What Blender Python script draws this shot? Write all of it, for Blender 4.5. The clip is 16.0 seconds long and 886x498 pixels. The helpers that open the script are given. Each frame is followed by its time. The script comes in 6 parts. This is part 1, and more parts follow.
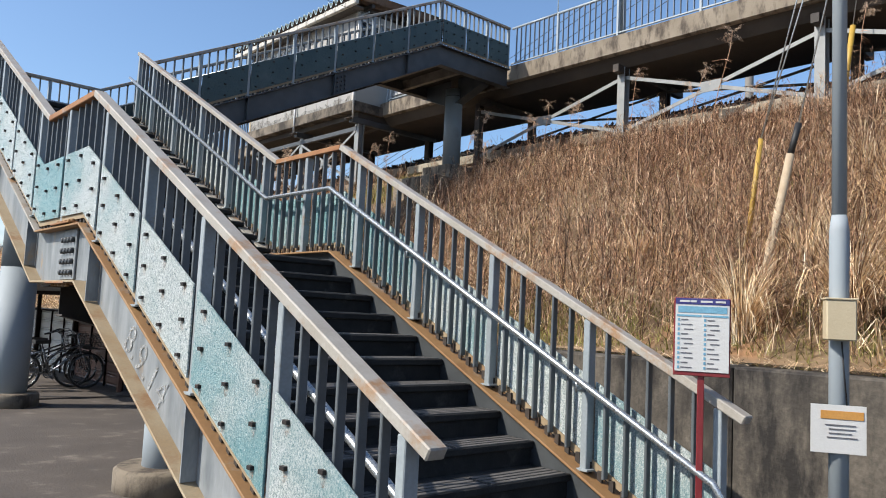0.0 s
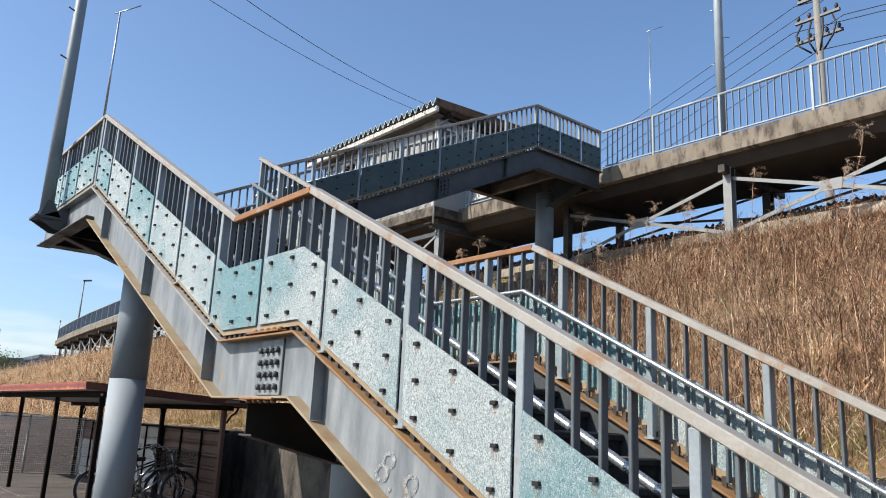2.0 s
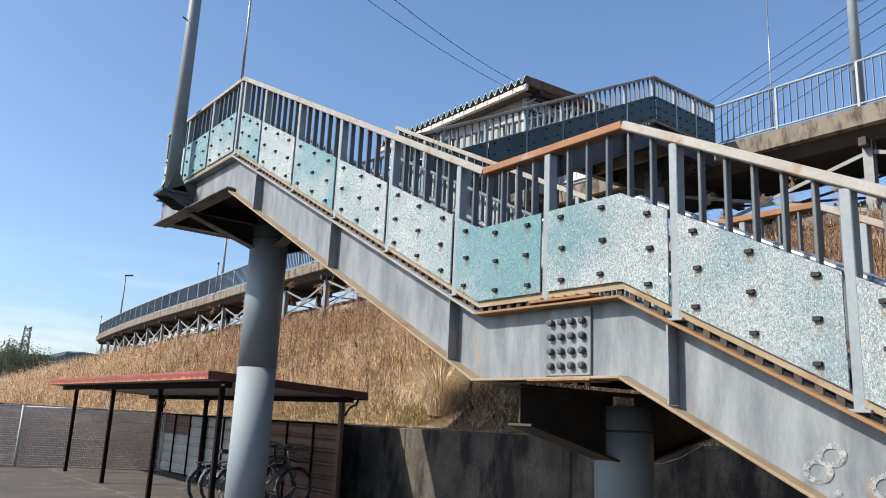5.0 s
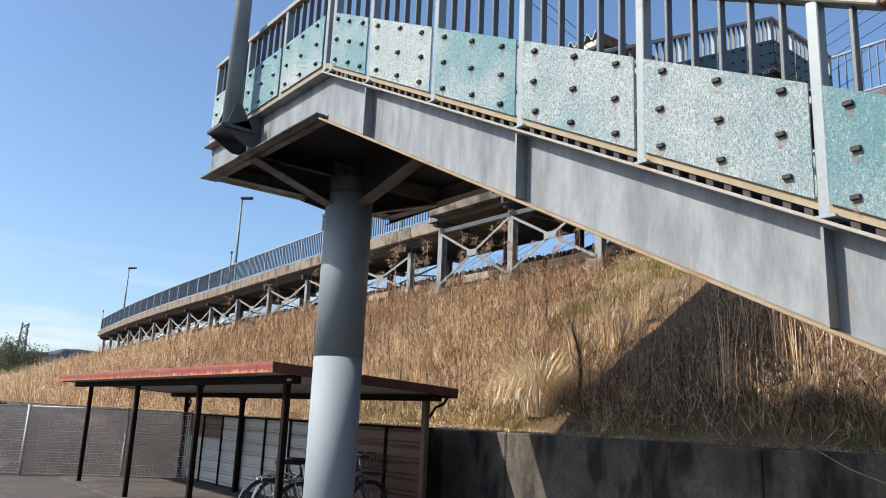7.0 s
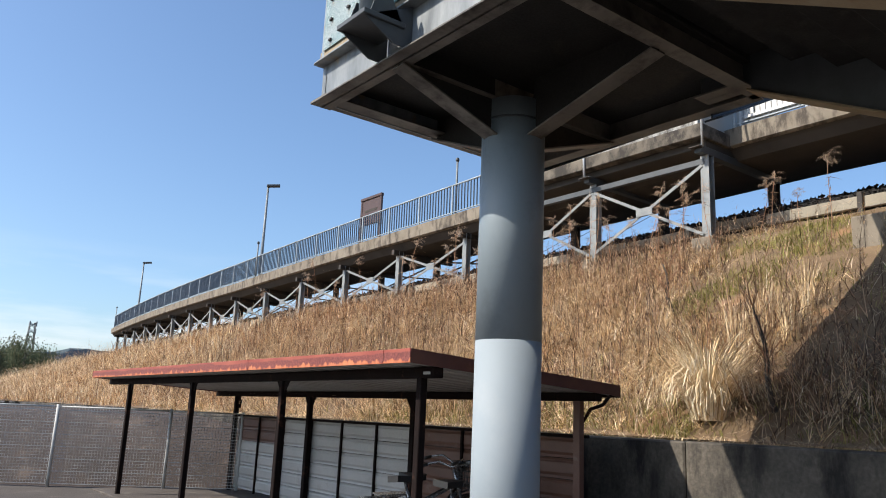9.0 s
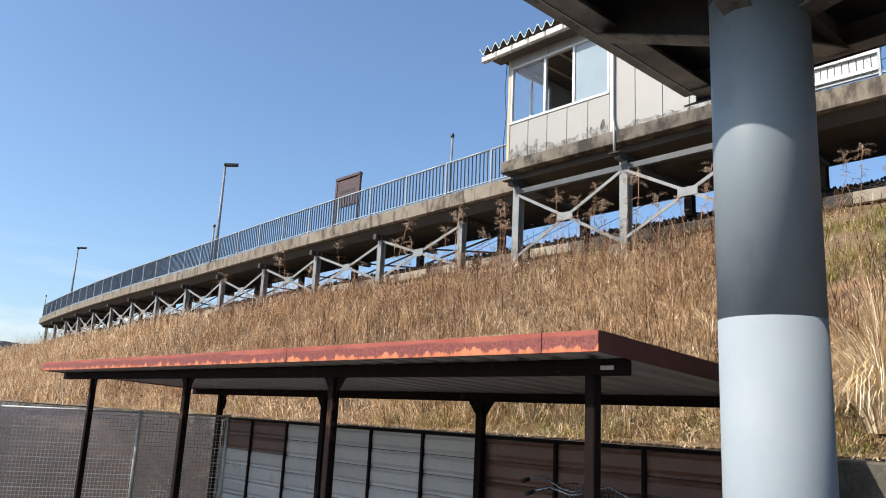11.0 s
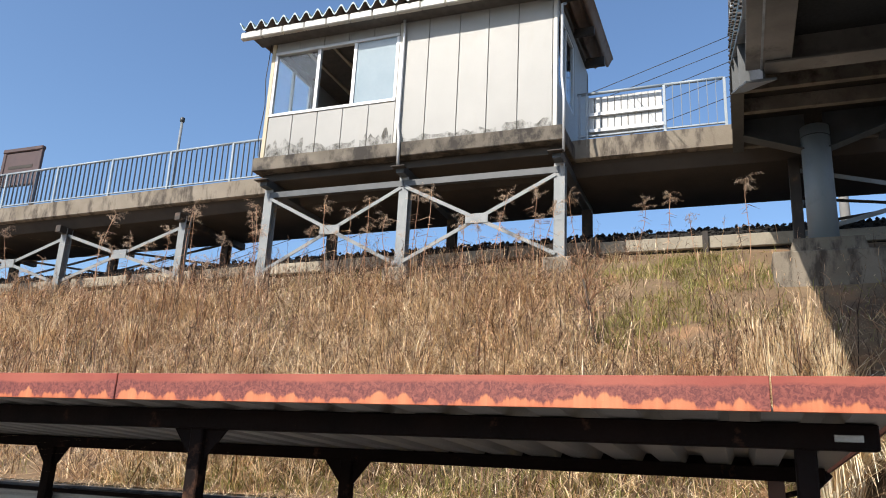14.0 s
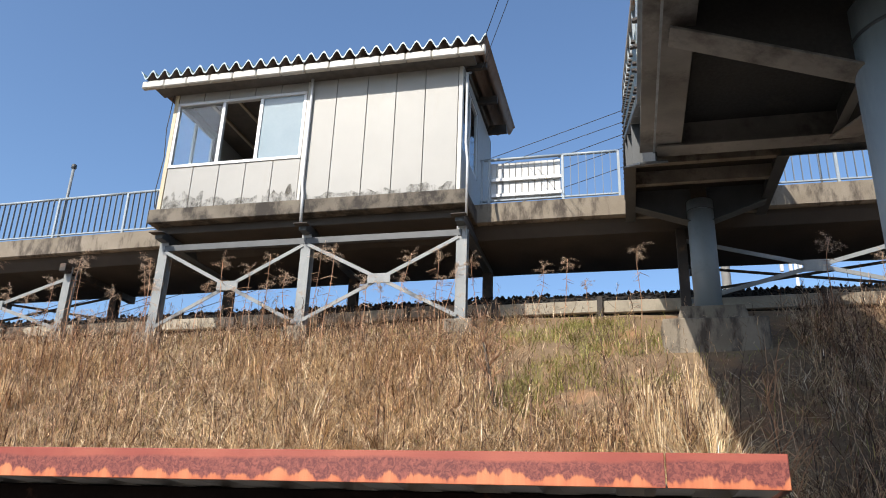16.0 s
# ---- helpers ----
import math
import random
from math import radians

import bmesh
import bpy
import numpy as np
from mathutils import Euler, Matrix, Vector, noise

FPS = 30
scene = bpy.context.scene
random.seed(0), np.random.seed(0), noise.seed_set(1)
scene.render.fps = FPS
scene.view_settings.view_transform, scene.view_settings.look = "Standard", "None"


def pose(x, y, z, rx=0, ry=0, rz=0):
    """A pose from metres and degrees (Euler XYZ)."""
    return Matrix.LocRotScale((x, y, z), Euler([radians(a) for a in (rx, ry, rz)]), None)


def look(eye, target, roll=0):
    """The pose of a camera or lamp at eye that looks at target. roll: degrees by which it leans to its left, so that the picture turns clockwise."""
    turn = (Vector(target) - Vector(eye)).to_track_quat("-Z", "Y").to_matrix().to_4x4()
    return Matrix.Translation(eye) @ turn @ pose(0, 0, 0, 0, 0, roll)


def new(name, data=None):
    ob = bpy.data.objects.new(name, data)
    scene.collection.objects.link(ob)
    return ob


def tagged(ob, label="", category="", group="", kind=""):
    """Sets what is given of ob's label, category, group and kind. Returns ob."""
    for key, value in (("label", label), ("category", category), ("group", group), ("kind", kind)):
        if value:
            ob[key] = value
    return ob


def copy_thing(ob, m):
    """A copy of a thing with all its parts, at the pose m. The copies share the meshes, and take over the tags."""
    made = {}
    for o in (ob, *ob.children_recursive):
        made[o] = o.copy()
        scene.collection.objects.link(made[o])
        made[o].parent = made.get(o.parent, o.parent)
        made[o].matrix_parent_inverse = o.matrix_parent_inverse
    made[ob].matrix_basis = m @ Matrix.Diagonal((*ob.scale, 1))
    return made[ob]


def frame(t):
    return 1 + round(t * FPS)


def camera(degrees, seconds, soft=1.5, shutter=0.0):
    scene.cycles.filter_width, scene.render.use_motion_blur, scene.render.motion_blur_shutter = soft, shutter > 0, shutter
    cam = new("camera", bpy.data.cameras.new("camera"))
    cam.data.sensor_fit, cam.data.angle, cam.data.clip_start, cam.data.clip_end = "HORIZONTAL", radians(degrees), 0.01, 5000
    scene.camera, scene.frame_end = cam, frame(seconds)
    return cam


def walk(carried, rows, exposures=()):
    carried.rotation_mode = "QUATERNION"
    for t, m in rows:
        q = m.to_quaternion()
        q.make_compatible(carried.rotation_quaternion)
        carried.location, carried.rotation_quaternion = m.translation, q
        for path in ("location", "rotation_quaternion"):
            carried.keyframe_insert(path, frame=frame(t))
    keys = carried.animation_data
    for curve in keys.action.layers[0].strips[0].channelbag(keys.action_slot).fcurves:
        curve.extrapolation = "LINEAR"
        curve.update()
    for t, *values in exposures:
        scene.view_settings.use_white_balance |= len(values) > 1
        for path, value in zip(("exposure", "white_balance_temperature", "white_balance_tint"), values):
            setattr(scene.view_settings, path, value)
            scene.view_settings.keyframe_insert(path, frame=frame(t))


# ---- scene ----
cam = camera(60.1, 16.0, soft=1.0)
PATH = [
    (0, (0.012, 0.076, 1.596), (1.335, 1.565, 1.775), 2.8),
    (0.5, (-0.02, 0.385, 1.591), (1.31, 1.86, 1.829), 2.7),
    (1, (-0.143, 0.768, 1.624), (1.17, 2.243, 1.943), 2.6),
    (1.5, (-0.369, 1.186, 1.582), (0.908, 2.673, 1.979), 2.5),
    (2, (-0.712, 1.483, 1.594), (0.522, 2.991, 2.045), 2.7),
    (2.5, (-1.016, 1.648, 1.574), (0.172, 3.185, 2.053), 2.7),
    (3, (-1.321, 1.755, 1.556), (-0.161, 3.312, 2.039), 2.7),
    (5.3, (-1.46, 3.69, 1.465), (-0.256, 5.227, 1.899), 2.7),
    (5.5, (-1.423, 3.937, 1.467), (-0.215, 5.471, 1.899), 2.7),
    (6, (-1.301, 4.609, 1.471), (-0.092, 6.143, 1.9), 2.6),
    (6.5, (-1.239, 5.286, 1.481), (-0.032, 6.822, 1.909), 2.5),
    (7, (-1.164, 5.96, 1.486), (0.039, 7.498, 1.916), 2.5),
    (7.5, (-1.168, 6.624, 1.477), (0.032, 8.165, 1.908), 2.5),
    (8, (-1.107, 7.285, 1.472), (0.09, 8.829, 1.903), 2.5),
    (8.5, (-1.077, 7.969, 1.472), (0.118, 9.515, 1.901), 2.4),
    (9, (-1.026, 8.586, 1.472), (0.168, 10.132, 1.9), 2.5),
    (9.5, (-1.001, 9.225, 1.477), (0.199, 10.767, 1.904), 2.6),
    (9.7, (-0.973, 9.458, 1.472), (0.231, 10.997, 1.9), 2.7),
    (11.8, (-0.583, 12.231, 1.518), (0.864, 13.538, 1.96), 2.8),
    (12, (-0.511, 12.463, 1.501), (0.972, 13.728, 1.949), 2.8),
    (12.5, (-0.397, 13.039, 1.543), (1.179, 14.179, 2.006), 2.9),
    (13, (-0.314, 13.508, 1.586), (1.352, 14.503, 2.068), 3.1),
    (13.5, (-0.22, 13.88, 1.624), (1.519, 14.724, 2.136), 3.0),
    (14, (-0.148, 14.092, 1.656), (1.642, 14.791, 2.209), 2.9),
    (14.5, (-0.142, 14.102, 1.671), (1.676, 14.685, 2.261), 2.7),
    (15, (-0.15, 14.109, 1.695), (1.68, 14.611, 2.321), 2.5),
    (15.5, (-0.175, 14.104, 1.706), (1.652, 14.562, 2.373), 2.2),
    (16, (-0.193, 14.11, 1.71), (1.622, 14.553, 2.412), 2.0),
]
walk(cam, [(t, look(eye, target, roll)) for t, eye, target, roll in PATH])

# ---- world and sun ----
SUN_AZ = (-0.922, 0.387)
SUN_EL = radians(41)
world = bpy.data.worlds.new("world")
scene.world = world
world.use_nodes = True
wn = world.node_tree
sky = wn.nodes.new("ShaderNodeTexSky")
sky.sky_type = "NISHITA"
sky.sun_disc = False
sky.sun_elevation = SUN_EL
sky.sun_rotation = math.atan2(SUN_AZ[0], SUN_AZ[1])
sky.air_density, sky.dust_density, sky.ozone_density = 1.0, 1.5, 3.0
wn.nodes["Background"].inputs["Strength"].default_value = 0.132
tint = wn.nodes.new("ShaderNodeMix")
tint.data_type, tint.blend_type = "RGBA", "MULTIPLY"
tint.inputs[0].default_value, tint.inputs[7].default_value = 1.0, (0.955, 1.045, 1.115, 1)
wn.links.new(sky.outputs[0], tint.inputs[6])
# thin pale cloud low over the horizon
wco = wn.nodes.new("ShaderNodeTexCoord")
wmap = wn.nodes.new("ShaderNodeMapping")
wmap.inputs["Scale"].default_value = (2.2, 2.2, 14)
wn.links.new(wco.outputs["Generated"], wmap.inputs[0])
wno = wn.nodes.new("ShaderNodeTexNoise")
wno.inputs["Scale"].default_value, wno.inputs["Detail"].default_value = 1.6, 6
wn.links.new(wmap.outputs[0], wno.inputs["Vector"])
wra = wn.nodes.new("ShaderNodeMapRange")
wra.inputs["From Min"].default_value, wra.inputs["From Max"].default_value, wra.inputs["To Max"].default_value = 0.42, 0.66, 0.85
wn.links.new(wno.outputs[0], wra.inputs["Value"])
wse = wn.nodes.new("ShaderNodeSeparateXYZ")
wn.links.new(wco.outputs["Generated"], wse.inputs[0])
wlo = wn.nodes.new("ShaderNodeMapRange")
wlo.inputs["From Min"].default_value, wlo.inputs["From Max"].default_value = 0.19, 0.07
wn.links.new(wse.outputs["Z"], wlo.inputs["Value"])
wmu = wn.nodes.new("ShaderNodeMath")
wmu.operation = "MULTIPLY"
wn.links.new(wra.outputs[0], wmu.inputs[0])
wn.links.new(wlo.outputs[0], wmu.inputs[1])
cloud = wn.nodes.new("ShaderNodeMix")
cloud.data_type = "RGBA"
cloud.inputs[7].default_value = (6.2, 6.4, 6.8, 1)
wn.links.new(wmu.outputs[0], cloud.inputs[0])
wn.links.new(tint.outputs[2], cloud.inputs[6])
wn.links.new(cloud.outputs[2], wn.nodes["Background"].inputs[0])
sun_data = bpy.data.lights.new("sun", "SUN")
sun_data.energy, sun_data.angle, sun_data.color = 5.0, radians(0.5), (1.0, 0.925, 0.82)
sun = new("sun", sun_data)
sun.matrix_world = look((SUN_AZ[0] * 30, SUN_AZ[1] * 30, 40 + 30 * math.tan(SUN_EL)), (0, 0, 40))
scene.view_settings.exposure = 0.46


# ---- materials ----
def ramp(nt, fac, stops):
    r = nt.nodes.new("ShaderNodeValToRGB")
    el = r.color_ramp.elements
    while len(el) < len(stops):
        el.new(0.5)
    for e, (p, c) in zip(el, stops):
        e.position, e.color = p, (*c, 1) if len(c) == 3 else (c[0], c[0], c[0], 1)
    nt.links.new(fac, r.inputs[0])
    return r.outputs[0]


def mix(nt, fac, a, b, mode="MIX"):
    m = nt.nodes.new("ShaderNodeMix")
    m.data_type, m.blend_type = "RGBA", mode
    for sock, v in ((m.inputs[0], fac), (m.inputs[6], a), (m.inputs[7], b)):
        if hasattr(v, "node"):
            nt.links.new(v, sock)
        elif isinstance(v, (int, float)):
            sock.default_value = v
        else:
            sock.default_value = (*v, 1)
    return m.outputs[2]


def tex(nt, kind, scale, detail=4.0, stretch=(1, 1, 1), rough=0.55, distort=0.0):
    co = nt.nodes.new("ShaderNodeNewGeometry")
    mp = nt.nodes.new("ShaderNodeMapping")
    mp.inputs["Scale"].default_value = stretch
    nt.links.new(co.outputs["Position"], mp.inputs[0])
    if kind == "voronoi":
        n = nt.nodes.new("ShaderNodeTexVoronoi")
        n.inputs["Scale"].default_value = scale
        nt.links.new(mp.outputs[0], n.inputs["Vector"])
        return n.outputs["Distance"]
    n = nt.nodes.new("ShaderNodeTexNoise")
    n.inputs["Scale"].default_value, n.inputs["Detail"].default_value = scale, detail
    n.inputs["Roughness"].default_value, n.inputs["Distortion"].default_value = rough, distort
    nt.links.new(mp.outputs[0], n.inputs["Vector"])
    return n.outputs[0]


def bump(nt, bsdf, height, strength, dist=0.01):
    b = nt.nodes.new("ShaderNodeBump")
    b.inputs["Strength"].default_value, b.inputs["Distance"].default_value = strength, dist
    nt.links.new(height, b.inputs["Height"])
    nt.links.new(b.outputs[0], bsdf.inputs["Normal"])


def material(name, rough=0.6, metal=0.0):
    m = bpy.data.materials.new(name)
    m.use_nodes = True
    b = m.node_tree.nodes["Principled BSDF"]
    b.inputs["Roughness"].default_value, b.inputs["Metallic"].default_value = rough, metal
    return m, m.node_tree, b


COLOUR_SCALE = 0.70  # scales every surface colour down so that shade comes out deeper


def surface(name, a, b, scale=6, rough=0.6, metal=0.0, stain=None, stain_scale=2.0, stain_at=(0.55, 0.68), grain=60, relief=0.25, stretch=(1, 1, 1), stain_stretch=(1, 1, 1), vary=0.0, low=0.62):
    """Two tones mixed by a broad and a fine noise, with stains over them."""
    a, b = tuple(c * COLOUR_SCALE for c in a), tuple(c * COLOUR_SCALE for c in b)
    stain = tuple(c * COLOUR_SCALE for c in stain) if stain else None
    m, nt, bs = material(name, rough, metal)
    big = tex(nt, "noise", scale, 5, stretch)
    col = mix(nt, ramp(nt, big, [(0.3, (0,)), (0.7, (1,))]), a, b)
    fine = tex(nt, "noise", grain, 3, stretch)
    col = mix(nt, 0.5, col, ramp(nt, fine, [(0.25, (low,)), (0.75, (1.0,))]), "MULTIPLY")
    if stain:
        st = tex(nt, "noise", stain_scale, 8, stain_stretch, 0.68)
        f = ramp(nt, st, [(stain_at[0], (0,)), (stain_at[1], (1,))])
        col = mix(nt, f, col, stain)
        bs.inputs["Roughness"].default_value = rough
    if vary:
        oi = nt.nodes.new("ShaderNodeObjectInfo")
        col = mix(nt, 1.0, col, ramp(nt, oi.outputs["Random"], [(0.0, (1 - vary,)), (1.0, (1.0,))]), "MULTIPLY")
    nt.links.new(col, bs.inputs["Base Color"])
    rg = ramp(nt, fine, [(0.2, (max(0.05, rough - 0.12),)), (0.8, (min(1, rough + 0.12),))])
    nt.links.new(rg, bs.inputs["Roughness"])
    bump(nt, bs, fine, relief, 0.006)
    return m


RUST = (0.26, 0.12, 0.045)
M_STEEL = surface("weathered grey paint", (0.18, 0.205, 0.225), (0.40, 0.43, 0.445), 3.2, 0.5, 0.0, (0.42, 0.27, 0.12), 2.6, (0.60, 0.74), 30, 0.15, (2.6, 2.6, 0.7), (1.5, 1.5, 0.7))
# slate steel; on girders and beams it puts shade into the colour
M_STEEL_DK = surface("slate grey paint and shaded steel", (0.06, 0.068, 0.075), (0.095, 0.105, 0.112), 4, 0.5, 0.0, (0.17, 0.115, 0.07), 2.4, (0.63, 0.8), 50, 0.15)
M_FLANGE = surface("rusty ochre paint", (0.40, 0.23, 0.095), (0.33, 0.17, 0.065), 5, 0.7, 0.0, (0.33, 0.31, 0.27), 3.0, (0.56, 0.7), 60, 0.3)
M_FLANGE_LT = surface("cream ochre paint", (0.46, 0.37, 0.24), (0.38, 0.27, 0.15), 5, 0.65, 0.0, (0.30, 0.16, 0.07), 3.0, (0.55, 0.68), 60, 0.3)
M_RAIL = surface("pale worn rail paint", (0.50, 0.475, 0.43), (0.41, 0.375, 0.32), 6, 0.55, 0.0, (0.36, 0.20, 0.09), 3.5, (0.54, 0.66), 70, 0.3)
M_RAIL_RUST = surface("rusted rail paint", (0.34, 0.14, 0.05), (0.44, 0.22, 0.09), 7, 0.7, 0.0, (0.40, 0.35, 0.29), 4.0, (0.58, 0.68), 70, 0.35)
M_POST = surface("blue grey paint", (0.36, 0.42, 0.45), (0.43, 0.48, 0.505), 5, 0.45, 0.0, (0.33, 0.20, 0.10), 4.0, (0.62, 0.74), 60, 0.15, vary=0.12)
M_BAL = surface("slate baluster paint", (0.12, 0.14, 0.155), (0.165, 0.19, 0.205), 5, 0.5, 0.0, (0.2, 0.12, 0.07), 5.0, (0.66, 0.78), 60, 0.15, vary=0.15)
M_COLUMN = surface("column grey paint", (0.28, 0.335, 0.37), (0.32, 0.375, 0.405), 2.5, 0.5, 0.0, (0.20, 0.23, 0.25), 1.5, (0.55, 0.75), 40, 0.1, (1, 1, 0.4), low=0.92)
M_COLUMN_LT = surface("column pale paint", (0.34, 0.395, 0.435), (0.39, 0.445, 0.485), 2.0, 0.75, 0.0, (0.40, 0.44, 0.47), 1.2, (0.55, 0.75), 40, 0.08, (1, 1, 0.4), low=0.92)
# brown grey for lower flanges and cross beams of the landings
M_UNDER = surface("brown grey steel", (0.15, 0.138, 0.122), (0.32, 0.292, 0.256), 2.4, 0.7, 0.0, (0.05, 0.04, 0.034), 2.2, (0.5, 0.66), 40, 0.3)
# bars darker than their rails: shade on their south faces put into the colour
M_RAILBAR_SHADE = surface("rail bar blue, shade in colour", (0.19, 0.235, 0.29), (0.24, 0.285, 0.34), 5, 0.5, 0.0, (0.20, 0.17, 0.15), 5, (0.66, 0.78), 60, 0.1, vary=0.15)
M_FIELD = surface("dark bare earth", (0.055, 0.039, 0.034), (0.09, 0.064, 0.053), 0.9, 0.95, 0.0, (0.17, 0.12, 0.09), 1.3, (0.56, 0.7), 20, 1.0, low=0.4)
M_ROOF_IN = surface("rusty brown roof underside", (0.17, 0.115, 0.085), (0.27, 0.195, 0.15), 3, 0.7, 0.0, (0.10, 0.06, 0.04), 3, (0.52, 0.66), 40, 0.2)
M_ROOF_EDGE = surface("pale blue sheet edge", (0.42, 0.56, 0.62), (0.5, 0.62, 0.66), 6, 0.5, 0.0, (0.3, 0.3, 0.28), 4, (0.6, 0.75), 50, 0.1)
M_CLIP = surface("black iron clip", (0.02, 0.02, 0.02), (0.05, 0.035, 0.03), 20, 0.6, 0.3, RUST, 9, (0.60, 0.70), 90, 0.3)
M_PIPE = surface("galvanised pipe", (0.56, 0.60, 0.62), (0.66, 0.69, 0.70), 8, 0.3, 0.75, (0.45, 0.42, 0.38), 3, (0.6, 0.75), 80, 0.1)
M_GALV = surface("chalky galvanised wire", (0.62, 0.62, 0.60), (0.74, 0.74, 0.72), 5, 0.6, 0.0, (0.45, 0.40, 0.34), 3, (0.6, 0.75), 60, 0.1)
M_TREAD = surface("dark tread", (0.012, 0.012, 0.013), (0.032, 0.031, 0.03), 7, 0.9, 0.0, (0.08, 0.074, 0.068), 4, (0.58, 0.72), 90, 0.5)
# near-black plate: shade beneath the landings is put into the colour
M_DECK_SHADE = surface("deck plate, shade in colour", (0.012, 0.011, 0.010), (0.03, 0.027, 0.024), 3, 0.8, 0.0, (0.05, 0.04, 0.03), 2, (0.58, 0.72), 50, 0.3)
M_NOSE = surface("worn nosing", (0.11, 0.105, 0.10), (0.17, 0.16, 0.15), 12, 0.7, 0.0, (0.05, 0.05, 0.05), 6, (0.55, 0.65), 90, 0.4)
M_CONC = surface("stained concrete", (0.25, 0.205, 0.15), (0.37, 0.315, 0.245), 1.8, 0.85, 0.0, (0.085, 0.066, 0.05), 3.0, (0.48, 0.62), 50, 0.6, (1, 1, 1), (1, 1.4, 0.5))
M_SLAB = surface("grimy slab edge", (0.15, 0.125, 0.095), (0.27, 0.23, 0.18), 1.8, 0.9, 0.0, (0.045, 0.037, 0.03), 2.2, (0.44, 0.58), 50, 0.6, (1, 1, 1), (1, 1, 0.7))
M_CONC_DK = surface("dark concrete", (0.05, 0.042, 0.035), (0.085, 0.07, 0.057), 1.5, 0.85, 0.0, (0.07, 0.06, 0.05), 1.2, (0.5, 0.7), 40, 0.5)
M_WALL = surface("weathered retaining concrete", (0.10, 0.087, 0.072), (0.23, 0.20, 0.162), 2.6, 0.95, 0.0, (0.022, 0.019, 0.017), 1.6, (0.44, 0.58), 26, 1.0, (1, 1, 1), (1.2, 1.2, 0.45), low=0.0)
M_ASPHALT = surface("old asphalt", (0.10, 0.082, 0.07), (0.165, 0.137, 0.117), 1.1, 0.9, 0.0, (0.24, 0.205, 0.175), 2.2, (0.56, 0.72), 38, 1.0, low=0.0)
M_SOIL = surface("dry soil and thatch", (0.18, 0.112, 0.064), (0.34, 0.232, 0.13), 1.3, 0.95, 0.0, (0.36, 0.20, 0.10), 1.1, (0.54, 0.66), 24, 1.0, low=0.4)
M_LEG = surface("white trestle paint", (0.26, 0.28, 0.285), (0.36, 0.375, 0.37), 4, 0.5, 0.0, (0.30, 0.18, 0.09), 4, (0.60, 0.72), 50, 0.2)
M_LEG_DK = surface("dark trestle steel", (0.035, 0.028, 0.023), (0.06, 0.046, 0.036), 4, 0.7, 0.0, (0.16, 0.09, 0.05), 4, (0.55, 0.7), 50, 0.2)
M_PLATRAIL = surface("pale blue rail paint", (0.40, 0.47, 0.53), (0.48, 0.55, 0.60), 4, 0.45, 0.0, (0.42, 0.36, 0.30), 5, (0.64, 0.76), 60, 0.1, vary=0.1)
M_CREAM = surface("cream wall panel", (0.395, 0.388, 0.362), (0.43, 0.42, 0.393), 1.5, 0.5, 0.0, (0.38, 0.36, 0.315), 1.2, (0.55, 0.8), 30, 0.06, (1, 1, 1), (1.5, 1.5, 0.35), vary=0.05, low=0.92)
M_JOINT_SHADE = surface("dark joint sealant and eave shade", (0.10, 0.095, 0.09), (0.16, 0.15, 0.14), 8, 0.8)
M_ALU = surface("white window aluminium", (0.70, 0.71, 0.71), (0.76, 0.77, 0.77), 5, 0.35, 0.2, None, grain=70, relief=0.05, low=0.92)
M_ROOF_G = surface("blue green roof sheet", (0.10, 0.17, 0.17), (0.14, 0.22, 0.215), 3, 0.55, 0.0, (0.20, 0.22, 0.20), 3, (0.58, 0.75), 50, 0.2)
M_GUTTER = surface("chalky gutter", (0.60, 0.58, 0.52), (0.68, 0.66, 0.60), 3, 0.5, 0.0, (0.36, 0.32, 0.25), 3, (0.6, 0.78), 40, 0.1, low=0.92)
M_MAROON = surface("maroon painted steel", (0.009, 0.0055, 0.005), (0.02, 0.010, 0.008), 5, 0.85, 0.0, (0.13, 0.06, 0.035), 4, (0.6, 0.72), 60, 0.2)
M_MAROON.node_tree.nodes["Principled BSDF"].inputs["Specular IOR Level"].default_value = 0.15
M_SIDE = surface("dull red painted steel", (0.11, 0.030, 0.020), (0.17, 0.05, 0.03), 4, 0.6, 0.0, (0.26, 0.10, 0.05), 4, (0.6, 0.74), 60, 0.2)
M_SHEET = surface("galvanised sheet", (0.66, 0.655, 0.635), (0.76, 0.75, 0.725), 2.5, 0.45, 0.1, (0.46, 0.41, 0.36), 2.5, (0.58, 0.75), 50, 0.1, vary=0.15)
M_SHEET_R = surface("brown painted sheet", (0.17, 0.075, 0.05), (0.23, 0.11, 0.075), 3, 0.5, 0.0, (0.30, 0.24, 0.20), 3, (0.6, 0.75), 50, 0.1, vary=0.2)
M_BALLAST = surface("black ballast", (0.012, 0.011, 0.011), (0.03, 0.027, 0.025), 12, 0.95, 0.0, None, grain=40, relief=1.0)
M_BOARD = surface("pale concrete board", (0.50, 0.44, 0.34), (0.58, 0.52, 0.41), 1.6, 0.85, 0.0, (0.28, 0.24, 0.18), 1.5, (0.55, 0.72), 40, 0.4, vary=0.35)
M_REDPOST = surface("red sign paint", (0.24, 0.025, 0.03), (0.30, 0.04, 0.045), 6, 0.4)
M_BLACK = surface("black rubber", (0.015, 0.015, 0.016), (0.03, 0.03, 0.03), 12, 0.6)
M_CHROME = surface("silver bicycle paint", (0.30, 0.31, 0.32), (0.36, 0.37, 0.38), 9, 0.25, 0.7)
M_BEIGE = surface("beige plastic", (0.60, 0.50, 0.33), (0.66, 0.56, 0.38), 6, 0.45, low=0.92)
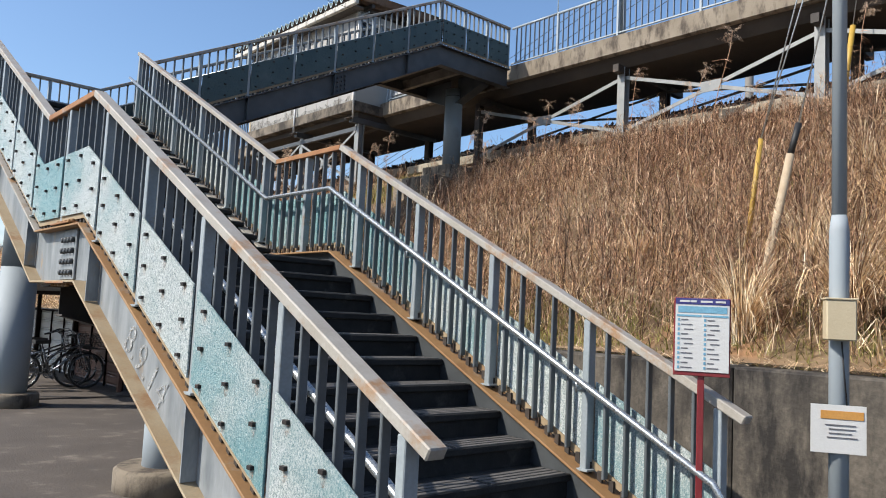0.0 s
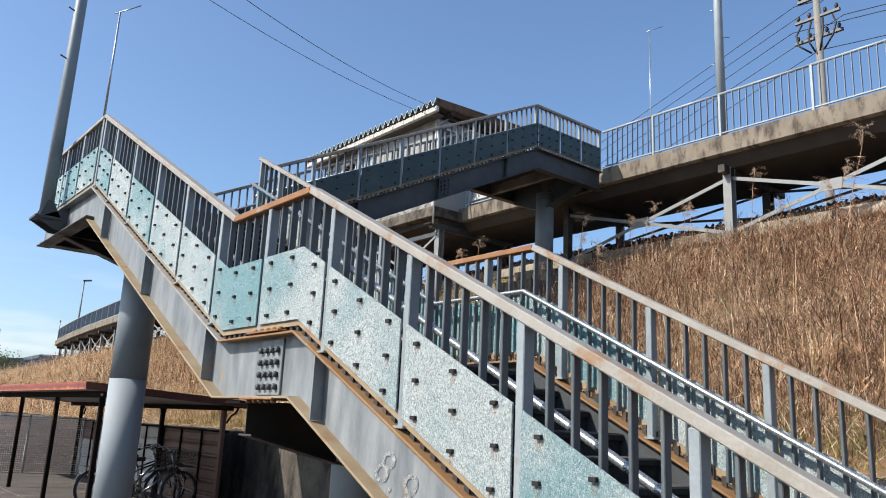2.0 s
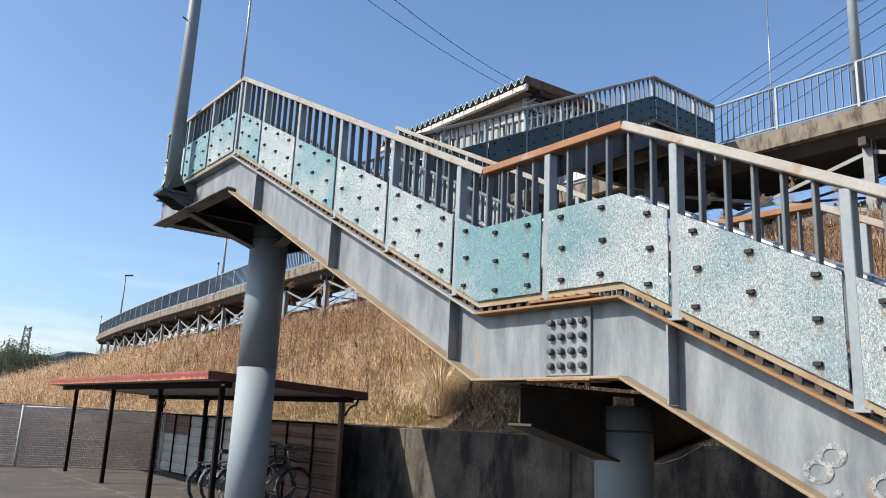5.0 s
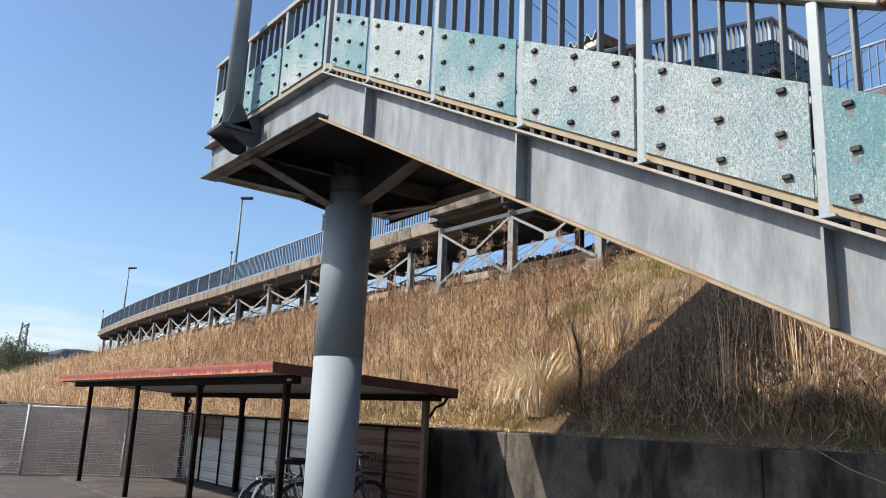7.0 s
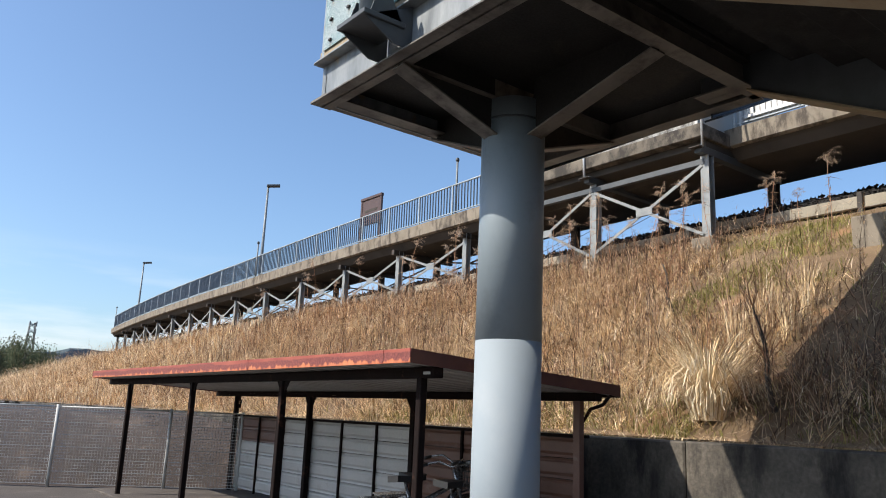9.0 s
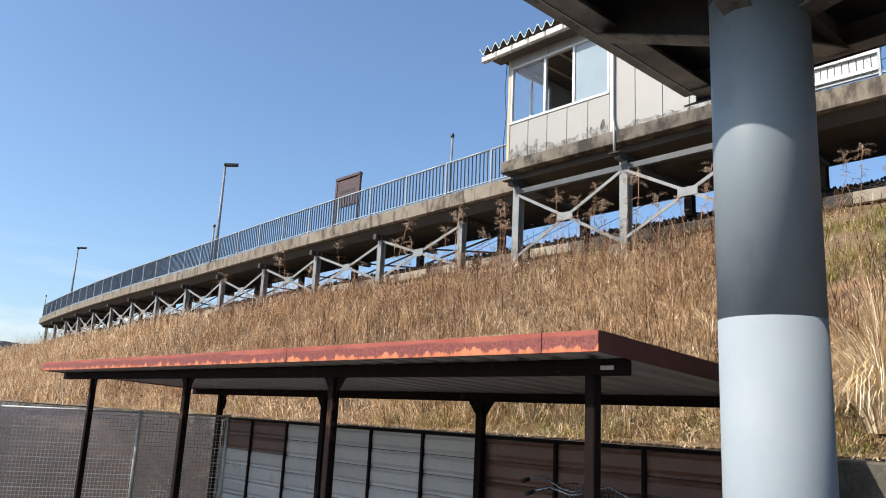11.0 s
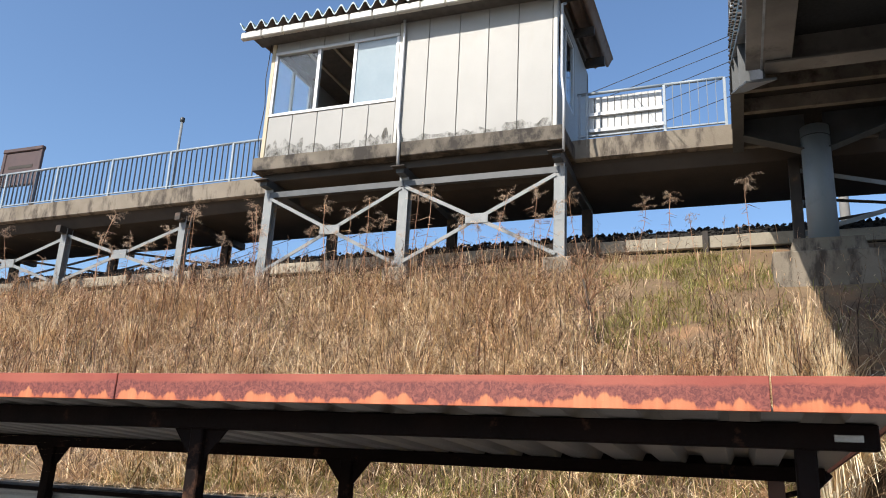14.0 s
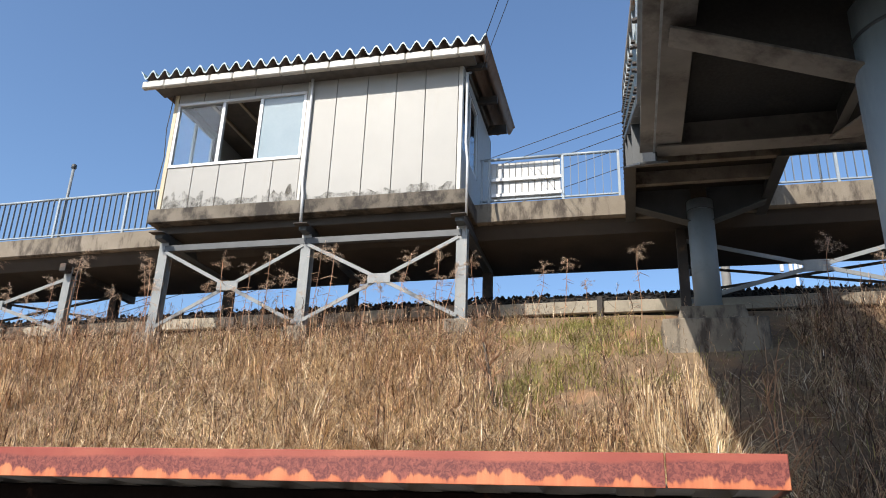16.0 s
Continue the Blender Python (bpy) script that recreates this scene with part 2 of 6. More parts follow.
M_PAPER = surface("white paper", (0.74, 0.74, 0.72), (0.79, 0.79, 0.77), 6, 0.5, low=0.92)
M_NAVY = surface("navy print", (0.05, 0.05, 0.22), (0.06, 0.06, 0.26), 6, 0.5)
M_PRINT = surface("blue print", (0.20, 0.48, 0.66), (0.24, 0.52, 0.70), 6, 0.5)
M_INK = surface("grey ink", (0.16, 0.16, 0.18), (0.2, 0.2, 0.22), 6, 0.5)
M_ORANGE = surface("orange print", (0.70, 0.33, 0.07), (0.74, 0.38, 0.1), 6, 0.5)
M_STAKE_Y = surface("yellow stake", (0.55, 0.34, 0.05), (0.62, 0.41, 0.08), 9, 0.5)
M_STAKE_W = surface("bleached timber", (0.52, 0.40, 0.26), (0.60, 0.48, 0.33), 9, 0.7)
M_WIRE = surface("black cable", (0.02, 0.02, 0.022), (0.03, 0.03, 0.032), 6, 0.6)
M_BROWNBOARD = surface("brown name board", (0.085, 0.045, 0.04), (0.12, 0.065, 0.055), 5, 0.5)
M_BARK = surface("grey brown bark", (0.09, 0.07, 0.055), (0.14, 0.11, 0.085), 9, 0.9)
M_PALEPAINT = surface("sprayed pale paint", (0.50, 0.52, 0.52), (0.66, 0.67, 0.66), 9, 0.6, 0.0, (0.34, 0.35, 0.35), 14, (0.5, 0.62))
M_CONCPOLE = surface("pale concrete pole", (0.27, 0.26, 0.24), (0.34, 0.325, 0.30), 3, 0.8)


def rusty_fascia():
    """Faded red paint: a maroon crackled belt, and orange rust creeping up from the lower lip in drips."""
    m, nt, bs = material("red fascia with rust", 0.5)
    geo = nt.nodes.new("ShaderNodeNewGeometry")
    sep = nt.nodes.new("ShaderNodeSeparateXYZ")
    nt.links.new(geo.outputs["Position"], sep.inputs[0])

    def height(wave, amount, lo, hi):
        ma = nt.nodes.new("ShaderNodeMath")
        ma.operation = "MULTIPLY_ADD"
        nt.links.new(wave, ma.inputs[0])
        ma.inputs[1].default_value = amount
        nt.links.new(sep.outputs["Z"], ma.inputs[2])
        mr = nt.nodes.new("ShaderNodeMapRange")
        mr.inputs["From Min"].default_value, mr.inputs["From Max"].default_value = lo, hi
        nt.links.new(ma.outputs[0], mr.inputs["Value"])
        return mr.outputs[0]

    red = mix(nt, ramp(nt, tex(nt, "noise", 3, 5), [(0.35, (0,)), (0.65, (1,))]), (0.245, 0.047, 0.030), (0.32, 0.08, 0.048))
    slow = tex(nt, "noise", 1.3, 6, (0.01, 1, 0.3), 0.65)
    quick = tex(nt, "noise", 11, 4, (0.01, 1, 0.15), 0.6)
    crackle = tex(nt, "noise", 55, 4, (1, 1, 1), 0.7, 1.0)
    maroon = mix(nt, ramp(nt, crackle, [(0.42, (0,)), (0.62, (1,))]), (0.115, 0.022, 0.018), (0.25, 0.065, 0.045))
    col = mix(nt, height(slow, -0.09, 1.932, 1.920), red, maroon)
    orange = mix(nt, ramp(nt, quick, [(0.4, (0,)), (0.7, (1,))]), (0.40, 0.09, 0.034), (0.54, 0.20, 0.085))
    col = mix(nt, height(quick, -0.18, 1.822, 1.812), col, orange)
    nt.links.new(col, bs.inputs["Base Color"])
    bump(nt, bs, crackle, 0.3, 0.003)
    return m


M_FASCIA = rusty_fascia()


def patterned_glass():
    """Embossed pale teal sheet with white facet glints painted into its colour, a bleached bloom and rust below the
    clips.
    """
    m, nt, bs = material("embossed teal glass", 0.3, 0.0)
    facet = tex(nt, "noise", 95, 4, (1, 1.3, 0.8), 0.8, 1.2)
    cell = tex(nt, "voronoi", 110)
    bloom = tex(nt, "noise", 1.5, 3, (1, 1, 1), 0.5)
    oi = nt.nodes.new("ShaderNodeObjectInfo")
    add = nt.nodes.new("ShaderNodeMath")
    add.operation = "MULTIPLY_ADD"
    nt.links.new(oi.outputs["Random"], add.inputs[0])
    add.inputs[1].default_value = 0.36
    nt.links.new(bloom, add.inputs[2])
    teal = ramp(nt, add.outputs[0], [(0.52, (0,)), (0.80, (1,))])
    base = mix(nt, teal, (0.225, 0.29, 0.30), (0.125, 0.28, 0.305))
    # sun glints of the facets, as white flecks in the colour
    sparkle = mix(nt, teal, ramp(nt, facet, [(0.45, (0,)), (0.58, (1.0,))]), ramp(nt, facet, [(0.54, (0,)), (0.66, (0.8,))]))
    col = mix(nt, sparkle, base, (0.60, 0.64, 0.63))
    col = mix(nt, ramp(nt, cell, [(0.0, (0.3,)), (0.35, (0,))]), col, (0.22, 0.40, 0.42))
    rust = tex(nt, "noise", 5, 8, (1.4, 1.4, 0.7), 0.7)
    col = mix(nt, ramp(nt, rust, [(0.63, (0,)), (0.75, (0.7,))]), col, (0.40, 0.27, 0.16))
    nt.links.new(col, bs.inputs["Base Color"])
    nt.links.new(ramp(nt, facet, [(0.3, (0.16,)), (0.7, (0.5,))]), bs.inputs["Roughness"])
    bump(nt, bs, facet, 0.9, 0.012)
    return m


M_PANEL = patterned_glass()


def rust_bleed():
    """A thin, broken film of rust washed down the glass."""
    m, nt, bs = material("rust bleed", 0.7)
    bs.inputs["Base Color"].default_value = (0.36, 0.17, 0.07, 1)
    n = tex(nt, "noise", 55, 4, (1, 1, 0.6), 0.7)
    nt.links.new(ramp(nt, n, [(0.42, (0,)), (0.70, (0.6,))]), bs.inputs["Alpha"])
    return m


M_BLEED = rust_bleed()


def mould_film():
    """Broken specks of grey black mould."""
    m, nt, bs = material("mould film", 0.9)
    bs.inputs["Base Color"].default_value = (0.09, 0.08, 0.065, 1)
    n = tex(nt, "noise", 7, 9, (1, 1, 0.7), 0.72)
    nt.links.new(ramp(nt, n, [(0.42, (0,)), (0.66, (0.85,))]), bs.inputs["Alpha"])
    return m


# embossed glass of the platform flight, its shade put into a dark green
M_PANEL_SHADE = surface("embossed glass, shade in green colour", (0.035, 0.07, 0.068), (0.06, 0.10, 0.095), 3, 0.35, 0.0, (0.10, 0.12, 0.11), 3, (0.6, 0.8), 42, 0.8)


def clear_glass(name, tint):
    m, nt, bs = material(name, 0.04)
    bs.inputs["Base Color"].default_value = (*tint, 1)
    bs.inputs["Transmission Weight"].default_value = 1.0
    bs.inputs["IOR"].default_value = 1.45
    return m


M_GLASS = clear_glass("window glass", (0.9, 0.95, 0.96))
M_PANE_BLUE = surface("blue grey opaque glass", (0.33, 0.42, 0.47), (0.38, 0.47, 0.52), 1.5, 0.12, 0.0, None, grain=20, relief=0.01, low=0.92)


def blades(name, stops, rough=0.7, thin=0.3, tone=0.85):
    m, nt, bs = material(name, rough)
    gi = nt.nodes.new("ShaderNodeNewGeometry")
    col = ramp(nt, gi.outputs["Random Per Island"], stops)
    patch = tex(nt, "noise", 0.8, 4)
    col = mix(nt, 0.9, col, ramp(nt, patch, [(0.36, (0.92, 0.85, 0.79)), (0.64, (1.0, 1.0, 1.0))]), "MULTIPLY")
    tuft = tex(nt, "noise", 4.5, 3, (1, 1, 0.4), 0.6)
    col = mix(nt, tone, col, ramp(nt, tuft, [(0.36, (0.52, 0.42, 0.36)), (0.50, (0.92, 0.90, 0.88)), (0.64, (1.28, 1.24, 1.16))]), "MULTIPLY")
    nt.links.new(col, bs.inputs["Base Color"])
    bs.inputs["Specular IOR Level"].default_value = 0.25
    tl = nt.nodes.new("ShaderNodeBsdfTranslucent")
    nt.links.new(col, tl.inputs[0])
    ms = nt.nodes.new("ShaderNodeMixShader")
    ms.inputs[0].default_value = thin
    nt.links.new(bs.outputs[0], ms.inputs[1])
    nt.links.new(tl.outputs[0], ms.inputs[2])
    nt.links.new(ms.outputs[0], nt.nodes["Material Output"].inputs[0])
    return m


M_STRAW = blades("dry straw", [(0.0, (0.10, 0.055, 0.028)), (0.18, (0.22, 0.125, 0.06)), (0.26, (0.66, 0.49, 0.29)), (0.65, (0.92, 0.73, 0.47)), (1.0, (0.98, 0.90, 0.72))], thin=0.1)
M_WEED = blades("brown dead weed", [(0.0, (0.06, 0.033, 0.024)), (0.4, (0.17, 0.093, 0.062)), (0.55, (0.40, 0.24, 0.155)), (1.0, (0.74, 0.53, 0.37))], thin=0.1)
M_TWIG = blades("mixed dead twigs", [(0.0, (0.05, 0.03, 0.022)), (0.40, (0.15, 0.095, 0.066)), (0.52, (0.58, 0.43, 0.29)), (0.85, (0.86, 0.70, 0.51)), (1.0, (0.96, 0.87, 0.70))], thin=0.15)
M_STALK = blades("dark brown stalk", [(0.0, (0.045, 0.03, 0.024)), (0.6, (0.12, 0.076, 0.054)), (0.8, (0.40, 0.27, 0.16)), (1.0, (0.66, 0.50, 0.32))], thin=0.05)
M_FOX = blades("fox orange grass", [(0.0, (0.16, 0.075, 0.03)), (0.3, (0.42, 0.23, 0.115)), (0.7, (0.70, 0.45, 0.25)), (1.0, (0.92, 0.72, 0.47))], thin=0.1)
M_GREEN = blades("green shoots", [(0.0, (0.16, 0.17, 0.05)), (0.5, (0.30, 0.31, 0.10)), (1.0, (0.50, 0.44, 0.20))])
M_PLUME = blades("grey brown seed plume", [(0.0, (0.32, 0.24, 0.18)), (1.0, (0.62, 0.51, 0.40))])
M_LEAF = blades("dark evergreen leaf", [(0.0, (0.06, 0.085, 0.05)), (0.6, (0.10, 0.13, 0.075)), (1.0, (0.19, 0.19, 0.11))])

M_TUSSOCK = blades("bleached tussock straw", [(0.0, (0.30, 0.18, 0.08)), (0.25, (0.80, 0.62, 0.36)), (1.0, (0.98, 0.92, 0.74))], tone=0.1, thin=0.1)


# ---- geometry helpers ----
class Geo:
    """Vertices and faces of one mesh."""

    def __init__(self):
        self.v, self.f, self.s = [], [], []

    def add(self, verts, faces, smooth=False):
        n = len(self.v)
        self.v += [tuple(p) for p in verts]
        self.f += [tuple(i + n for i in f) for f in faces]
        self.s += [smooth] * len(faces)
        return self

    def slab(self, c, ax, ay, az, chamfer=0.0):
        """A box about c with half axes ax, ay, az and bevelled edges."""
        c, A = Vector(c), [Vector(a) for a in (ax, ay, az)]
        L = [a.length for a in A]
        U = [a / l for a, l in zip(A, L)]
        ch = min(chamfer, 0.45 * min(L))
        if ch <= 0:
            vs = [c + A[0] * x + A[1] * y + A[2] * z for x in (-1, 1) for y in (-1, 1) for z in (-1, 1)]
            fs = [(0, 1, 3, 2), (4, 6, 7, 5), (0, 4, 5, 1), (2, 3, 7, 6), (0, 2, 6, 4), (1, 5, 7, 3)]
        else:
            vs, ix = [], {}
            for sg in ((x, y, z) for x in (-1, 1) for y in (-1, 1) for z in (-1, 1)):
                for i in range(3):
                    ix[(sg, i)] = len(vs)
                    vs.append(c + sum((U[j] * sg[j] * (L[j] - (0 if j == i else ch)) for j in range(3)), Vector()))
            fs = []
            for i in range(3):
                j, k = (i + 1) % 3, (i + 2) % 3
                for s in (-1, 1):
                    q = []
                    for sj, sk in ((-1, -1), (1, -1), (1, 1), (-1, 1)):
                        sg = [0, 0, 0]
                        sg[i], sg[j], sg[k] = s, sj, sk
                        q.append(ix[(tuple(sg), i)])
                    fs.append(tuple(q))
                for sj in (-1, 1):
                    for sk in (-1, 1):
                        a, b = [0, 0, 0], [0, 0, 0]
                        a[i], b[i] = -1, 1
                        a[j] = b[j] = sj
                        a[k] = b[k] = sk
                        a, b = tuple(a), tuple(b)
                        fs.append((ix[(a, j)], ix[(b, j)], ix[(b, k)], ix[(a, k)]))
            for sg in ((x, y, z) for x in (-1, 1) for y in (-1, 1) for z in (-1, 1)):
                fs.append((ix[(sg, 0)], ix[(sg, 1)], ix[(sg, 2)]))
        out = []
        for f in fs:
            p = [vs[i] for i in f]
            nrm = (p[1] - p[0]).cross(p[2] - p[0])
            mid = sum(p, Vector()) / len(p)
            out.append(f if nrm.dot(mid - c) > 0 else f[::-1])
        return self.add(vs, out)

    def box(self, x0, x1, y0, y1, z0, z1, chamfer=0.0):
        return self.slab(((x0 + x1) / 2, (y0 + y1) / 2, (z0 + z1) / 2), ((x1 - x0) / 2, 0, 0), (0, (y1 - y0) / 2, 0), (0, 0, (z1 - z0) / 2), chamfer)

    def beam(self, p, q, w, h, up=(0, 0, 1), chamfer=0.0):
        p, q = Vector(p), Vector(q)
        d = q - p
        side = d.cross(Vector(up))
        if side.length < 1e-6:
            side = d.cross(Vector((1, 0, 0)))
        side.normalize()
        upv = side.cross(d).normalized()
        return self.slab((p + q) / 2, d / 2, side * (w / 2), upv * (h / 2), chamfer)

    def tube(self, pts, r, n=10, caps=True):
        """A round bar through the points; r is one radius or one for each."""
        pts = [Vector(p) for p in pts]
        rs = r if isinstance(r, (list, tuple)) else [r] * len(pts)
        vs, fs = [], []
        ref = None
        for i, p in enumerate(pts):
            d = (pts[min(i + 1, len(pts) - 1)] - pts[max(i - 1, 0)]).normalized()
            if ref is None:
                ref = d.cross(Vector((0.3, 0.5, 0.81)))
                if ref.length < 1e-3:
                    ref = d.cross(Vector((1, 0, 0)))
            ref = (ref - d * ref.dot(d)).normalized()
            o = d.cross(ref)
            vs += [p + (ref * math.cos(a) + o * math.sin(a)) * rs[i] for a in (2 * math.pi * k / n for k in range(n))]
        for i in range(len(pts) - 1):
            for k in range(n):
                a, b = i * n + k, i * n + (k + 1) % n
                fs.append((a, b, b + n, a + n))
        self.add(vs, fs, True)
        if caps:
            m = len(self.v) - len(vs)
            self.f += [tuple(m + k for k in range(n))[::-1], tuple(m + (len(pts) - 1) * n + k for k in range(n))]
            self.s += [False, False]
        return self

    def prism(self, poly, thick):
        """A plate: the outline poly, pushed through by the vector thick."""
        poly, t = [Vector(p) for p in poly], Vector(thick)
        n = len(poly)
        nrm = sum((poly[i].cross(poly[(i + 1) % n]) for i in range(n)), Vector())
        if nrm.dot(t) > 0:
            poly = poly[::-1]
        fs = [tuple(range(n)), tuple(range(2 * n - 1, n - 1, -1))] + [(i, i + n, (i + 1) % n + n, (i + 1) % n) for i in range(n)]
        return self.add(poly + [p + t for p in poly], fs)

    def ring(self, c, ax, ay, R, r, n=36, m=8):
        """A torus about c in the plane of the unit vectors ax, ay."""
        c, ax, ay = Vector(c), Vector(ax), Vector(ay)
        az = ax.cross(ay)
        vs, fs = [], []
        for i in range(n):
            a = 2 * math.pi * i / n
            d = ax * math.cos(a) + ay * math.sin(a)
            vs += [c + d * (R + r * math.cos(b)) + az * r * math.sin(b) for b in (2 * math.pi * k / m for k in range(m))]
        for i in range(n):
            for k in range(m):
                fs.append((i * m + k, ((i + 1) % n) * m + k, ((i + 1) % n) * m + (k + 1) % m, i * m + (k + 1) % m))
        return self.add(vs, fs, True)

    def mesh(self, name, mat):
        me = bpy.data.meshes.new(name)
        me.from_pydata(self.v, [], self.f)
        me.polygons.foreach_set("use_smooth", self.s)
        me.materials.append(mat)
        me.update()
        return me


def thing(name, base, label, category, group="", kind=""):
    ob = new(name)
    ob.empty_display_size = 0.2
    ob.matrix_world = Matrix.Translation(base)
    ob["base"] = list(base)
    return tagged(ob, label, category, group, kind)


def root_of(ob):
    while ob.parent:
        ob = ob.parent
    return ob


def part(name, geo, mat, parent, label=""):
    """One mesh, in world coordinates, under a thing or a part."""
    ob = new(name, geo.mesh(name, mat) if isinstance(geo, Geo) else geo)
    ob.parent = parent
    if parent.parent is None and parent.data is None:
        ob.matrix_parent_inverse = Matrix.Translation(parent.location).inverted()
    if label:
        ob["label"] = label
    return ob


def placed(name, mesh, parent, m, label=""):
    """A shared mesh under a thing or part, at the world pose m."""
    ob = part(name, mesh, None, parent, label)
    ob.matrix_basis = m
    return ob


def whole(name, geo, mat, label, category, kind="", group=""):
    return tagged(new(name, geo.mesh(name, mat)), label, category, group, kind)


def lerp(poly, s):
    for (a, za), (b, zb) in zip(poly, poly[1:]):
        if s <= b or (b, zb) == poly[-1]:
            return za + (zb - za) * (s - a) / (b - a)
    return poly[-1][1]


# ---- ground, embankment, retaining wall ----
def plat_x(y):
    """The platform's front edge in plan: straight, then bending away."""
    return 12.2 + 0.00155 * max(0.0, y - 28) ** 2


def fall(y):
    """The platform and the crest fall gently towards the north."""
    return -0.0155 * (min(max(y, 16.0), 41.0) - 16.0)


WALL_X = 5.62
TOE_Z = 1.36


def bank_z(x, y):
    """Height of the embankment."""
    px = plat_x(y)
    prof = [(WALL_X + 0.45, TOE_Z), (px - 0.65, 4.86), (px + 0.75, 5.40), (px + 2.5, 5.5), (px + 9, 5.5), (px + 16, 2.0), (px + 26, 0.0)]
    if x <= prof[0][0]:
        return TOE_Z
    return TOE_Z + (lerp(prof, x) - TOE_Z) * (1 + fall(y) / 3.9)


g = Geo()
g.add([(-400, -400, 0), (WALL_X + 0.1, -400, 0), (WALL_X + 0.1, 600, 0), (-400, 600, 0)], [(0, 1, 2, 3)])
g.add([(60, -400, -0.3), (900, -400, -0.3), (900, 900, -0.3), (60, 900, -0.3)], [(0, 1, 2, 3)])
g.add([(-900, 600, -0.2), (900, 600, -0.2), (900, 2500, -0.2), (-900, 2500, -0.2)], [(0, 1, 2, 3)])
whole("ground", g, M_ASPHALT, "brown grey worn asphalt of the station yard", "ground", "structure")

g = Geo()
ys = [-40 + i * 0.5 for i in range(0, 200)] + [60 + i * 2.5 for i in range(0, 50)]
us = [i / 44 for i in range(45)]
rows = []
for y in ys:
    px = plat_x(y)
    stations = [WALL_X + 0.3 + (px + 2.6 - WALL_X - 0.3) * u for u in us] + [px + 5, px + 9, px + 16, px + 30]
    for x in stations:
        wob = 0.09 * noise.noise((x * 0.7, y * 0.7, 0)) + 0.035 * noise.noise((x * 2.6, y * 2.6, 4)) if WALL_X + 0.5 < x < px + 2.4 else 0
        rows.append((x, y, bank_z(x, y) + wob))
nw = len(us) + 4
g.add(rows, [(i * nw + k, i * nw + k + 1, (i + 1) * nw + k + 1, (i + 1) * nw + k) for i in range(len(ys) - 1) for k in range(nw - 1)], True)
whole("embankment", g, M_SOIL, "dry grassy railway embankment of brown soil", "embankment", "structure")

wall = thing("retaining_wall", (WALL_X, 12, 0), "dark weathered concrete retaining wall at the foot of the embankment", "wall", kind="structure")
y = -14.0
while y < 46:
    L = 3.4
    part("wall_panel", Geo().box(WALL_X, WALL_X + 0.42, y, y + L - 0.012, -0.1, TOE_Z - 0.02 + 0.015 * noise.noise((y, 0, 0)), 0.018), M_WALL, wall)
    y += L

# ---- crest boards and ballast ----
crest = thing("ballast_boards", (14.9, 15, 5.8), "row of pale concrete boards held by rusty rail posts", "low wall", kind="structure")
y = -12.0
i = 0
while y < 92:
    L = 1.55 + 0.35 * random.random()
    x0, x1 = plat_x(y) + 0.78, plat_x(y + L) + 0.78
    g = Geo().beam((x0, y + 0.03, 5.57 + fall(y)), (x1, y + L - 0.03, 5.57 + fall(y + L) + random.uniform(-0.03, 0.03)), 0.09, 0.22, chamfer=0.012)
    part("board", g, M_BOARD if random.random() < 0.8 else M_CONC, crest)
    part("rail_post", Geo().box(x0 - 0.1, x0 - 0.02, y - 0.05, y + 0.05, 5.0 + fall(y), 5.74 + fall(y), 0.01), M_LEG_DK, crest)
    y += L
rng = np.random.default_rng(5)
n = 17000
by = rng.uniform(-12, 70, n) ** 1.0
bx = np.array([plat_x(v) for v in by]) + 0.85 + rng.uniform(0, 1, n) ** 1.5 * 1.5
bz = 5.68 + np.minimum(0.30, (bx - np.array([plat_x(v) for v in by]) - 0.85) * 0.6) + rng.uniform(-0.03, 0.03, n) - 0.0155 * (np.clip(by, 16, 41) - 16)
oct_v = np.array([(1, 0, 0), (-1, 0, 0), (0, 1, 0), (0, -1, 0), (0, 0, 1), (0, 0, -1)], float)
oct_f = np.array([(0, 2, 4), (2, 1, 4), (1, 3, 4), (3, 0, 4), (2, 0, 5), (1, 2, 5), (3, 1, 5), (0, 3, 5)])
sz = rng.uniform(0.022, 0.05, (n, 1, 1)) * rng.uniform(0.7, 1.3, (n, 6, 1))
vv = (oct_v[None] * sz + np.stack([bx, by, bz], 1)[:, None]).reshape(-1, 3)
ff = (oct_f[None] + (np.arange(n) * 6)[:, None, None]).reshape(-1, 3)
me = bpy.data.meshes.new("ballast")
me.from_pydata(vv.tolist(), [], ff.tolist())
me.materials.append(M_BALLAST)
tagged(new("ballast", me), "black railway ballast stones heaped behind boards", "ballast", kind="stuff")
g = Geo()
prof = [(0.83, 5.2), (0.84, 5.66), (1.3, 5.94), (5.6, 6.15), (6.8, 5.4)]
vs = [(plat_x(v) + u, v, z + fall(v)) for v in ys for u, z in prof]
g.add(vs, [(i * 5 + k, i * 5 + k + 1, (i + 1) * 5 + k + 1, (i + 1) * 5 + k) for i in range(len(ys) - 1) for k in range(4)])
whole("track_bed", g, M_BALLAST, "black stone bed of the railway track", "track bed", "structure")


# ---- stair: girders, railings, steps ----
MID_Z, LAND_Z, TOP_Z = 2.135, 4.27, 7.20
POLY1 = [(1.62, 0.0), (5.87, 2.15), (7.02, 2.15), (11.33, 4.29)]
POLY2 = [(4.12, 4.29), (10.05, 7.22), (12.12, 7.22)]
RAIL_H = 0.95


def side_left(s, o, z):
    return (1.76 - o, s, z)


def side_right(s, o, z):
    return (3.86 + o, s, z)


def side_front(s, o, z):
    return (s, 11.82 - o, z)


def side_back(s, o, z):
    return (s, 13.86 + o, z)


def land_west(s, o, z):
    return (1.76 - o, s, z)


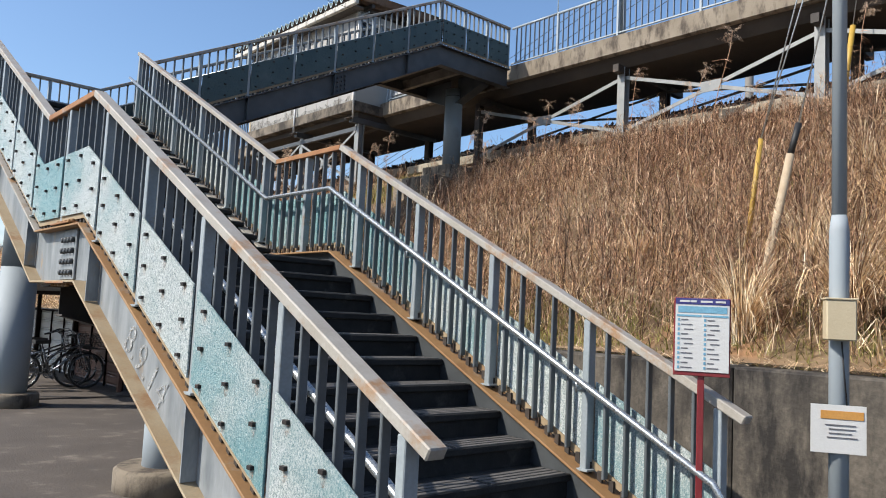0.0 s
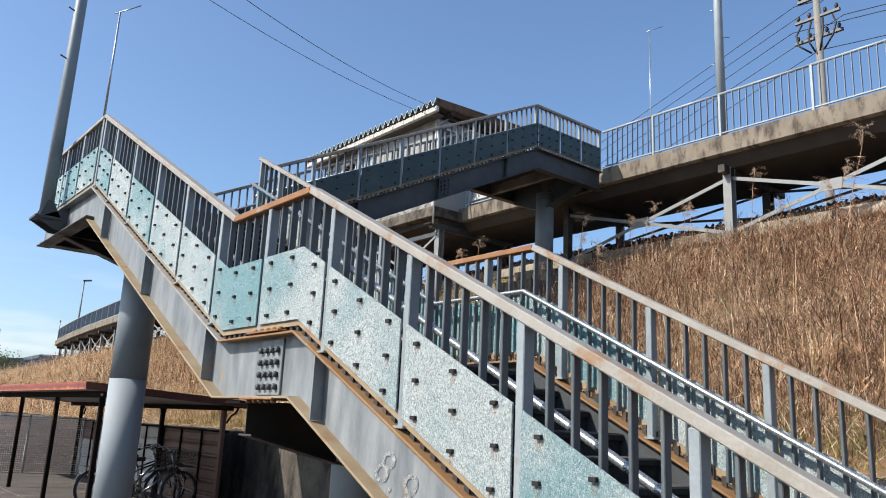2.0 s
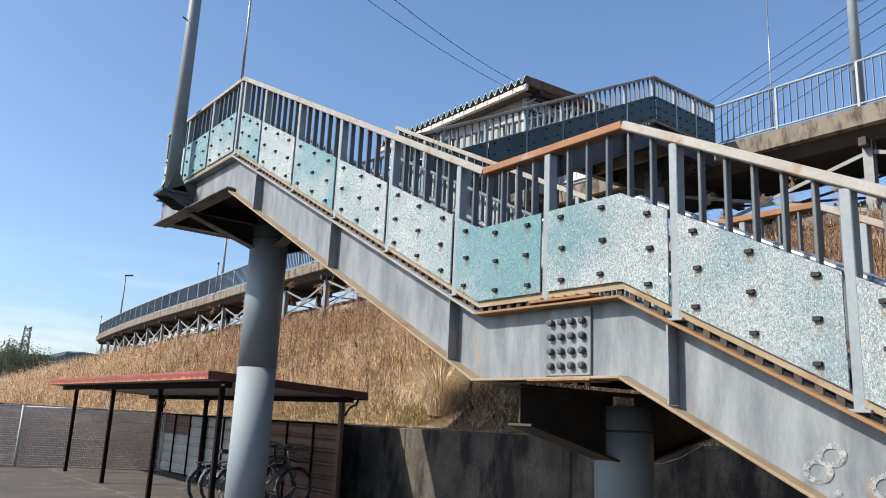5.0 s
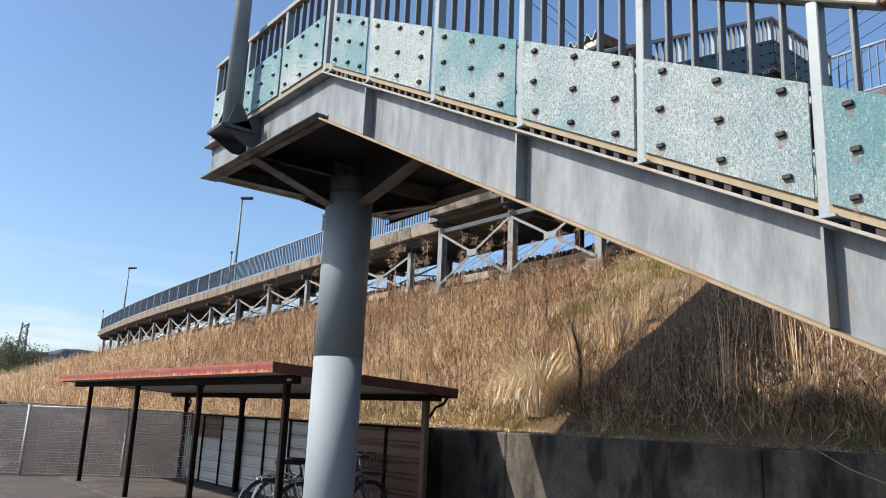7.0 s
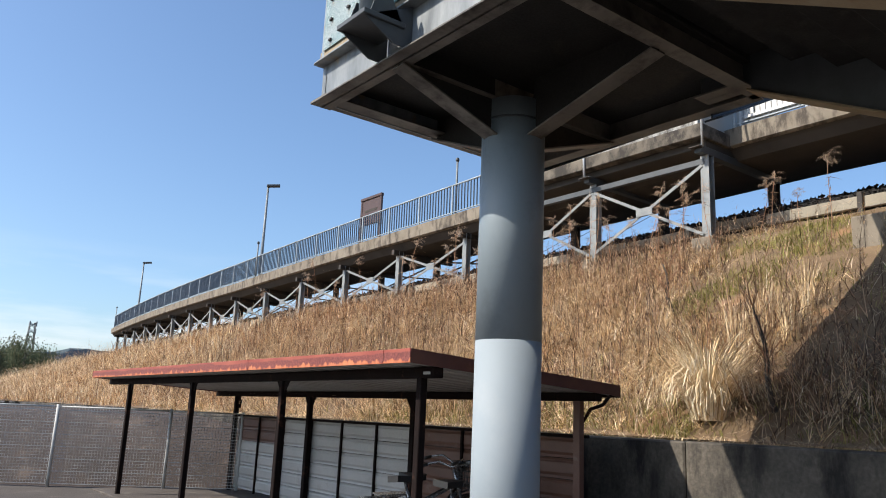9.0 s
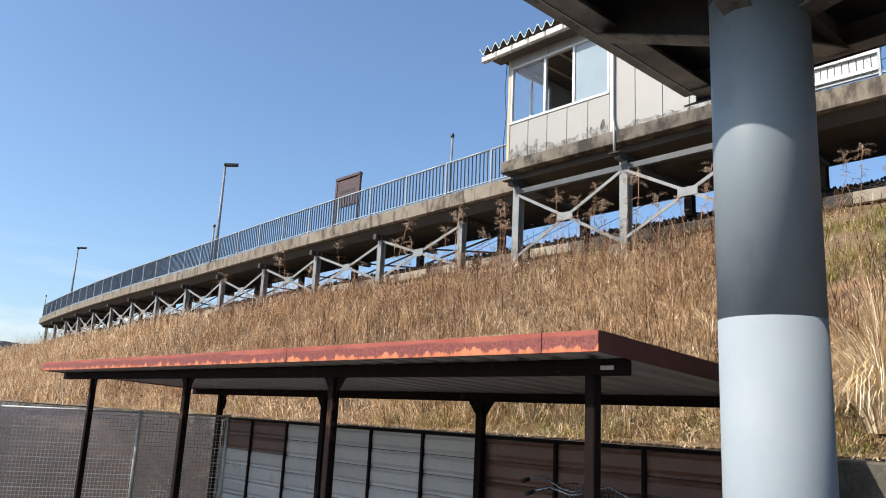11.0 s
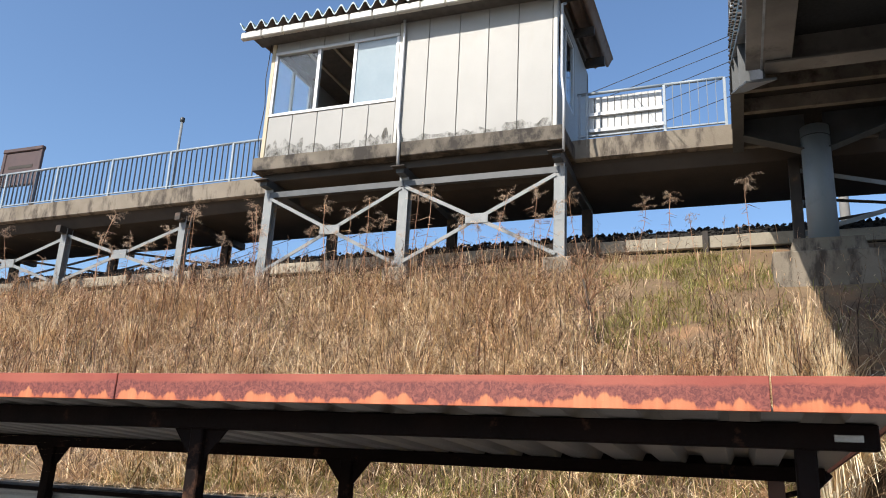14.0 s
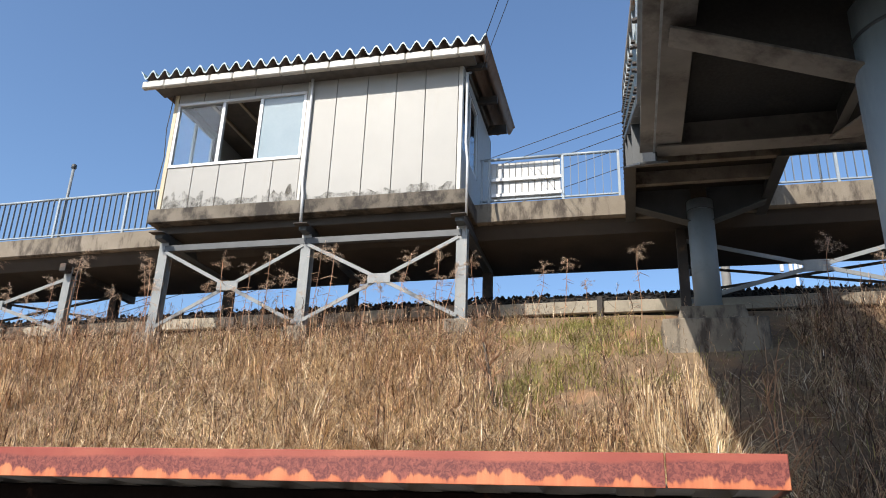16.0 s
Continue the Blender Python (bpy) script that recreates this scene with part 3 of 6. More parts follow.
def land_north(s, o, z):
    return (s, 13.86 + o, z)


def cut(poly, a, b):
    """The stretch of a polyline between a and b."""
    return [(a, lerp(poly, a))] + [p for p in poly if a + 1e-4 < p[0] < b - 1e-4] + [(b, lerp(poly, b))]


def girder(parent, P, poly, stiff=(), depth=0.43, rusty=True, web_mat=None):
    """An I-girder along the polyline; its top flange lies on it."""
    web_mat = web_mat or M_STEEL
    out = [P(s, 0.0, z - 0.01) for s, z in poly]
    low = [P(s, 0.0, z - depth + 0.01) for s, z in poly[::-1]]
    t = Vector(P(0, -0.012, 0)) - Vector(P(0, 0, 0))
    part("web", Geo().prism(out + low, t), web_mat, parent)
    for nm, dz in (("top_flange", -0.008), ("bottom_flange", -depth + 0.008)):
        for (a, za), (b, zb) in zip(poly, poly[1:]):
            g = Geo().beam(P(a - 0.004, 0.01, za + dz), P(b + 0.004, 0.01, zb + dz), 0.165, 0.016, chamfer=0.003)
            upper = b > 9 and dz > -0.1
            part(nm, g, web_mat if not rusty else M_RAIL if upper else M_FLANGE if dz > -0.1 else M_FLANGE_LT, parent, "" if not rusty or upper else "ochre rusted flange")
    for s in stiff:
        z = lerp(poly, s)
        a, b = Vector(P(s - 0.006, 0.004, z - depth + 0.02)), Vector(P(s - 0.006, 0.085, z - depth + 0.02))
        c, d = Vector(P(s - 0.006, 0.085, z - 0.03)), Vector(P(s - 0.006, 0.004, z - 0.03))
        part("stiffener", Geo().prism([a, b, c, d], Vector(P(s + 0.006, 0, 0)) - Vector(P(s - 0.006, 0, 0))), M_STEEL_DK if not rusty else M_STEEL, parent)


CLIP = Geo().slab((0, 0, 0), (0.014, 0, 0), (0, 0.019, 0), (0, 0, 0.0095), 0.0015).mesh("clip", M_CLIP)


g = Geo().slab((0, 0, 0), (0.012, 0, 0), (0, 0.018, 0), (0, 0, 0.0095), 0.0015)
g.add([(0.0045, -0.014, 0.012), (0.0045, 0.014, 0.012), (0.0045, 0.021, -0.03), (0.0045, 0.008, -0.062), (0.0045, -0.010, -0.058), (0.0045, -0.019, -0.03)], [(0, 1, 2, 3, 4, 5)])
CLIP_WEST = g.mesh("clip", M_CLIP)
CLIP_WEST.materials.append(M_BLEED)
CLIP_WEST.polygons[len(CLIP_WEST.polygons) - 1].material_index = 1


def railing(parent, P, poly, posts, panels=M_PANEL, pipe=True, ends=(True, True), rusted=(), base=True, bars=6, rail_over=0.0, bar_skip=()):
    """Handrail, posts, balusters, embossed panels with clips, and an inner pipe, along one side."""
    s0, s1 = poly[0][0], poly[-1][0]
    cap = [(s0 - rail_over, lerp(poly, s0) - rail_over * 0.5 * (1 if rail_over else 0))] + poly[1:] if rail_over else poly
    for i, ((a, za), (b, zb)) in enumerate(zip(cap, cap[1:])):
        g = Geo().beam(P(a, 0.02, za + RAIL_H), P(b, 0.02, zb + RAIL_H), 0.085, 0.05, chamfer=0.006)
        part("handrail", g, M_RAIL_RUST if i in rusted else M_RAIL, parent, "orange rusted handrail" if i in rusted else "pale worn handrail")
    if base:
        g = Geo()
        for (a, za), (b, zb) in zip(poly, poly[1:]):
            lo = [P(a, 0.045, za + 0.036), P(b, 0.045, zb + 0.036), P(b, 0.045, zb + 0.085), P(a, 0.045, za + 0.085)]
            g.prism(lo, Vector(P(0, 0.053, 0)) - Vector(P(0, 0.045, 0)))
        part("kick_plate", g, M_FLANGE_LT, parent, "pale rust-streaked kick plate")
        e1, e2 = Vector(P(1, 0, 0)) - Vector(P(0, 0, 0)), Vector(P(0, 1, 0)) - Vector(P(0, 0, 0))
        for k in range(int((s1 - s0) / 0.085)):
            s = s0 + 0.04 + k * 0.085
            part("spacer", Geo().slab(Vector(P(s, 0.036, lerp(poly, s) + 0.03)), e1 * 0.017, e2 * 0.008, (0, 0, 0.034)), M_LEG_DK, parent)
    for s in posts:
        z = lerp(poly, s)
        g = Geo()
        c = Vector(P(s, 0.02, z + RAIL_H / 2 - 0.01))
        e1, e2 = Vector(P(1, 0, 0)) - Vector(P(0, 0, 0)), Vector(P(0, 1, 0)) - Vector(P(0, 0, 0))
        g.slab(c, e1 * 0.024, e2 * 0.034, (0, 0, RAIL_H / 2 - 0.018), 0.004)
        g.slab(Vector(P(s, 0.02, z + 0.012)), e1 * 0.05, e2 * 0.055, (0, 0, 0.007), 0.002)
        part("post", g, M_POST, parent)
    for a, b in zip(posts, posts[1:]):
        m = max(2, round((b - a) / 0.141))
        for k in range(1, m):
            s = a + (b - a) * k / m
            z = lerp(poly, s)
            e1, e2 = Vector(P(1, 0, 0)) - Vector(P(0, 0, 0)), Vector(P(0, 1, 0)) - Vector(P(0, 0, 0))
            c = Vector(P(s, 0.012, z + (0.05 + RAIL_H - 0.02) / 2))
            part("baluster", Geo().slab(c, e1 * 0.009, e2 * 0.022, (0, 0, (RAIL_H - 0.07) / 2), 0.003), M_BAL, parent)
        if panels:
            st = cut(poly, a + 0.028, b - 0.028)
            out = [P(s, 0.058, z + 0.075) for s, z in st] + [P(s, 0.058, z + 0.555) for s, z in st[::-1]]
            pan = part("glass_panel", Geo().prism(out, Vector(P(0, 0.068, 0)) - Vector(P(0, 0.058, 0))), panels, parent, "embossed teal glass panel" if panels == M_PANEL else "green glass panel, shade in its colour")
            for fs in ((0.16, 0.5, 0.84) if b - a > 0.5 else (0.25, 0.75)):
                s = a + (b - a) * fs
                z = lerp(poly, s)
                for dz in (0.13, 0.315, 0.50):
                    placed("clip", CLIP_WEST if P in (side_left, land_west) else CLIP, pan, Matrix.Translation(P(s + random.uniform(-0.012, 0.012), 0.074, z + dz)))
    if pipe:
        pts = [P(s, -0.10, z + 0.56) for s, z in poly]
        if ends[0]:
            pts = [P(s0 - 0.02, -0.10, lerp(poly, s0) + 0.44), P(s0 - 0.05, -0.10, lerp(poly, s0) + 0.50)] + pts
        part("pipe_rail", Geo().tube(pts, 0.021, 12), M_PIPE, parent, "shiny galvanised pipe handrail")
        for s in posts[1::2]:
            z = lerp(poly, s)
            part("pipe_bracket", Geo().tube([P(s, -0.005, z + 0.49), P(s, -0.10, z + 0.49), P(s, -0.10, z + 0.55)], 0.008, 6), M_PIPE, parent)


POSTS1 = [2.15, 3.02, 3.87, 4.72, 5.55, 6.435, 7.28, 8.125, 8.97, 9.815, 10.66, 11.26]
stair = thing("stair_girder", (1.76, 6, 0), "grey painted steel stair girder with ochre rusted flanges", "girder", "stair girders")
girder(stair, side_left, POLY1, [10.63, 8.96, 7.28, 5.58, 3.84, 2.4])
for i in range(4):
    for k in range(4):
        y, z = 6.17 + i * 0.078, 1.80 + k * 0.082
        part("bolt", Geo().tube([(1.742, y, z), (1.716, y, z), (1.712, y, z)], [0.021, 0.021, 0.012], 6), M_STEEL_DK, stair)
part("splice_plate", Geo().box(1.742, 1.758, 6.12, 6.46, 1.745, 2.12, 0.004), M_STEEL, stair)
for z in (2.158, 1.712):
    part("cover_plate", Geo().box(1.655, 1.835, 6.05, 6.52, z, z + 0.014, 0.003), M_RAIL_RUST, stair, "rusty cover plate")
    for k in range(5):
        y = 6.10 + k * 0.09
        part("bolt", Geo().tube([(1.70, y, z - 0.022 if z < 2 else z + 0.012), (1.70, y, z if z < 2 else z + 0.034)], 0.017, 6), M_FLANGE, stair)
stair_r = thing("stair_girder", (3.86, 6, 0), "grey painted steel stair girder with ochre rusted flanges", "girder", "stair girders")
# the right web holds the shade of its inner face as a darker colour
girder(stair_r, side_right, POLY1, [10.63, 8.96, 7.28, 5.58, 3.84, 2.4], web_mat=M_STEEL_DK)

rl = thing("stair_railing", (1.76, 2.1, 0.2), "grey steel stair railing with teal embossed glass panels", "railing", "stair railings")
railing(rl, side_left, cut(POLY1, 2.12, 11.33), POSTS1, rusted=(1,), rail_over=0.12)
rr = thing("stair_railing", (3.86, 2.1, 0.2), "grey steel stair railing with teal embossed glass panels", "railing", "stair railings")
railing(rr, side_right, cut(POLY1, 2.12, 11.33), POSTS1, rusted=(1,), rail_over=0.12)
rw = thing("landing_railing", (1.76, 12.6, 4.29), "grey steel landing railing with speckled glass panels", "railing", "stair railings")
railing(rw, land_west, [(11.33, 4.29), (13.9, 4.29)], [11.38, 12.2, 13.03, 13.86], pipe=True, ends=(False, False))
rn = thing("landing_railing", (2.9, 13.86, 4.29), "grey steel landing railing with speckled glass panels", "railing", "stair railings")
railing(rn, land_north, [(1.74, 4.29), (4.12, 4.29)], [1.80, 2.56, 3.33, 4.09], ends=(False, False))

POSTS2 = [4.16] + [4.16 + 0.842 * k for k in range(1, 8)] + [10.08, 10.75, 11.42, 12.09]
# girders of this flight have their shade put into the web colour
gf = thing("stair_girder", (7, 11.82, 5), "slate grey steel stair girder, shade in its colour", "girder", "stair girders")
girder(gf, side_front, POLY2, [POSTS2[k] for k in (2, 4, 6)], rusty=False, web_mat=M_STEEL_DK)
for i in range(4):
    for k in range(4):
        x = 7.55 + i * 0.08
        z = lerp(POLY2, x) - 0.35 + k * 0.08
        part("bolt", Geo().tube([(x, 11.80, z), (x, 11.775, z)], 0.02, 6), M_STEEL_DK, gf)
gb = thing("stair_girder", (7, 13.86, 5), "slate grey steel stair girder, shade in its colour", "girder", "stair girders")
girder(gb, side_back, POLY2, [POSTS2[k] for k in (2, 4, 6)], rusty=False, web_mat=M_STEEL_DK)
# the glass on both sides of this flight carries shade in its colour
rf = thing("stair_railing", (7, 11.82, 5), "dark steel stair railing, shade in its green glass colour", "railing", "stair railings")
railing(rf, side_front, POLY2, POSTS2, M_PANEL_SHADE, ends=(False, False))
rb = thing("stair_railing", (7, 13.86, 5), "steel stair railing with shade in its green glass colour", "railing", "stair railings")
railing(rb, side_back, POLY2, POSTS2, M_PANEL_SHADE, ends=(False, False))

# steps of the three flights
RIBS = 4


def flight(name, label, start, z0, n, run, rise, along, a0, a1):
    """n risers; along 'y' or 'x' from start; a0..a1 is the width."""
    th = thing(name, (start, 0, z0) if along == "x" else (2.8, start, z0), label, "stair", "stair flights")
    for k in range(n):
        s = start + k * run
        z = z0 + (k + 1) * rise
        last = k == n - 1
        for nm, lo, hi, zz0, zz1, mat in (("tread", s - 0.02, s + run + (0.005 if not last else -0.0), z - 0.045, z, M_TREAD), ("riser", s + 0.006, s + 0.022, z - rise - 0.02, z - 0.046, M_TREAD)):
            g = Geo()
            g.box(a0, a1, lo, hi, zz0, zz1, 0.006) if along == "y" else g.box(lo, hi, a0, a1, zz0, zz1, 0.006)
            st = part(nm, g, mat, th)
            if nm == "tread":
                for r in range(RIBS):
                    w = (a1 - a0 - 0.16) / 3
                    for c in range(3):
                        b0, b1 = a0 + 0.04 + c * (w + 0.04), a0 + 0.04 + c * (w + 0.04) + w
                        q0 = s - 0.012 + r * 0.055
                        gg = Geo()
                        gg.box(b0, b1, q0, q0 + 0.036, z - 0.002, z + 0.007, 0.003) if along == "y" else gg.box(q0, q0 + 0.036, b0, b1, z - 0.002, z + 0.007, 0.003)
                        if along == "y" or c == 1:
                            part("grip_strip", gg, M_NOSE, st)
    return th


flight("stair_flight", "dark worn steps of the lower stair flight", 1.905, -0.08, 14, 0.305, MID_Z / 14, "y", 1.775, 3.845)
flight("stair_flight", "dark worn steps of the upper stair flight", 7.02, MID_Z - 0.08, 14, 0.308, (LAND_Z - MID_Z) / 14, "y", 1.775, 3.845)
flight("stair_flight", "dark worn steps of the flight up to the platform", 4.2, LAND_Z - 0.08, 19, 0.309, (TOP_Z - LAND_Z) / 19, "x", 11.835, 13.845)
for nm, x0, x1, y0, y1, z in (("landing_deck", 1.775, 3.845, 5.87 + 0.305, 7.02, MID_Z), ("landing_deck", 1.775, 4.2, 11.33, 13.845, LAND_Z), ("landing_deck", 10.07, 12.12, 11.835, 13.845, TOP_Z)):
    whole(nm, Geo().box(x0, x1, y0, y1, z - 0.17, z - 0.08, 0.01), M_DECK_SHADE, "worn landing deck of the stair, underside shade in its colour", "landing", group="landing decks")

# underside frames of the landings, columns
fr = thing("support_frame", (2.9, 12.6, 4.0), "grey steel frame under the corner landing", "steel frame", "landing frames")
for nm, P, a, b in (("west_beam", side_left, 11.33, 13.93), ("east_beam", side_right, 11.33, 11.75)):
    # east web: shade put into a darker steel colour
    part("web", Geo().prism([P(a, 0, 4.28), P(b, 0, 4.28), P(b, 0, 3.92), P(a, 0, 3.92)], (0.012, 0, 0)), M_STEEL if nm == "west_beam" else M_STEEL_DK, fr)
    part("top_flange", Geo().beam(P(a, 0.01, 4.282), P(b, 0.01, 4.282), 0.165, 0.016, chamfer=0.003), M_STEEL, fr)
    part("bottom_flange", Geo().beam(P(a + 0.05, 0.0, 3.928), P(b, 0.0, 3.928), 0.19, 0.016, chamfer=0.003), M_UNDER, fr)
part("web", Geo().prism([(1.76, 13.86, 4.27), (4.12, 13.86, 4.27), (4.12, 13.86, 3.93), (1.76, 13.86, 3.93)], (0, 0.012, 0)), M_STEEL, fr)
part("top_flange", Geo().beam((1.675, 13.87, 4.282), (4.12, 13.87, 4.282), 0.16, 0.014, chamfer=0.003), M_STEEL, fr)
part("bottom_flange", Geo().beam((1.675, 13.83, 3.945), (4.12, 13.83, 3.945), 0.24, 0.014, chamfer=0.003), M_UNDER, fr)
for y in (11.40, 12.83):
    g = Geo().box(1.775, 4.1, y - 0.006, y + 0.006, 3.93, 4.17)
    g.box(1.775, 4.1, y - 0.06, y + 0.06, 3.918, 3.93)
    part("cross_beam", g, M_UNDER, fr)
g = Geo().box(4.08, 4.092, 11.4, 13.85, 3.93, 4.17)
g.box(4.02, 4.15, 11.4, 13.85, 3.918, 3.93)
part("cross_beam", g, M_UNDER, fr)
C1 = (2.91, 12.83)
for sx, sy in ((1.74, 12.83), (4.08, 12.83), (2.91, 11.40), (2.91, 13.86)):
    d = Vector((sx - C1[0], sy - C1[1], 0))
    u = d.normalized()
    p0, p1 = Vector((*C1, 0)) + u * 0.22, Vector((*C1, 0)) + d * 0.97
    w = Vector((-u.y, u.x, 0)) * 0.012
    g = Geo().prism([p0 + Vector((0, 0, 3.62)), p1 + Vector((0, 0, 3.90)), p1 + Vector((0, 0, 4.10)), p0 + Vector((0, 0, 4.10))], w)
    # bracket web takes the near-black that stands for shade under the deck
    br = part("bracket", g, M_DECK_SHADE, fr)
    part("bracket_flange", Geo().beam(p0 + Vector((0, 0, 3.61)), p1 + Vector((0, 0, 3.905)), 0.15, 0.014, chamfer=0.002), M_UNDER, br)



def column(x, y, r, z0, z1, split, foot_r, label):
    th = thing("stair_column", (x, y, z0), label, "column", "stair columns")
    if split:
        part("lower_shaft", Geo().tube([(x, y, z0), (x, y, split)], r, 40), M_COLUMN_LT, th, "pale grey lower shaft")
        part("upper_shaft", Geo().tube([(x, y, split), (x, y, z1)], r, 40), M_COLUMN, th, "darker grey upper shaft")
    else:
        part("shaft", Geo().tube([(x, y, z0), (x, y, z1)], r, 40), M_COLUMN, th)
    part("collar", Geo().tube([(x, y, z1 - 0.17), (x, y, z1 - 0.155)], r + 0.006, 40), M_STEEL_DK, th)
    if foot_r:
        part("footing", Geo().tube([(x, y, z0 - 0.05), (x, y, z0 + 0.17), (x, y, z0 + 0.20)], [foot_r, foot_r, foot_r - 0.03], 40), M_CONC, th, "round concrete footing")
    return th


column(*C1, 0.25, 0.0, 3.92, 2.04, 0.42, "round grey steel column under the corner landing")
cm = column(2.82, 6.76, 0.195, 0.0, 1.62, 0.9, 0.42, "round grey steel column under the middle landing")
g = Geo()
for sg in (-1, 1):
    g.prism([(2.82 + sg * 0.12, 6.754, 1.26), (2.82 + sg * 0.98, 6.754, 1.47), (2.82 + sg * 0.98, 6.754, 1.71), (2.82 + sg * 0.12, 6.754, 1.71)], (0, 0.012, 0))
    g.beam((2.82 + sg * 0.16, 6.76, 1.265), (2.82 + sg * 0.98, 6.76, 1.47), 0.2, 0.014)
g.box(1.72, 3.92, 6.64, 6.88, 1.69, 1.705)
for y in (6.3, 6.9):
    g.box(1.78, 3.84, y - 0.006, y + 0.006, 1.75, 2.05)
# shade below the middle landing is put into the cross head's colour
part("cross_head", g, M_LEG_DK, cm, "tapered steel cross head, shade in its dark colour")
C2 = (11.45, 12.82)
ct = column(*C2, 0.20, 4.96, 6.78, None, 0, "round grey steel column under the platform landing")
g = Geo()
g.box(10.4, C2[0] + 0.6, 12.18, 13.56, 3.7, 4.62, 0.02)
part("footing", g, M_CONC, ct, "square concrete footing block")
g = Geo().prism([(C2[0] - 0.45, 12.30, 4.64), (C2[0] - 0.45, 13.34, 4.64), (C2[0] - 0.45, 13.26, 4.96), (C2[0] - 0.45, 12.38, 4.96)], (0.9, 0, 0))
part("plinth", g, M_CONC, ct, "pale concrete plinth")
g = Geo()
for sg in (-1, 1):
    g.prism([(C2[0], 12.82 + sg * 0.12, 6.42), (C2[0], 12.82 + sg * 0.98, 6.72), (C2[0], 12.82 + sg * 0.98, 7.1), (C2[0], 12.82 + sg * 0.12, 7.1)], (0.012, 0, 0))
    g.beam((C2[0], 12.82 + sg * 0.16, 6.43), (C2[0], 12.82 + sg * 0.98, 6.73), 0.24, 0.014)
part("cross_head", g, M_STEEL_DK, ct)
fr2 = thing("support_frame", (11, 12.8, 6.9), "dark steel frame under the platform landing", "steel frame", "landing frames")
for x in (10.1, 10.78, 12.05):
    part("cross_beam", Geo().box(x - 0.05, x + 0.05, 11.83, 13.85, 6.82, 7.1, 0.004), M_UNDER, fr2)

# ---- platform ----
pys = [-12 + 1.0 * k for k in range(83)]


def along(cs):
    g = Geo()
    vs = [(plat_x(v) + u, v, z + fall(v)) for v in pys for u, z in cs]
    k8 = len(cs)
    g.add(vs, [(i * k8 + k, (i + 1) * k8 + k, (i + 1) * k8 + (k + 1) % k8, i * k8 + (k + 1) % k8) for i in range(len(pys) - 1) for k in range(k8)])
    g.add([vs[k] for k in range(k8)] + [vs[-k8 + k] for k in range(k8)], [tuple(range(k8)), tuple(range(2 * k8 - 1, k8 - 1, -1))])
    return g


whole("platform", along([(0.0, 7.33), (0.0, 6.98), (0.05, 6.95), (2.65, 6.95), (2.7, 7.0), (2.7, 7.33)]), M_CONC, "stained concrete station platform raised on steel trestles", "platform", "structure")
# the shade under the platform is put into this concrete's dark colour
whole("platform_soffit", along([(0.10, 6.947), (0.16, 6.90), (0.30, 6.74), (2.3, 6.74), (2.45, 6.947)]), M_CONC_DK, "concrete soffit under the platform, shade in its dark colour", "soffit", "structure")

# railing sections from post to post
# bar colour includes the shade of its broad south face
RAIL_BAR = Geo().box(-0.021, 0.021, -0.0055, 0.0055, 0.09, 0.90).mesh("bar", M_RAILBAR_SHADE)
RAIL_POST = Geo().box(-0.028, 0.028, -0.024, 0.024, 0, 0.91, 0.004).mesh("post", M_PLATRAIL)


def rail_section(y0, y1):
    x0, x1 = plat_x(y0) + 0.09, plat_x(y1) + 0.09
    L = math.hypot(y1 - y0, x1 - x0)
    th = thing("platform_railing", (0, 0, 0), "pale blue steel platform railing, shade in the upright bars' colour", "railing", "platform railings")
    part("post", RAIL_POST, None, th)
    part("top_rail", Geo().tube([(0, 0, 0.91), (0, L, 0.91)], 0.028, 10), M_PLATRAIL, th)
    part("bottom_rail", Geo().box(-0.018, 0.018, 0, L, 0.07, 0.10, 0.004), M_PLATRAIL, th)
    n = round(L / 0.135)
    for k in range(1, n):
        placed("bar", RAIL_BAR, th, Matrix.Translation((0, k * L / n, 0)))
    th.matrix_basis = pose(x0, y0, 7.33 + fall(y0), math.degrees(math.atan2(fall(y1) - fall(y0), L)), 0, -math.degrees(math.atan2(x1 - x0, y1 - y0)))


south = [11.86, 10.52, 8.97, 7.16] + [7.16 - 1.8 * k for k in range(1, 9)]
north = [22.5, 23.83] + [23.83 + 1.63 * k for k in range(1, 29)]
for a, b in [(b, a) for a, b in zip(south, south[1:])] + [(14.02, 15.0)] + list(zip(north, north[1:])):
    rail_section(a, b)

# rear leg behind the landing column
th = thing("platform_trestle", (14.0, 12.7, 5.5), "dark rusty trestle leg behind the landing column", "trestle", "platform trestles")
part("front_leg", Geo().box(12.42, 12.58, 12.97, 13.13, 5.2, 6.74, 0.01), M_LEG_DK, th)
part("rear_leg", Geo().box(13.92, 14.08, 12.62, 12.78, 5.4, 6.74, 0.01), M_LEG_DK, th)
part("head_beam", Geo().box(12.25, 14.6, 12.62, 12.78, 6.60, 6.76, 0.006), M_LEG_DK, th)

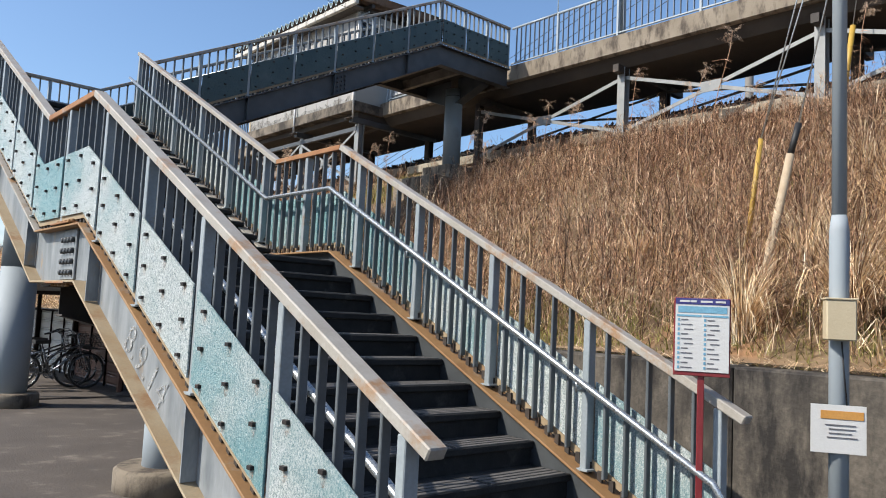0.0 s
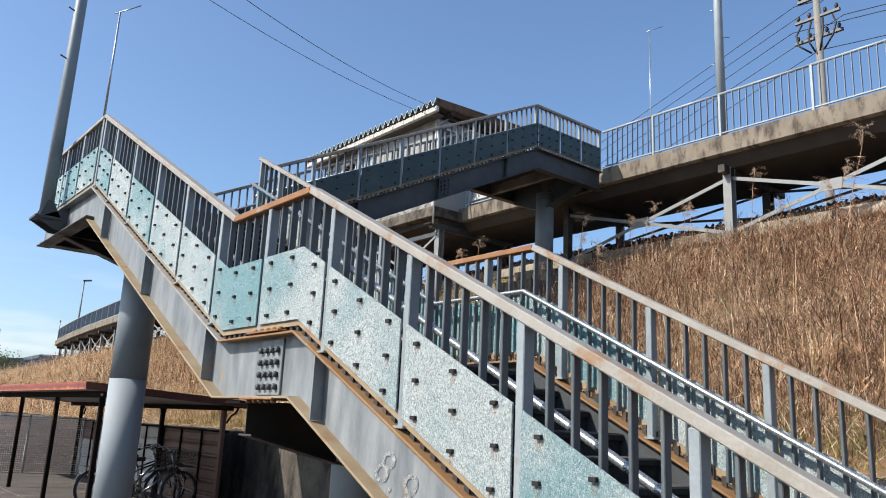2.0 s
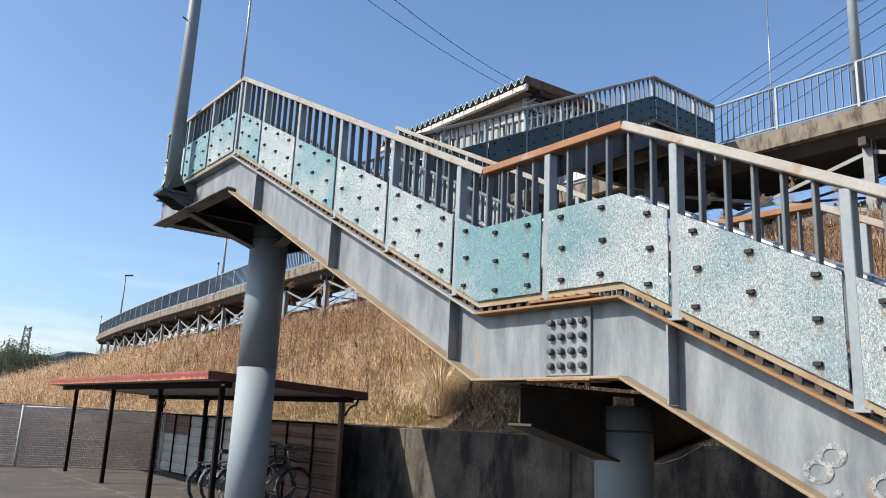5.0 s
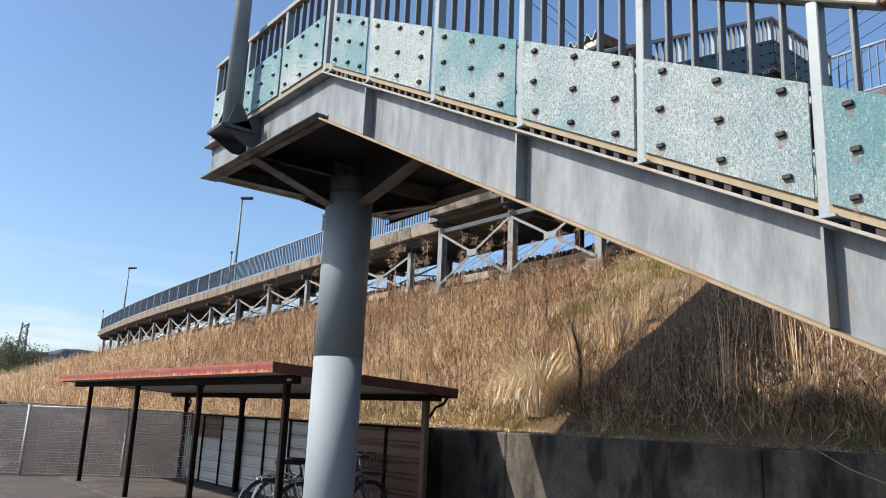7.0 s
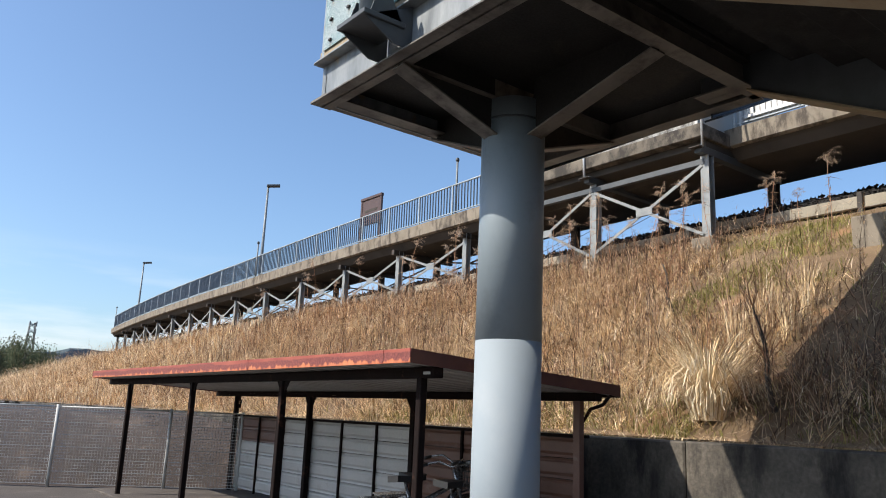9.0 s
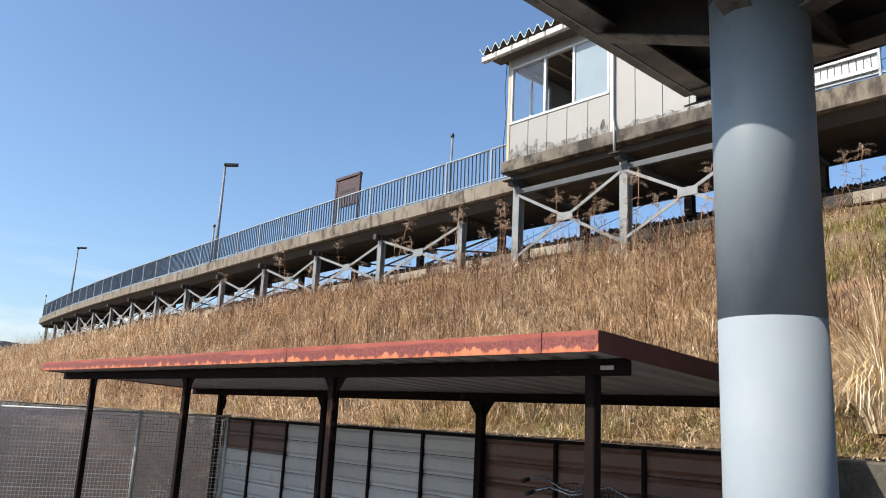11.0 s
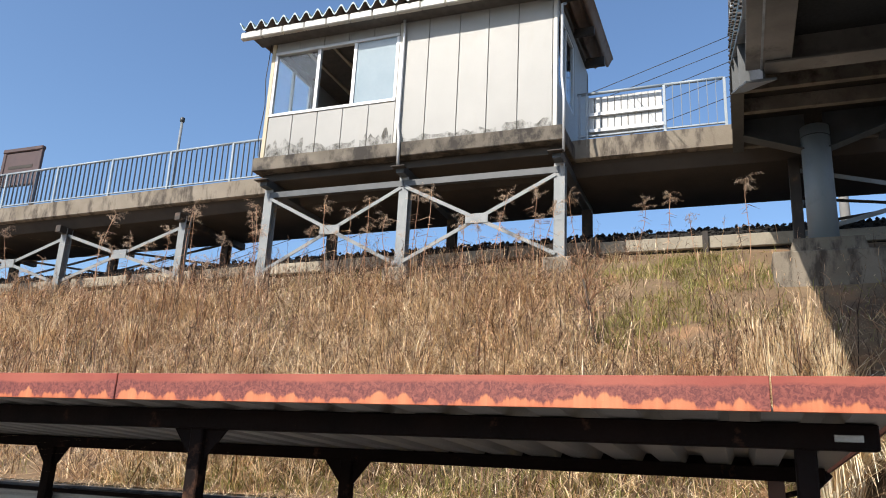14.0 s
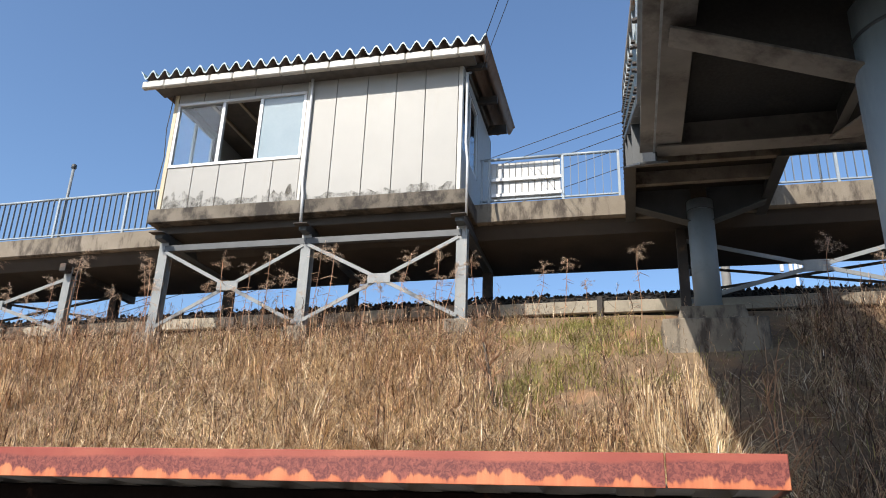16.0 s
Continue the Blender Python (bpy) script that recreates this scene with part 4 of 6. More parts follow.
# trestles
for y in [-2.55, 1.28, 5.12, 8.95] + [25.0 + 3.32 * k for k in range(14)]:
    px = plat_x(y)
    dz = fall(y)
    zf, zr = bank_z(px + 0.3, y), bank_z(px + 1.8, y) + 0.3
    th = thing("platform_trestle", (px + 0.3, y, zf), "white steel trestle leg pair under the platform", "trestle", "platform trestles")
    # the rear leg is much darker than the front one
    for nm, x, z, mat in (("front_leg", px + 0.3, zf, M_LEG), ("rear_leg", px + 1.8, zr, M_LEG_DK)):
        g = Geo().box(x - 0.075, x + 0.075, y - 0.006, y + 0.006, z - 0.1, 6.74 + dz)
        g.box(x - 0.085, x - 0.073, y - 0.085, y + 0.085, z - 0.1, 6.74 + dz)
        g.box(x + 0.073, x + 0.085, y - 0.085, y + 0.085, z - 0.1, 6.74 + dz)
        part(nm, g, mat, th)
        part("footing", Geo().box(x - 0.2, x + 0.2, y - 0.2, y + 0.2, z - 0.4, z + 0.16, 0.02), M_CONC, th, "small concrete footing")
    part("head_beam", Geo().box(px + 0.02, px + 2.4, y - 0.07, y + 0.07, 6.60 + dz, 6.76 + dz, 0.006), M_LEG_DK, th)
    if y > 24 or y < 9:
        L = 3.32 if y > 24 else 4.1 if y > 8 else 3.84
        a, b = px + 0.3, plat_x(y + L) + 0.3
        br = thing("cross_brace", (a, y, zf), "white angle steel cross brace between trestle legs", "brace", "cross braces")
        part("angle", Geo().beam((a, y, 6.55 + dz), (b, y + L, zf + 0.22), 0.018, 0.07), M_LEG, br)
        part("angle", Geo().beam((a - 0.02, y, zf + 0.22), (b - 0.02, y + L, 6.55 + dz), 0.018, 0.07), M_LEG, br)
        part("gusset", Geo().beam(((a + b) / 2 - 0.035, y + L / 2 - 0.2, (6.77 + dz + zf) / 2), ((a + b) / 2 - 0.035, y + L / 2 + 0.2, (6.77 + dz + zf) / 2), 0.012, 0.2), M_LEG, br)
        # rear braces take the same darker colour as the rear legs
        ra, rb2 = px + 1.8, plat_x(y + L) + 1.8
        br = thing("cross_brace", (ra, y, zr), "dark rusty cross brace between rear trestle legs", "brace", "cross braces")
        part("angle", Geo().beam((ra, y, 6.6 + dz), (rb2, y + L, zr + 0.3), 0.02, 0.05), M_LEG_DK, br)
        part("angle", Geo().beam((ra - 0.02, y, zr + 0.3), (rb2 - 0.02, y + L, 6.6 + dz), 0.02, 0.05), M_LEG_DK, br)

# ---- waiting room ----
HY0, HY1, HX0, HX1 = 16.65, 22.42, 11.29, 14.2
hut = thing("waiting_room", (12.7, 19.5, 7.2), "cream panelled waiting room with a corrugated roof on the platform", "waiting room")
part("floor_slab", Geo().box(11.22, 12.35, HY0 - 0.12, HY1 + 0.1, 6.93, 7.2, 0.012), M_SLAB, hut, "stained concrete floor slab")
part("floor", Geo().box(11.3, HX1, HY0, HY1, 7.2, 7.24), M_CONC_DK, hut)
# under beam: shade below the hut put into a dark concrete colour
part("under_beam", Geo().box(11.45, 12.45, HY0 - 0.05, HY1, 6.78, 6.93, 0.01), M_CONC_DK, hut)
WY0, WY1, WZ0, WZ1 = 19.63, 22.33, 8.09, 9.43
TOPZ = 9.70
edges = [HY0 + 0.08, 17.34, 17.89, 18.44, 19.04, 19.56]
for a, b in zip(edges, edges[1:]):
    part("wall_panel", Geo().box(HX0, HX0 + 0.08, a + 0.005, b - 0.005, 7.2, TOPZ, 0.006), M_CREAM, hut)
for k in range(5):
    a, b = WY0 + k * 0.54, WY0 + (k + 1) * 0.54
    part("wall_panel", Geo().box(HX0, HX0 + 0.08, a + 0.005, b - 0.005, 7.2, WZ0 - 0.03, 0.006), M_CREAM, hut)
    part("wall_panel", Geo().box(HX0, HX0 + 0.08, a + 0.005, b - 0.005, WZ1 + 0.03, TOPZ, 0.006), M_CREAM, hut)
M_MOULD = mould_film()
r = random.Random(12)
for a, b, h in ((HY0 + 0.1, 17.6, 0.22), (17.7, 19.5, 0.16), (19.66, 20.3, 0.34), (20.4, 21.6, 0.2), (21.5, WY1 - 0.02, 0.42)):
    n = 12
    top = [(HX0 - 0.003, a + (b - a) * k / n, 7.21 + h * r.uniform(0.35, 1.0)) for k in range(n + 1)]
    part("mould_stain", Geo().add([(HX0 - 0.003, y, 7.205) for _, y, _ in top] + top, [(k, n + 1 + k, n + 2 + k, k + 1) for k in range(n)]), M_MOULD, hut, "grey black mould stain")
part("joint_backing", Geo().box(HX0 + 0.02, HX0 + 0.06, HY0 + 0.05, 19.6, 7.21, TOPZ - 0.01), M_JOINT_SHADE, hut)
part("joint_backing", Geo().box(HX0 + 0.02, HX0 + 0.06, 19.63, HY1 - 0.09, 7.21, WZ0 - 0.04), M_JOINT_SHADE, hut)
part("corner_post", Geo().box(HX0 - 0.005, HX0 + 0.09, HY0, HY0 + 0.075, 7.2, TOPZ, 0.006), M_GUTTER, hut)
part("corner_post", Geo().box(HX0 - 0.01, HX0 + 0.09, WY1 + 0.005, HY1, 7.2, TOPZ, 0.006), M_BEIGE, hut, "yellowed corner post")
part("mid_post", Geo().box(HX0 - 0.01, HX0 + 0.09, 19.565, 19.625, 7.2, TOPZ, 0.006), M_GUTTER, hut)
# back and side walls
part("back_wall", Geo().box(HX1 - 0.08, HX1, HY0, 19.6, 7.2, TOPZ), M_CREAM, hut)
part("back_wall", Geo().box(HX1 - 0.08, HX1, 19.6, HY1, 7.2, 8.0), M_CREAM, hut)
part("back_wall", Geo().box(HX1 - 0.08, HX1, 19.6, HY1, 9.45, TOPZ), M_CREAM, hut)
for y0 in (HY0, HY1 - 0.08):
    part("side_wall", Geo().box(HX0 + 0.09, HX1, y0, y0 + 0.08, 7.2, 8.05), M_CREAM, hut)
    part("side_wall", Geo().box(HX0 + 0.09, HX1, y0, y0 + 0.08, 9.5, TOPZ), M_CREAM, hut)
    part("side_wall", Geo().box(12.75, HX1, y0, y0 + 0.08, 8.05, 9.5), M_CREAM, hut)
    w = part("window", Geo().box(HX0 + 0.09, HX0 + 0.15, y0 + 0.01, y0 + 0.07, 8.05, 9.5, 0.004), M_ALU, hut, "white aluminium side window")
    part("frame_bar", Geo().box(12.02, 12.08, y0 + 0.01, y0 + 0.07, 8.05, 9.5, 0.004), M_ALU, w)
    part("frame_bar", Geo().box(12.69, 12.75, y0 + 0.01, y0 + 0.07, 8.05, 9.5, 0.004), M_ALU, w)
    part("frame_bar", Geo().box(HX0 + 0.15, 12.69, y0 + 0.01, y0 + 0.07, 8.05, 8.1, 0.004), M_ALU, w)
    part("frame_bar", Geo().box(HX0 + 0.15, 12.69, y0 + 0.01, y0 + 0.07, 9.45, 9.5, 0.004), M_ALU, w)
    part("pane", Geo().box(HX0 + 0.15, 12.69, y0 + 0.036, y0 + 0.042, 8.1, 9.45), M_GLASS, w).visible_shadow = False
part("inner_ceiling", Geo().box(HX0 + 0.09, HX1 - 0.08, HY0 + 0.09, HY1 - 0.09, TOPZ - 0.06, TOPZ - 0.02), M_BARK, hut, "dark timber ceiling")
for k in range(4):
    part("ceiling_batten", Geo().box(HX0 + 0.1, HX1 - 0.1, 20.0 + 0.6 * k, 20.06 + 0.6 * k, TOPZ - 0.11, TOPZ - 0.06, 0.004), M_STAKE_W, hut)
# front window
win = part("window", Geo().box(HX0 - 0.02, HX0 + 0.07, WY0, WY1, WZ0 - 0.03, WZ0 + 0.03, 0.004), M_ALU, hut, "white aluminium sliding window, half open")
part("frame_bar", Geo().box(HX0 - 0.02, HX0 + 0.07, WY0, WY1, WZ1 - 0.03, WZ1 + 0.03, 0.004), M_ALU, win)
for y, w in ((WY0 + 0.03, 0.03), (WY1 - 0.03, 0.03), (21.33, 0.035), (20.54, 0.035)):
    part("frame_bar", Geo().box(HX0 - 0.012, HX0 + 0.062, y - w, y + w, WZ0 + 0.03, WZ1 - 0.03, 0.004), M_ALU, win)
part("pane", Geo().box(HX0 + 0.02, HX0 + 0.026, 21.36, WY1 - 0.06, WZ0 + 0.03, WZ1 - 0.03), M_GLASS, win, "clear glass pane").visible_shadow = False
# this pane is one opaque blue grey
part("pane", Geo().box(HX0 + 0.012, HX0 + 0.018, WY0 + 0.06, 20.51, WZ0 + 0.03, WZ1 - 0.03), M_PANE_BLUE, win, "blue grey glass pane")
part("pane", Geo().box(HX1 - 0.045, HX1 - 0.04, 19.6, HY1, 8.0, 9.45), M_GLASS, win).visible_shadow = False
# corrugated roof: ribs run front to back
RX0, RX1, RY0, RY1 = 10.84, 14.45, 16.16, 22.95
g = Geo()
N = 27
prof = []
for k in range(N * 8 + 1):
    ph = k / 8
    prof.append((RY0 + (RY1 - RY0) * ph / N, 0.085 * math.cos(2 * math.pi * ph)))
vs = []
for x, z in ((RX0, 9.90), (RX1, 10.05)):
    vs += [(x, y, z + h) for y, h in prof] + [(x, y, z + h - 0.008) for y, h in prof]
n1 = len(prof)
fs = []
for k in range(n1 - 1):
    fs += [(k, k + 1, 2 * n1 + k + 1, 2 * n1 + k), (n1 + k, 3 * n1 + k, 3 * n1 + k + 1, n1 + k + 1), (k, n1 + k, n1 + k + 1, k + 1), (2 * n1 + k, 2 * n1 + k + 1, 3 * n1 + k + 1, 3 * n1 + k)]
g.add(vs, fs, True)
sheet = part("roof_sheet", g, M_ROOF_G, hut, "blue green corrugated roof sheet with a rusty underside")
sheet.data.materials.append(M_ROOF_IN)
for k in range(n1 - 1):
    sheet.data.polygons[4 * k + 1].material_index = 1
band = [(RX0 - 0.012, y, 9.90 + h + 0.004) for y, h in prof] + [(RX0 - 0.012, y, 9.90 + h - 0.032) for y, h in prof]
band += [(RX0 - 0.003, y, z) for _, y, z in band]
g = Geo().add(band, [f for k in range(n1 - 1) for f in ((k, n1 + k, n1 + k + 1, k + 1), (2 * n1 + k, 2 * n1 + k + 1, 3 * n1 + k + 1, 3 * n1 + k), (k, k + 1, 2 * n1 + k + 1, 2 * n1 + k), (n1 + k, 3 * n1 + k, 3 * n1 + k + 1, n1 + k + 1))])
part("sheet_edge", g, M_ROOF_EDGE, hut, "pale blue folded front edge")
# the shade beneath the roof is put into the boarding's dark colour
part("roof_deck", Geo().prism([(RX0 + 0.16, HY0 - 0.02, 9.71), (HX1, HY0 - 0.02, 9.84), (HX1, HY0 - 0.02, 9.92), (RX0 + 0.16, HY0 - 0.02, 9.79)], (0, HY1 - HY0 + 0.04, 0)), M_JOINT_SHADE, hut, "roof boarding, shade in its dark colour")
for k in range(14):
    y0 = RY0 + 0.02 + k * (RY1 - RY0 - 0.04) / 14
    part("gutter", Geo().box(RX0 + 0.03, RX0 + 0.14, y0 + 0.003, y0 + (RY1 - RY0 - 0.04) / 14 - 0.003, 9.63, 9.79, 0.02), M_GUTTER, hut)
# board coloured dark for the shade between gutter and wall
part("eave_board", Geo().box(RX0 + 0.09, HX0 + 0.02, RY0 + 0.25, RY1 - 0.25, 9.66, 9.70), M_JOINT_SHADE, hut, "soffit board, shade in its dark colour")
for x in (11.5, 12.7, 13.9):
    part("rafter", Geo().box(x - 0.05, x + 0.05, RY0 + 0.1, HY0 + 0.0, 9.70, 9.80 + 0.03 * (x - 11), 0.006), M_LEG_DK, hut)
part("downpipe", Geo().tube([(11.2, 19.52, 9.7), (11.24, 19.52, 9.4), (11.24, 19.52, 7.5), (11.2, 19.47, 7.25), (11.19, 19.45, 6.75)], 0.028, 10), M_ALU, hut, "pale grey downpipe")
part("downpipe", Geo().tube([(11.6, 16.58, 9.72), (11.28, 16.57, 9.5), (11.28, 16.57, 8.1), (11.22, 16.52, 7.7), (11.22, 16.52, 6.7)], 0.024, 10), M_ALU, hut, "pale grey downpipe")
part("cable", Geo().tube([(11.25, 22.44, 9.65), (11.22, 22.46, 8.9), (11.26, 22.43, 8.3), (11.22, 22.46, 7.6), (11.25, 22.44, 7.25)], 0.009, 6), M_WIRE, hut)
for y in (16.64, 19.43, 22.24):
    z = bank_z(11.55, y)
    th = thing("platform_trestle", (11.55, y, z), "white steel trestle leg under the waiting room", "trestle", "platform trestles")
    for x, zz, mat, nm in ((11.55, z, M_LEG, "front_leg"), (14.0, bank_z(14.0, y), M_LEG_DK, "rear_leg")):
        g = Geo().box(x - 0.08, x + 0.08, y - 0.006, y + 0.006, zz - 0.1, 6.62)
        g.box(x - 0.09, x - 0.078, y - 0.09, y + 0.09, zz - 0.1, 6.62)
        g.box(x + 0.078, x + 0.09, y - 0.09, y + 0.09, zz - 0.1, 6.62)
        part(nm, g, mat, th)
        part("footing", Geo().box(x - 0.24, x + 0.24, y - 0.24, y + 0.24, zz - 0.5, zz + 0.12, 0.02), M_CONC, th, "small concrete footing")
    # shade under the floor slab is put into this beam's dark colour
    part("head_beam", Geo().box(11.25, 14.2, y - 0.075, y + 0.075, 6.62, 6.77, 0.006), M_STEEL_DK, th)
    part("bracket", Geo().box(11.12, 11.26, y - 0.13, y + 0.13, 6.70, 6.715), M_LEG_DK, th)
for y in (16.64, 19.43):
    L = 2.79
    z = bank_z(11.55, y) + 0.2
    br = thing("cross_brace", (11.45, y, z), "white angle steel cross brace between trestle legs", "brace", "cross braces")
    part("angle", Geo().beam((11.45, y + 0.05, 6.42), (11.45, y + L - 0.05, z), 0.018, 0.062), M_LEG, br)
    part("angle", Geo().beam((11.43, y + 0.05, z), (11.43, y + L - 0.05, 6.42), 0.018, 0.062), M_LEG, br)
    part("gusset", Geo().beam((11.415, y + L / 2 - 0.2, (6.42 + z) / 2), (11.415, y + L / 2 + 0.2, (6.42 + z) / 2), 0.012, 0.17, chamfer=0.004), M_LEG, br)
    # the top beam carries the same underfloor shade as a darker colour
    part("top_beam", Geo().beam((11.5, y, 6.5), (11.5, y + L, 6.5), 0.1, 0.12, chamfer=0.006), M_STEEL_DK, br)

# ---- bicycle shelter ----
shed = thing("bicycle_shelter", (3.8, 18.3, 0), "maroon steel bicycle shelter with a rusty red roof edge", "bicycle shelter")
SY0, SY1 = 13.6, 23.2
SX0, SX1 = 2.575, 5.15


def roof_z(x):
    return 1.97 - 0.053 * (x - SX0)


FR = [SY0, 13.99, 16.68, 19.9, SY1]
for a, b in zip(FR, FR[1:]):
    part("fascia", Geo().box(SX0 - 0.012, SX0 + 0.0, a + 0.003, b - 0.003, 1.885, 2.0, 0.002), M_FASCIA, shed, "red fascia streaked with orange rust")
part("side_fascia", Geo().prism([(SX0, SY0, 1.885), (SX1, SY0, roof_z(SX1) - 0.09), (SX1, SY0, roof_z(SX1) + 0.02), (SX0, SY0, 2.0)], (0, 0.012, 0)), M_SIDE, shed)
part("side_fascia", Geo().prism([(SX0, SY1, 1.885), (SX1, SY1, roof_z(SX1) - 0.09), (SX1, SY1, roof_z(SX1) + 0.02), (SX0, SY1, 2.0)], (0, 0.012, 0)), M_SIDE, shed)
# folded sheet roof: trapezoid ribs from front to back
y = SY0 + 0.02
while y < SY1 - 0.25:
    pr = [(y + 0.0005, 0.0), (y + 0.13, 0.0), (y + 0.16, 0.065), (y + 0.24, 0.065), (y + 0.2695, 0.0)]
    vs = []
    for x in (SX0 + 0.005, SX1):
        vs += [(x, py, roof_z(x) - 0.07 + h) for py, h in pr] + [(x, py, roof_z(x) - 0.076 + h) for py, h in pr]
    fs = [f for k in range(4) for f in ((k, k + 1, 10 + k + 1, 10 + k), (5 + k, 15 + k, 15 + k + 1, 5 + k + 1))] + [(k, 5 + k, 6 + k, k + 1) for k in range(4)] + [(10 + k, 11 + k, 16 + k, 15 + k) for k in range(4)]
    part("roof_sheet", Geo().add(vs, fs), M_SHEET, shed, "folded galvanised roof sheet")
    y += 0.27
part("back_fascia", Geo().box(SX1, SX1 + 0.012, SY0, SY1, roof_z(SX1) - 0.1, roof_z(SX1) + 0.02, 0.002), M_MAROON, shed)
part("front_beam", Geo().box(2.85, 2.95, SY0 + 0.05, SY1 - 0.05, 1.785, 1.874, 0.006), M_MAROON, shed)
part("label_plate", Geo().box(2.842, 2.85, 13.70, 13.79, 1.812, 1.836, 0.002), M_SHEET, shed, "small pale label plate")
part("back_beam", Geo().box(4.84, 4.94, SY0 + 0.05, SY1 - 0.05, 1.685, 1.768, 0.006), M_MAROON, shed)
for i, (yf, yb) in enumerate(zip((13.88, 16.45, 19.17, 22.03), (13.91, 16.70, 19.46, 22.25))):
    part("front_post", Geo().box(2.865, 2.935, yf - 0.035, yf + 0.035, 0, 1.79, 0.006), M_MAROON, shed)
    part("back_post", Geo().box(4.855, 4.925, yb - 0.045, yb + 0.045, 0, 1.69, 0.006), M_MAROON if i else M_SHEET_R, shed)
    for sg in (() if i == 0 else (-1, 1) if i < 3 else (-1,)):
        part("knee_brace", Geo().prism([(2.895, yf + sg * 0.03, 1.787), (2.895, yf + sg * 0.15, 1.787), (2.895, yf + sg * 0.03, 1.64)], (0.012, 0, 0)), M_MAROON, shed)
        part("knee_brace", Geo().prism([(4.885, yb + sg * 0.03, 1.687), (4.885, yb + sg * 0.18, 1.687), (4.885, yb + sg * 0.03, 1.5)], (0.012, 0, 0)), M_MAROON, shed)
for yb in (13.91, 22.25):
    d = -1 if yb < 15 else 1
    part("brace_pipe", Geo().tube([(4.95, yb, 1.48), (5.0, yb + d * 0.06, 1.61), (5.0, yb + d * 0.22, 1.655), (5.0, yb + d * 0.3, 1.74)], 0.018, 8), M_MAROON, shed)
by = [13.93, 14.85, 15.78, 16.7, 17.62, 18.54, 19.46, 20.39, 21.32, 22.25]
for a, b in zip(by, by[1:]):
    part("upright", Geo().box(4.925, 4.955, a - 0.018, a + 0.018, 0.05, 1.33, 0.003), M_MAROON, shed)
    for r in range(6):
        z0 = 0.08 + r * 0.207
        red = a < 16.6 or (a > 20.3 and r >= 4) or (a > 21 and r >= 5)
        gg = Geo()
        ym = [a + 0.018, b - 0.018]
        pr = [(4.958, z0 + 0.004), (4.965, z0 + 0.03), (4.952, z0 + 0.06), (4.952, z0 + 0.16), (4.965, z0 + 0.185), (4.958, z0 + 0.203)]
        gg.add([(x, yy, z) for yy in ym for x, z in pr] + [(x + 0.02, yy, z) for yy in ym for x, z in pr], [(k, k + 1, 7 + k, 6 + k) for k in range(5)] + [(12 + k, 18 + k, 19 + k, 13 + k) for k in range(5)])
        part("sheet", gg, M_SHEET_R if red else M_SHEET, shed)
part("top_trim", Geo().box(4.94, 4.99, SY0 + 0.25, 22.3, 1.325, 1.355, 0.004), M_MAROON, shed)

# ---- mesh fence beside the shelter ----
FA, FB = Vector((4.95, 22.06, 0)), Vector((-14.1, 32.94, 0))
fl = (FB - FA).length
fd = (FB - FA).normalized()
fence = thing("mesh_fence", FA, "galvanised steel wire mesh fence on round posts", "fence")
stops = [0.0] + [1.26 + 1.93 * k for k in range(11)]
for d0, d1 in zip(stops, stops[1:]):
    a, b = FA + fd * d0, FA + fd * d1
    part("fence_post", Geo().tube([a, a + Vector((0, 0, 1.4))], 0.03, 10), M_GALV, fence)
    g = Geo()
    for z in [0.06 + 0.052 * r for r in range(26)]:
        thick = 0.0028 if int(round((z - 0.06) / 0.052)) % 4 else 0.007
        g.beam(a + Vector((0, 0, z)), b + Vector((0, 0, z)), 0.004, thick * 1.7)
    mm = int((b - a).length / 0.05)
    for r in range(1, mm):
        p = a + (b - a) * r / mm
        g.beam(p + Vector((0, 0, 0.06)), p + Vector((0, 0, 1.36)), 0.0042, 0.0042, up=(0, 1, 0))
    part("wire_mesh", g, M_GALV, fence, "fine galvanised wire mesh")
    part("top_bar", Geo().tube([a + Vector((0, 0, 1.365)), b + Vector((0, 0, 1.365))], 0.014, 8), M_GALV, fence)

# rough earth bank behind the fence
g = Geo()
vs = []
nx = 40
for i in range(nx):
    f = i / (nx - 1)
    p = FA + (FB - FA) * (f * 1.9 - 0.02)
    q = Vector((fd.y, -fd.x, 0))
    q = q if q.y > 0 else -q
    for d, z in ((0.25, 0.0), (0.9, 0.55), (2.0, 1.15), (4.0, 1.3), (20, 1.2), (90, 0.9), (170, -0.2)):
        w = p + q * d
        vs.append((w.x, w.y, z + 0.1 * noise.noise((w.x, w.y, 2)) * (1 if z > 0.2 else 0)))
g.add(vs, [(i * 7 + k, (i + 1) * 7 + k, (i + 1) * 7 + k + 1, i * 7 + k + 1) for i in range(nx - 1) for k in range(6)], True)
whole("field_bank", g, M_FIELD, "dark brown earth bank of rough ground behind the fence", "ground", "structure")

# ---- poles, signs and other things by the stair ----
pole = thing("landing_pole", (1.5, 12.8, 4.1), "tall grey steel lamp pole bracketed to the corner landing", "pole")
part("shaft", Geo().tube([(1.5, 12.8, 4.12), (1.5, 12.8, 6.6), (1.5, 12.8, 11.5)], [0.085, 0.08, 0.06], 20), M_COLUMN, pole)
for z in (6.45, 7.2, 8.0, 8.8):
    part("step_bolt", Geo().tube([(1.42, 12.75, z), (1.32, 12.68, z)], 0.011, 6), M_STEEL_DK, pole)
part("saddle", Geo().box(1.34, 1.68, 12.62, 12.98, 4.08, 4.12, 0.005), M_STEEL_DK, pole)
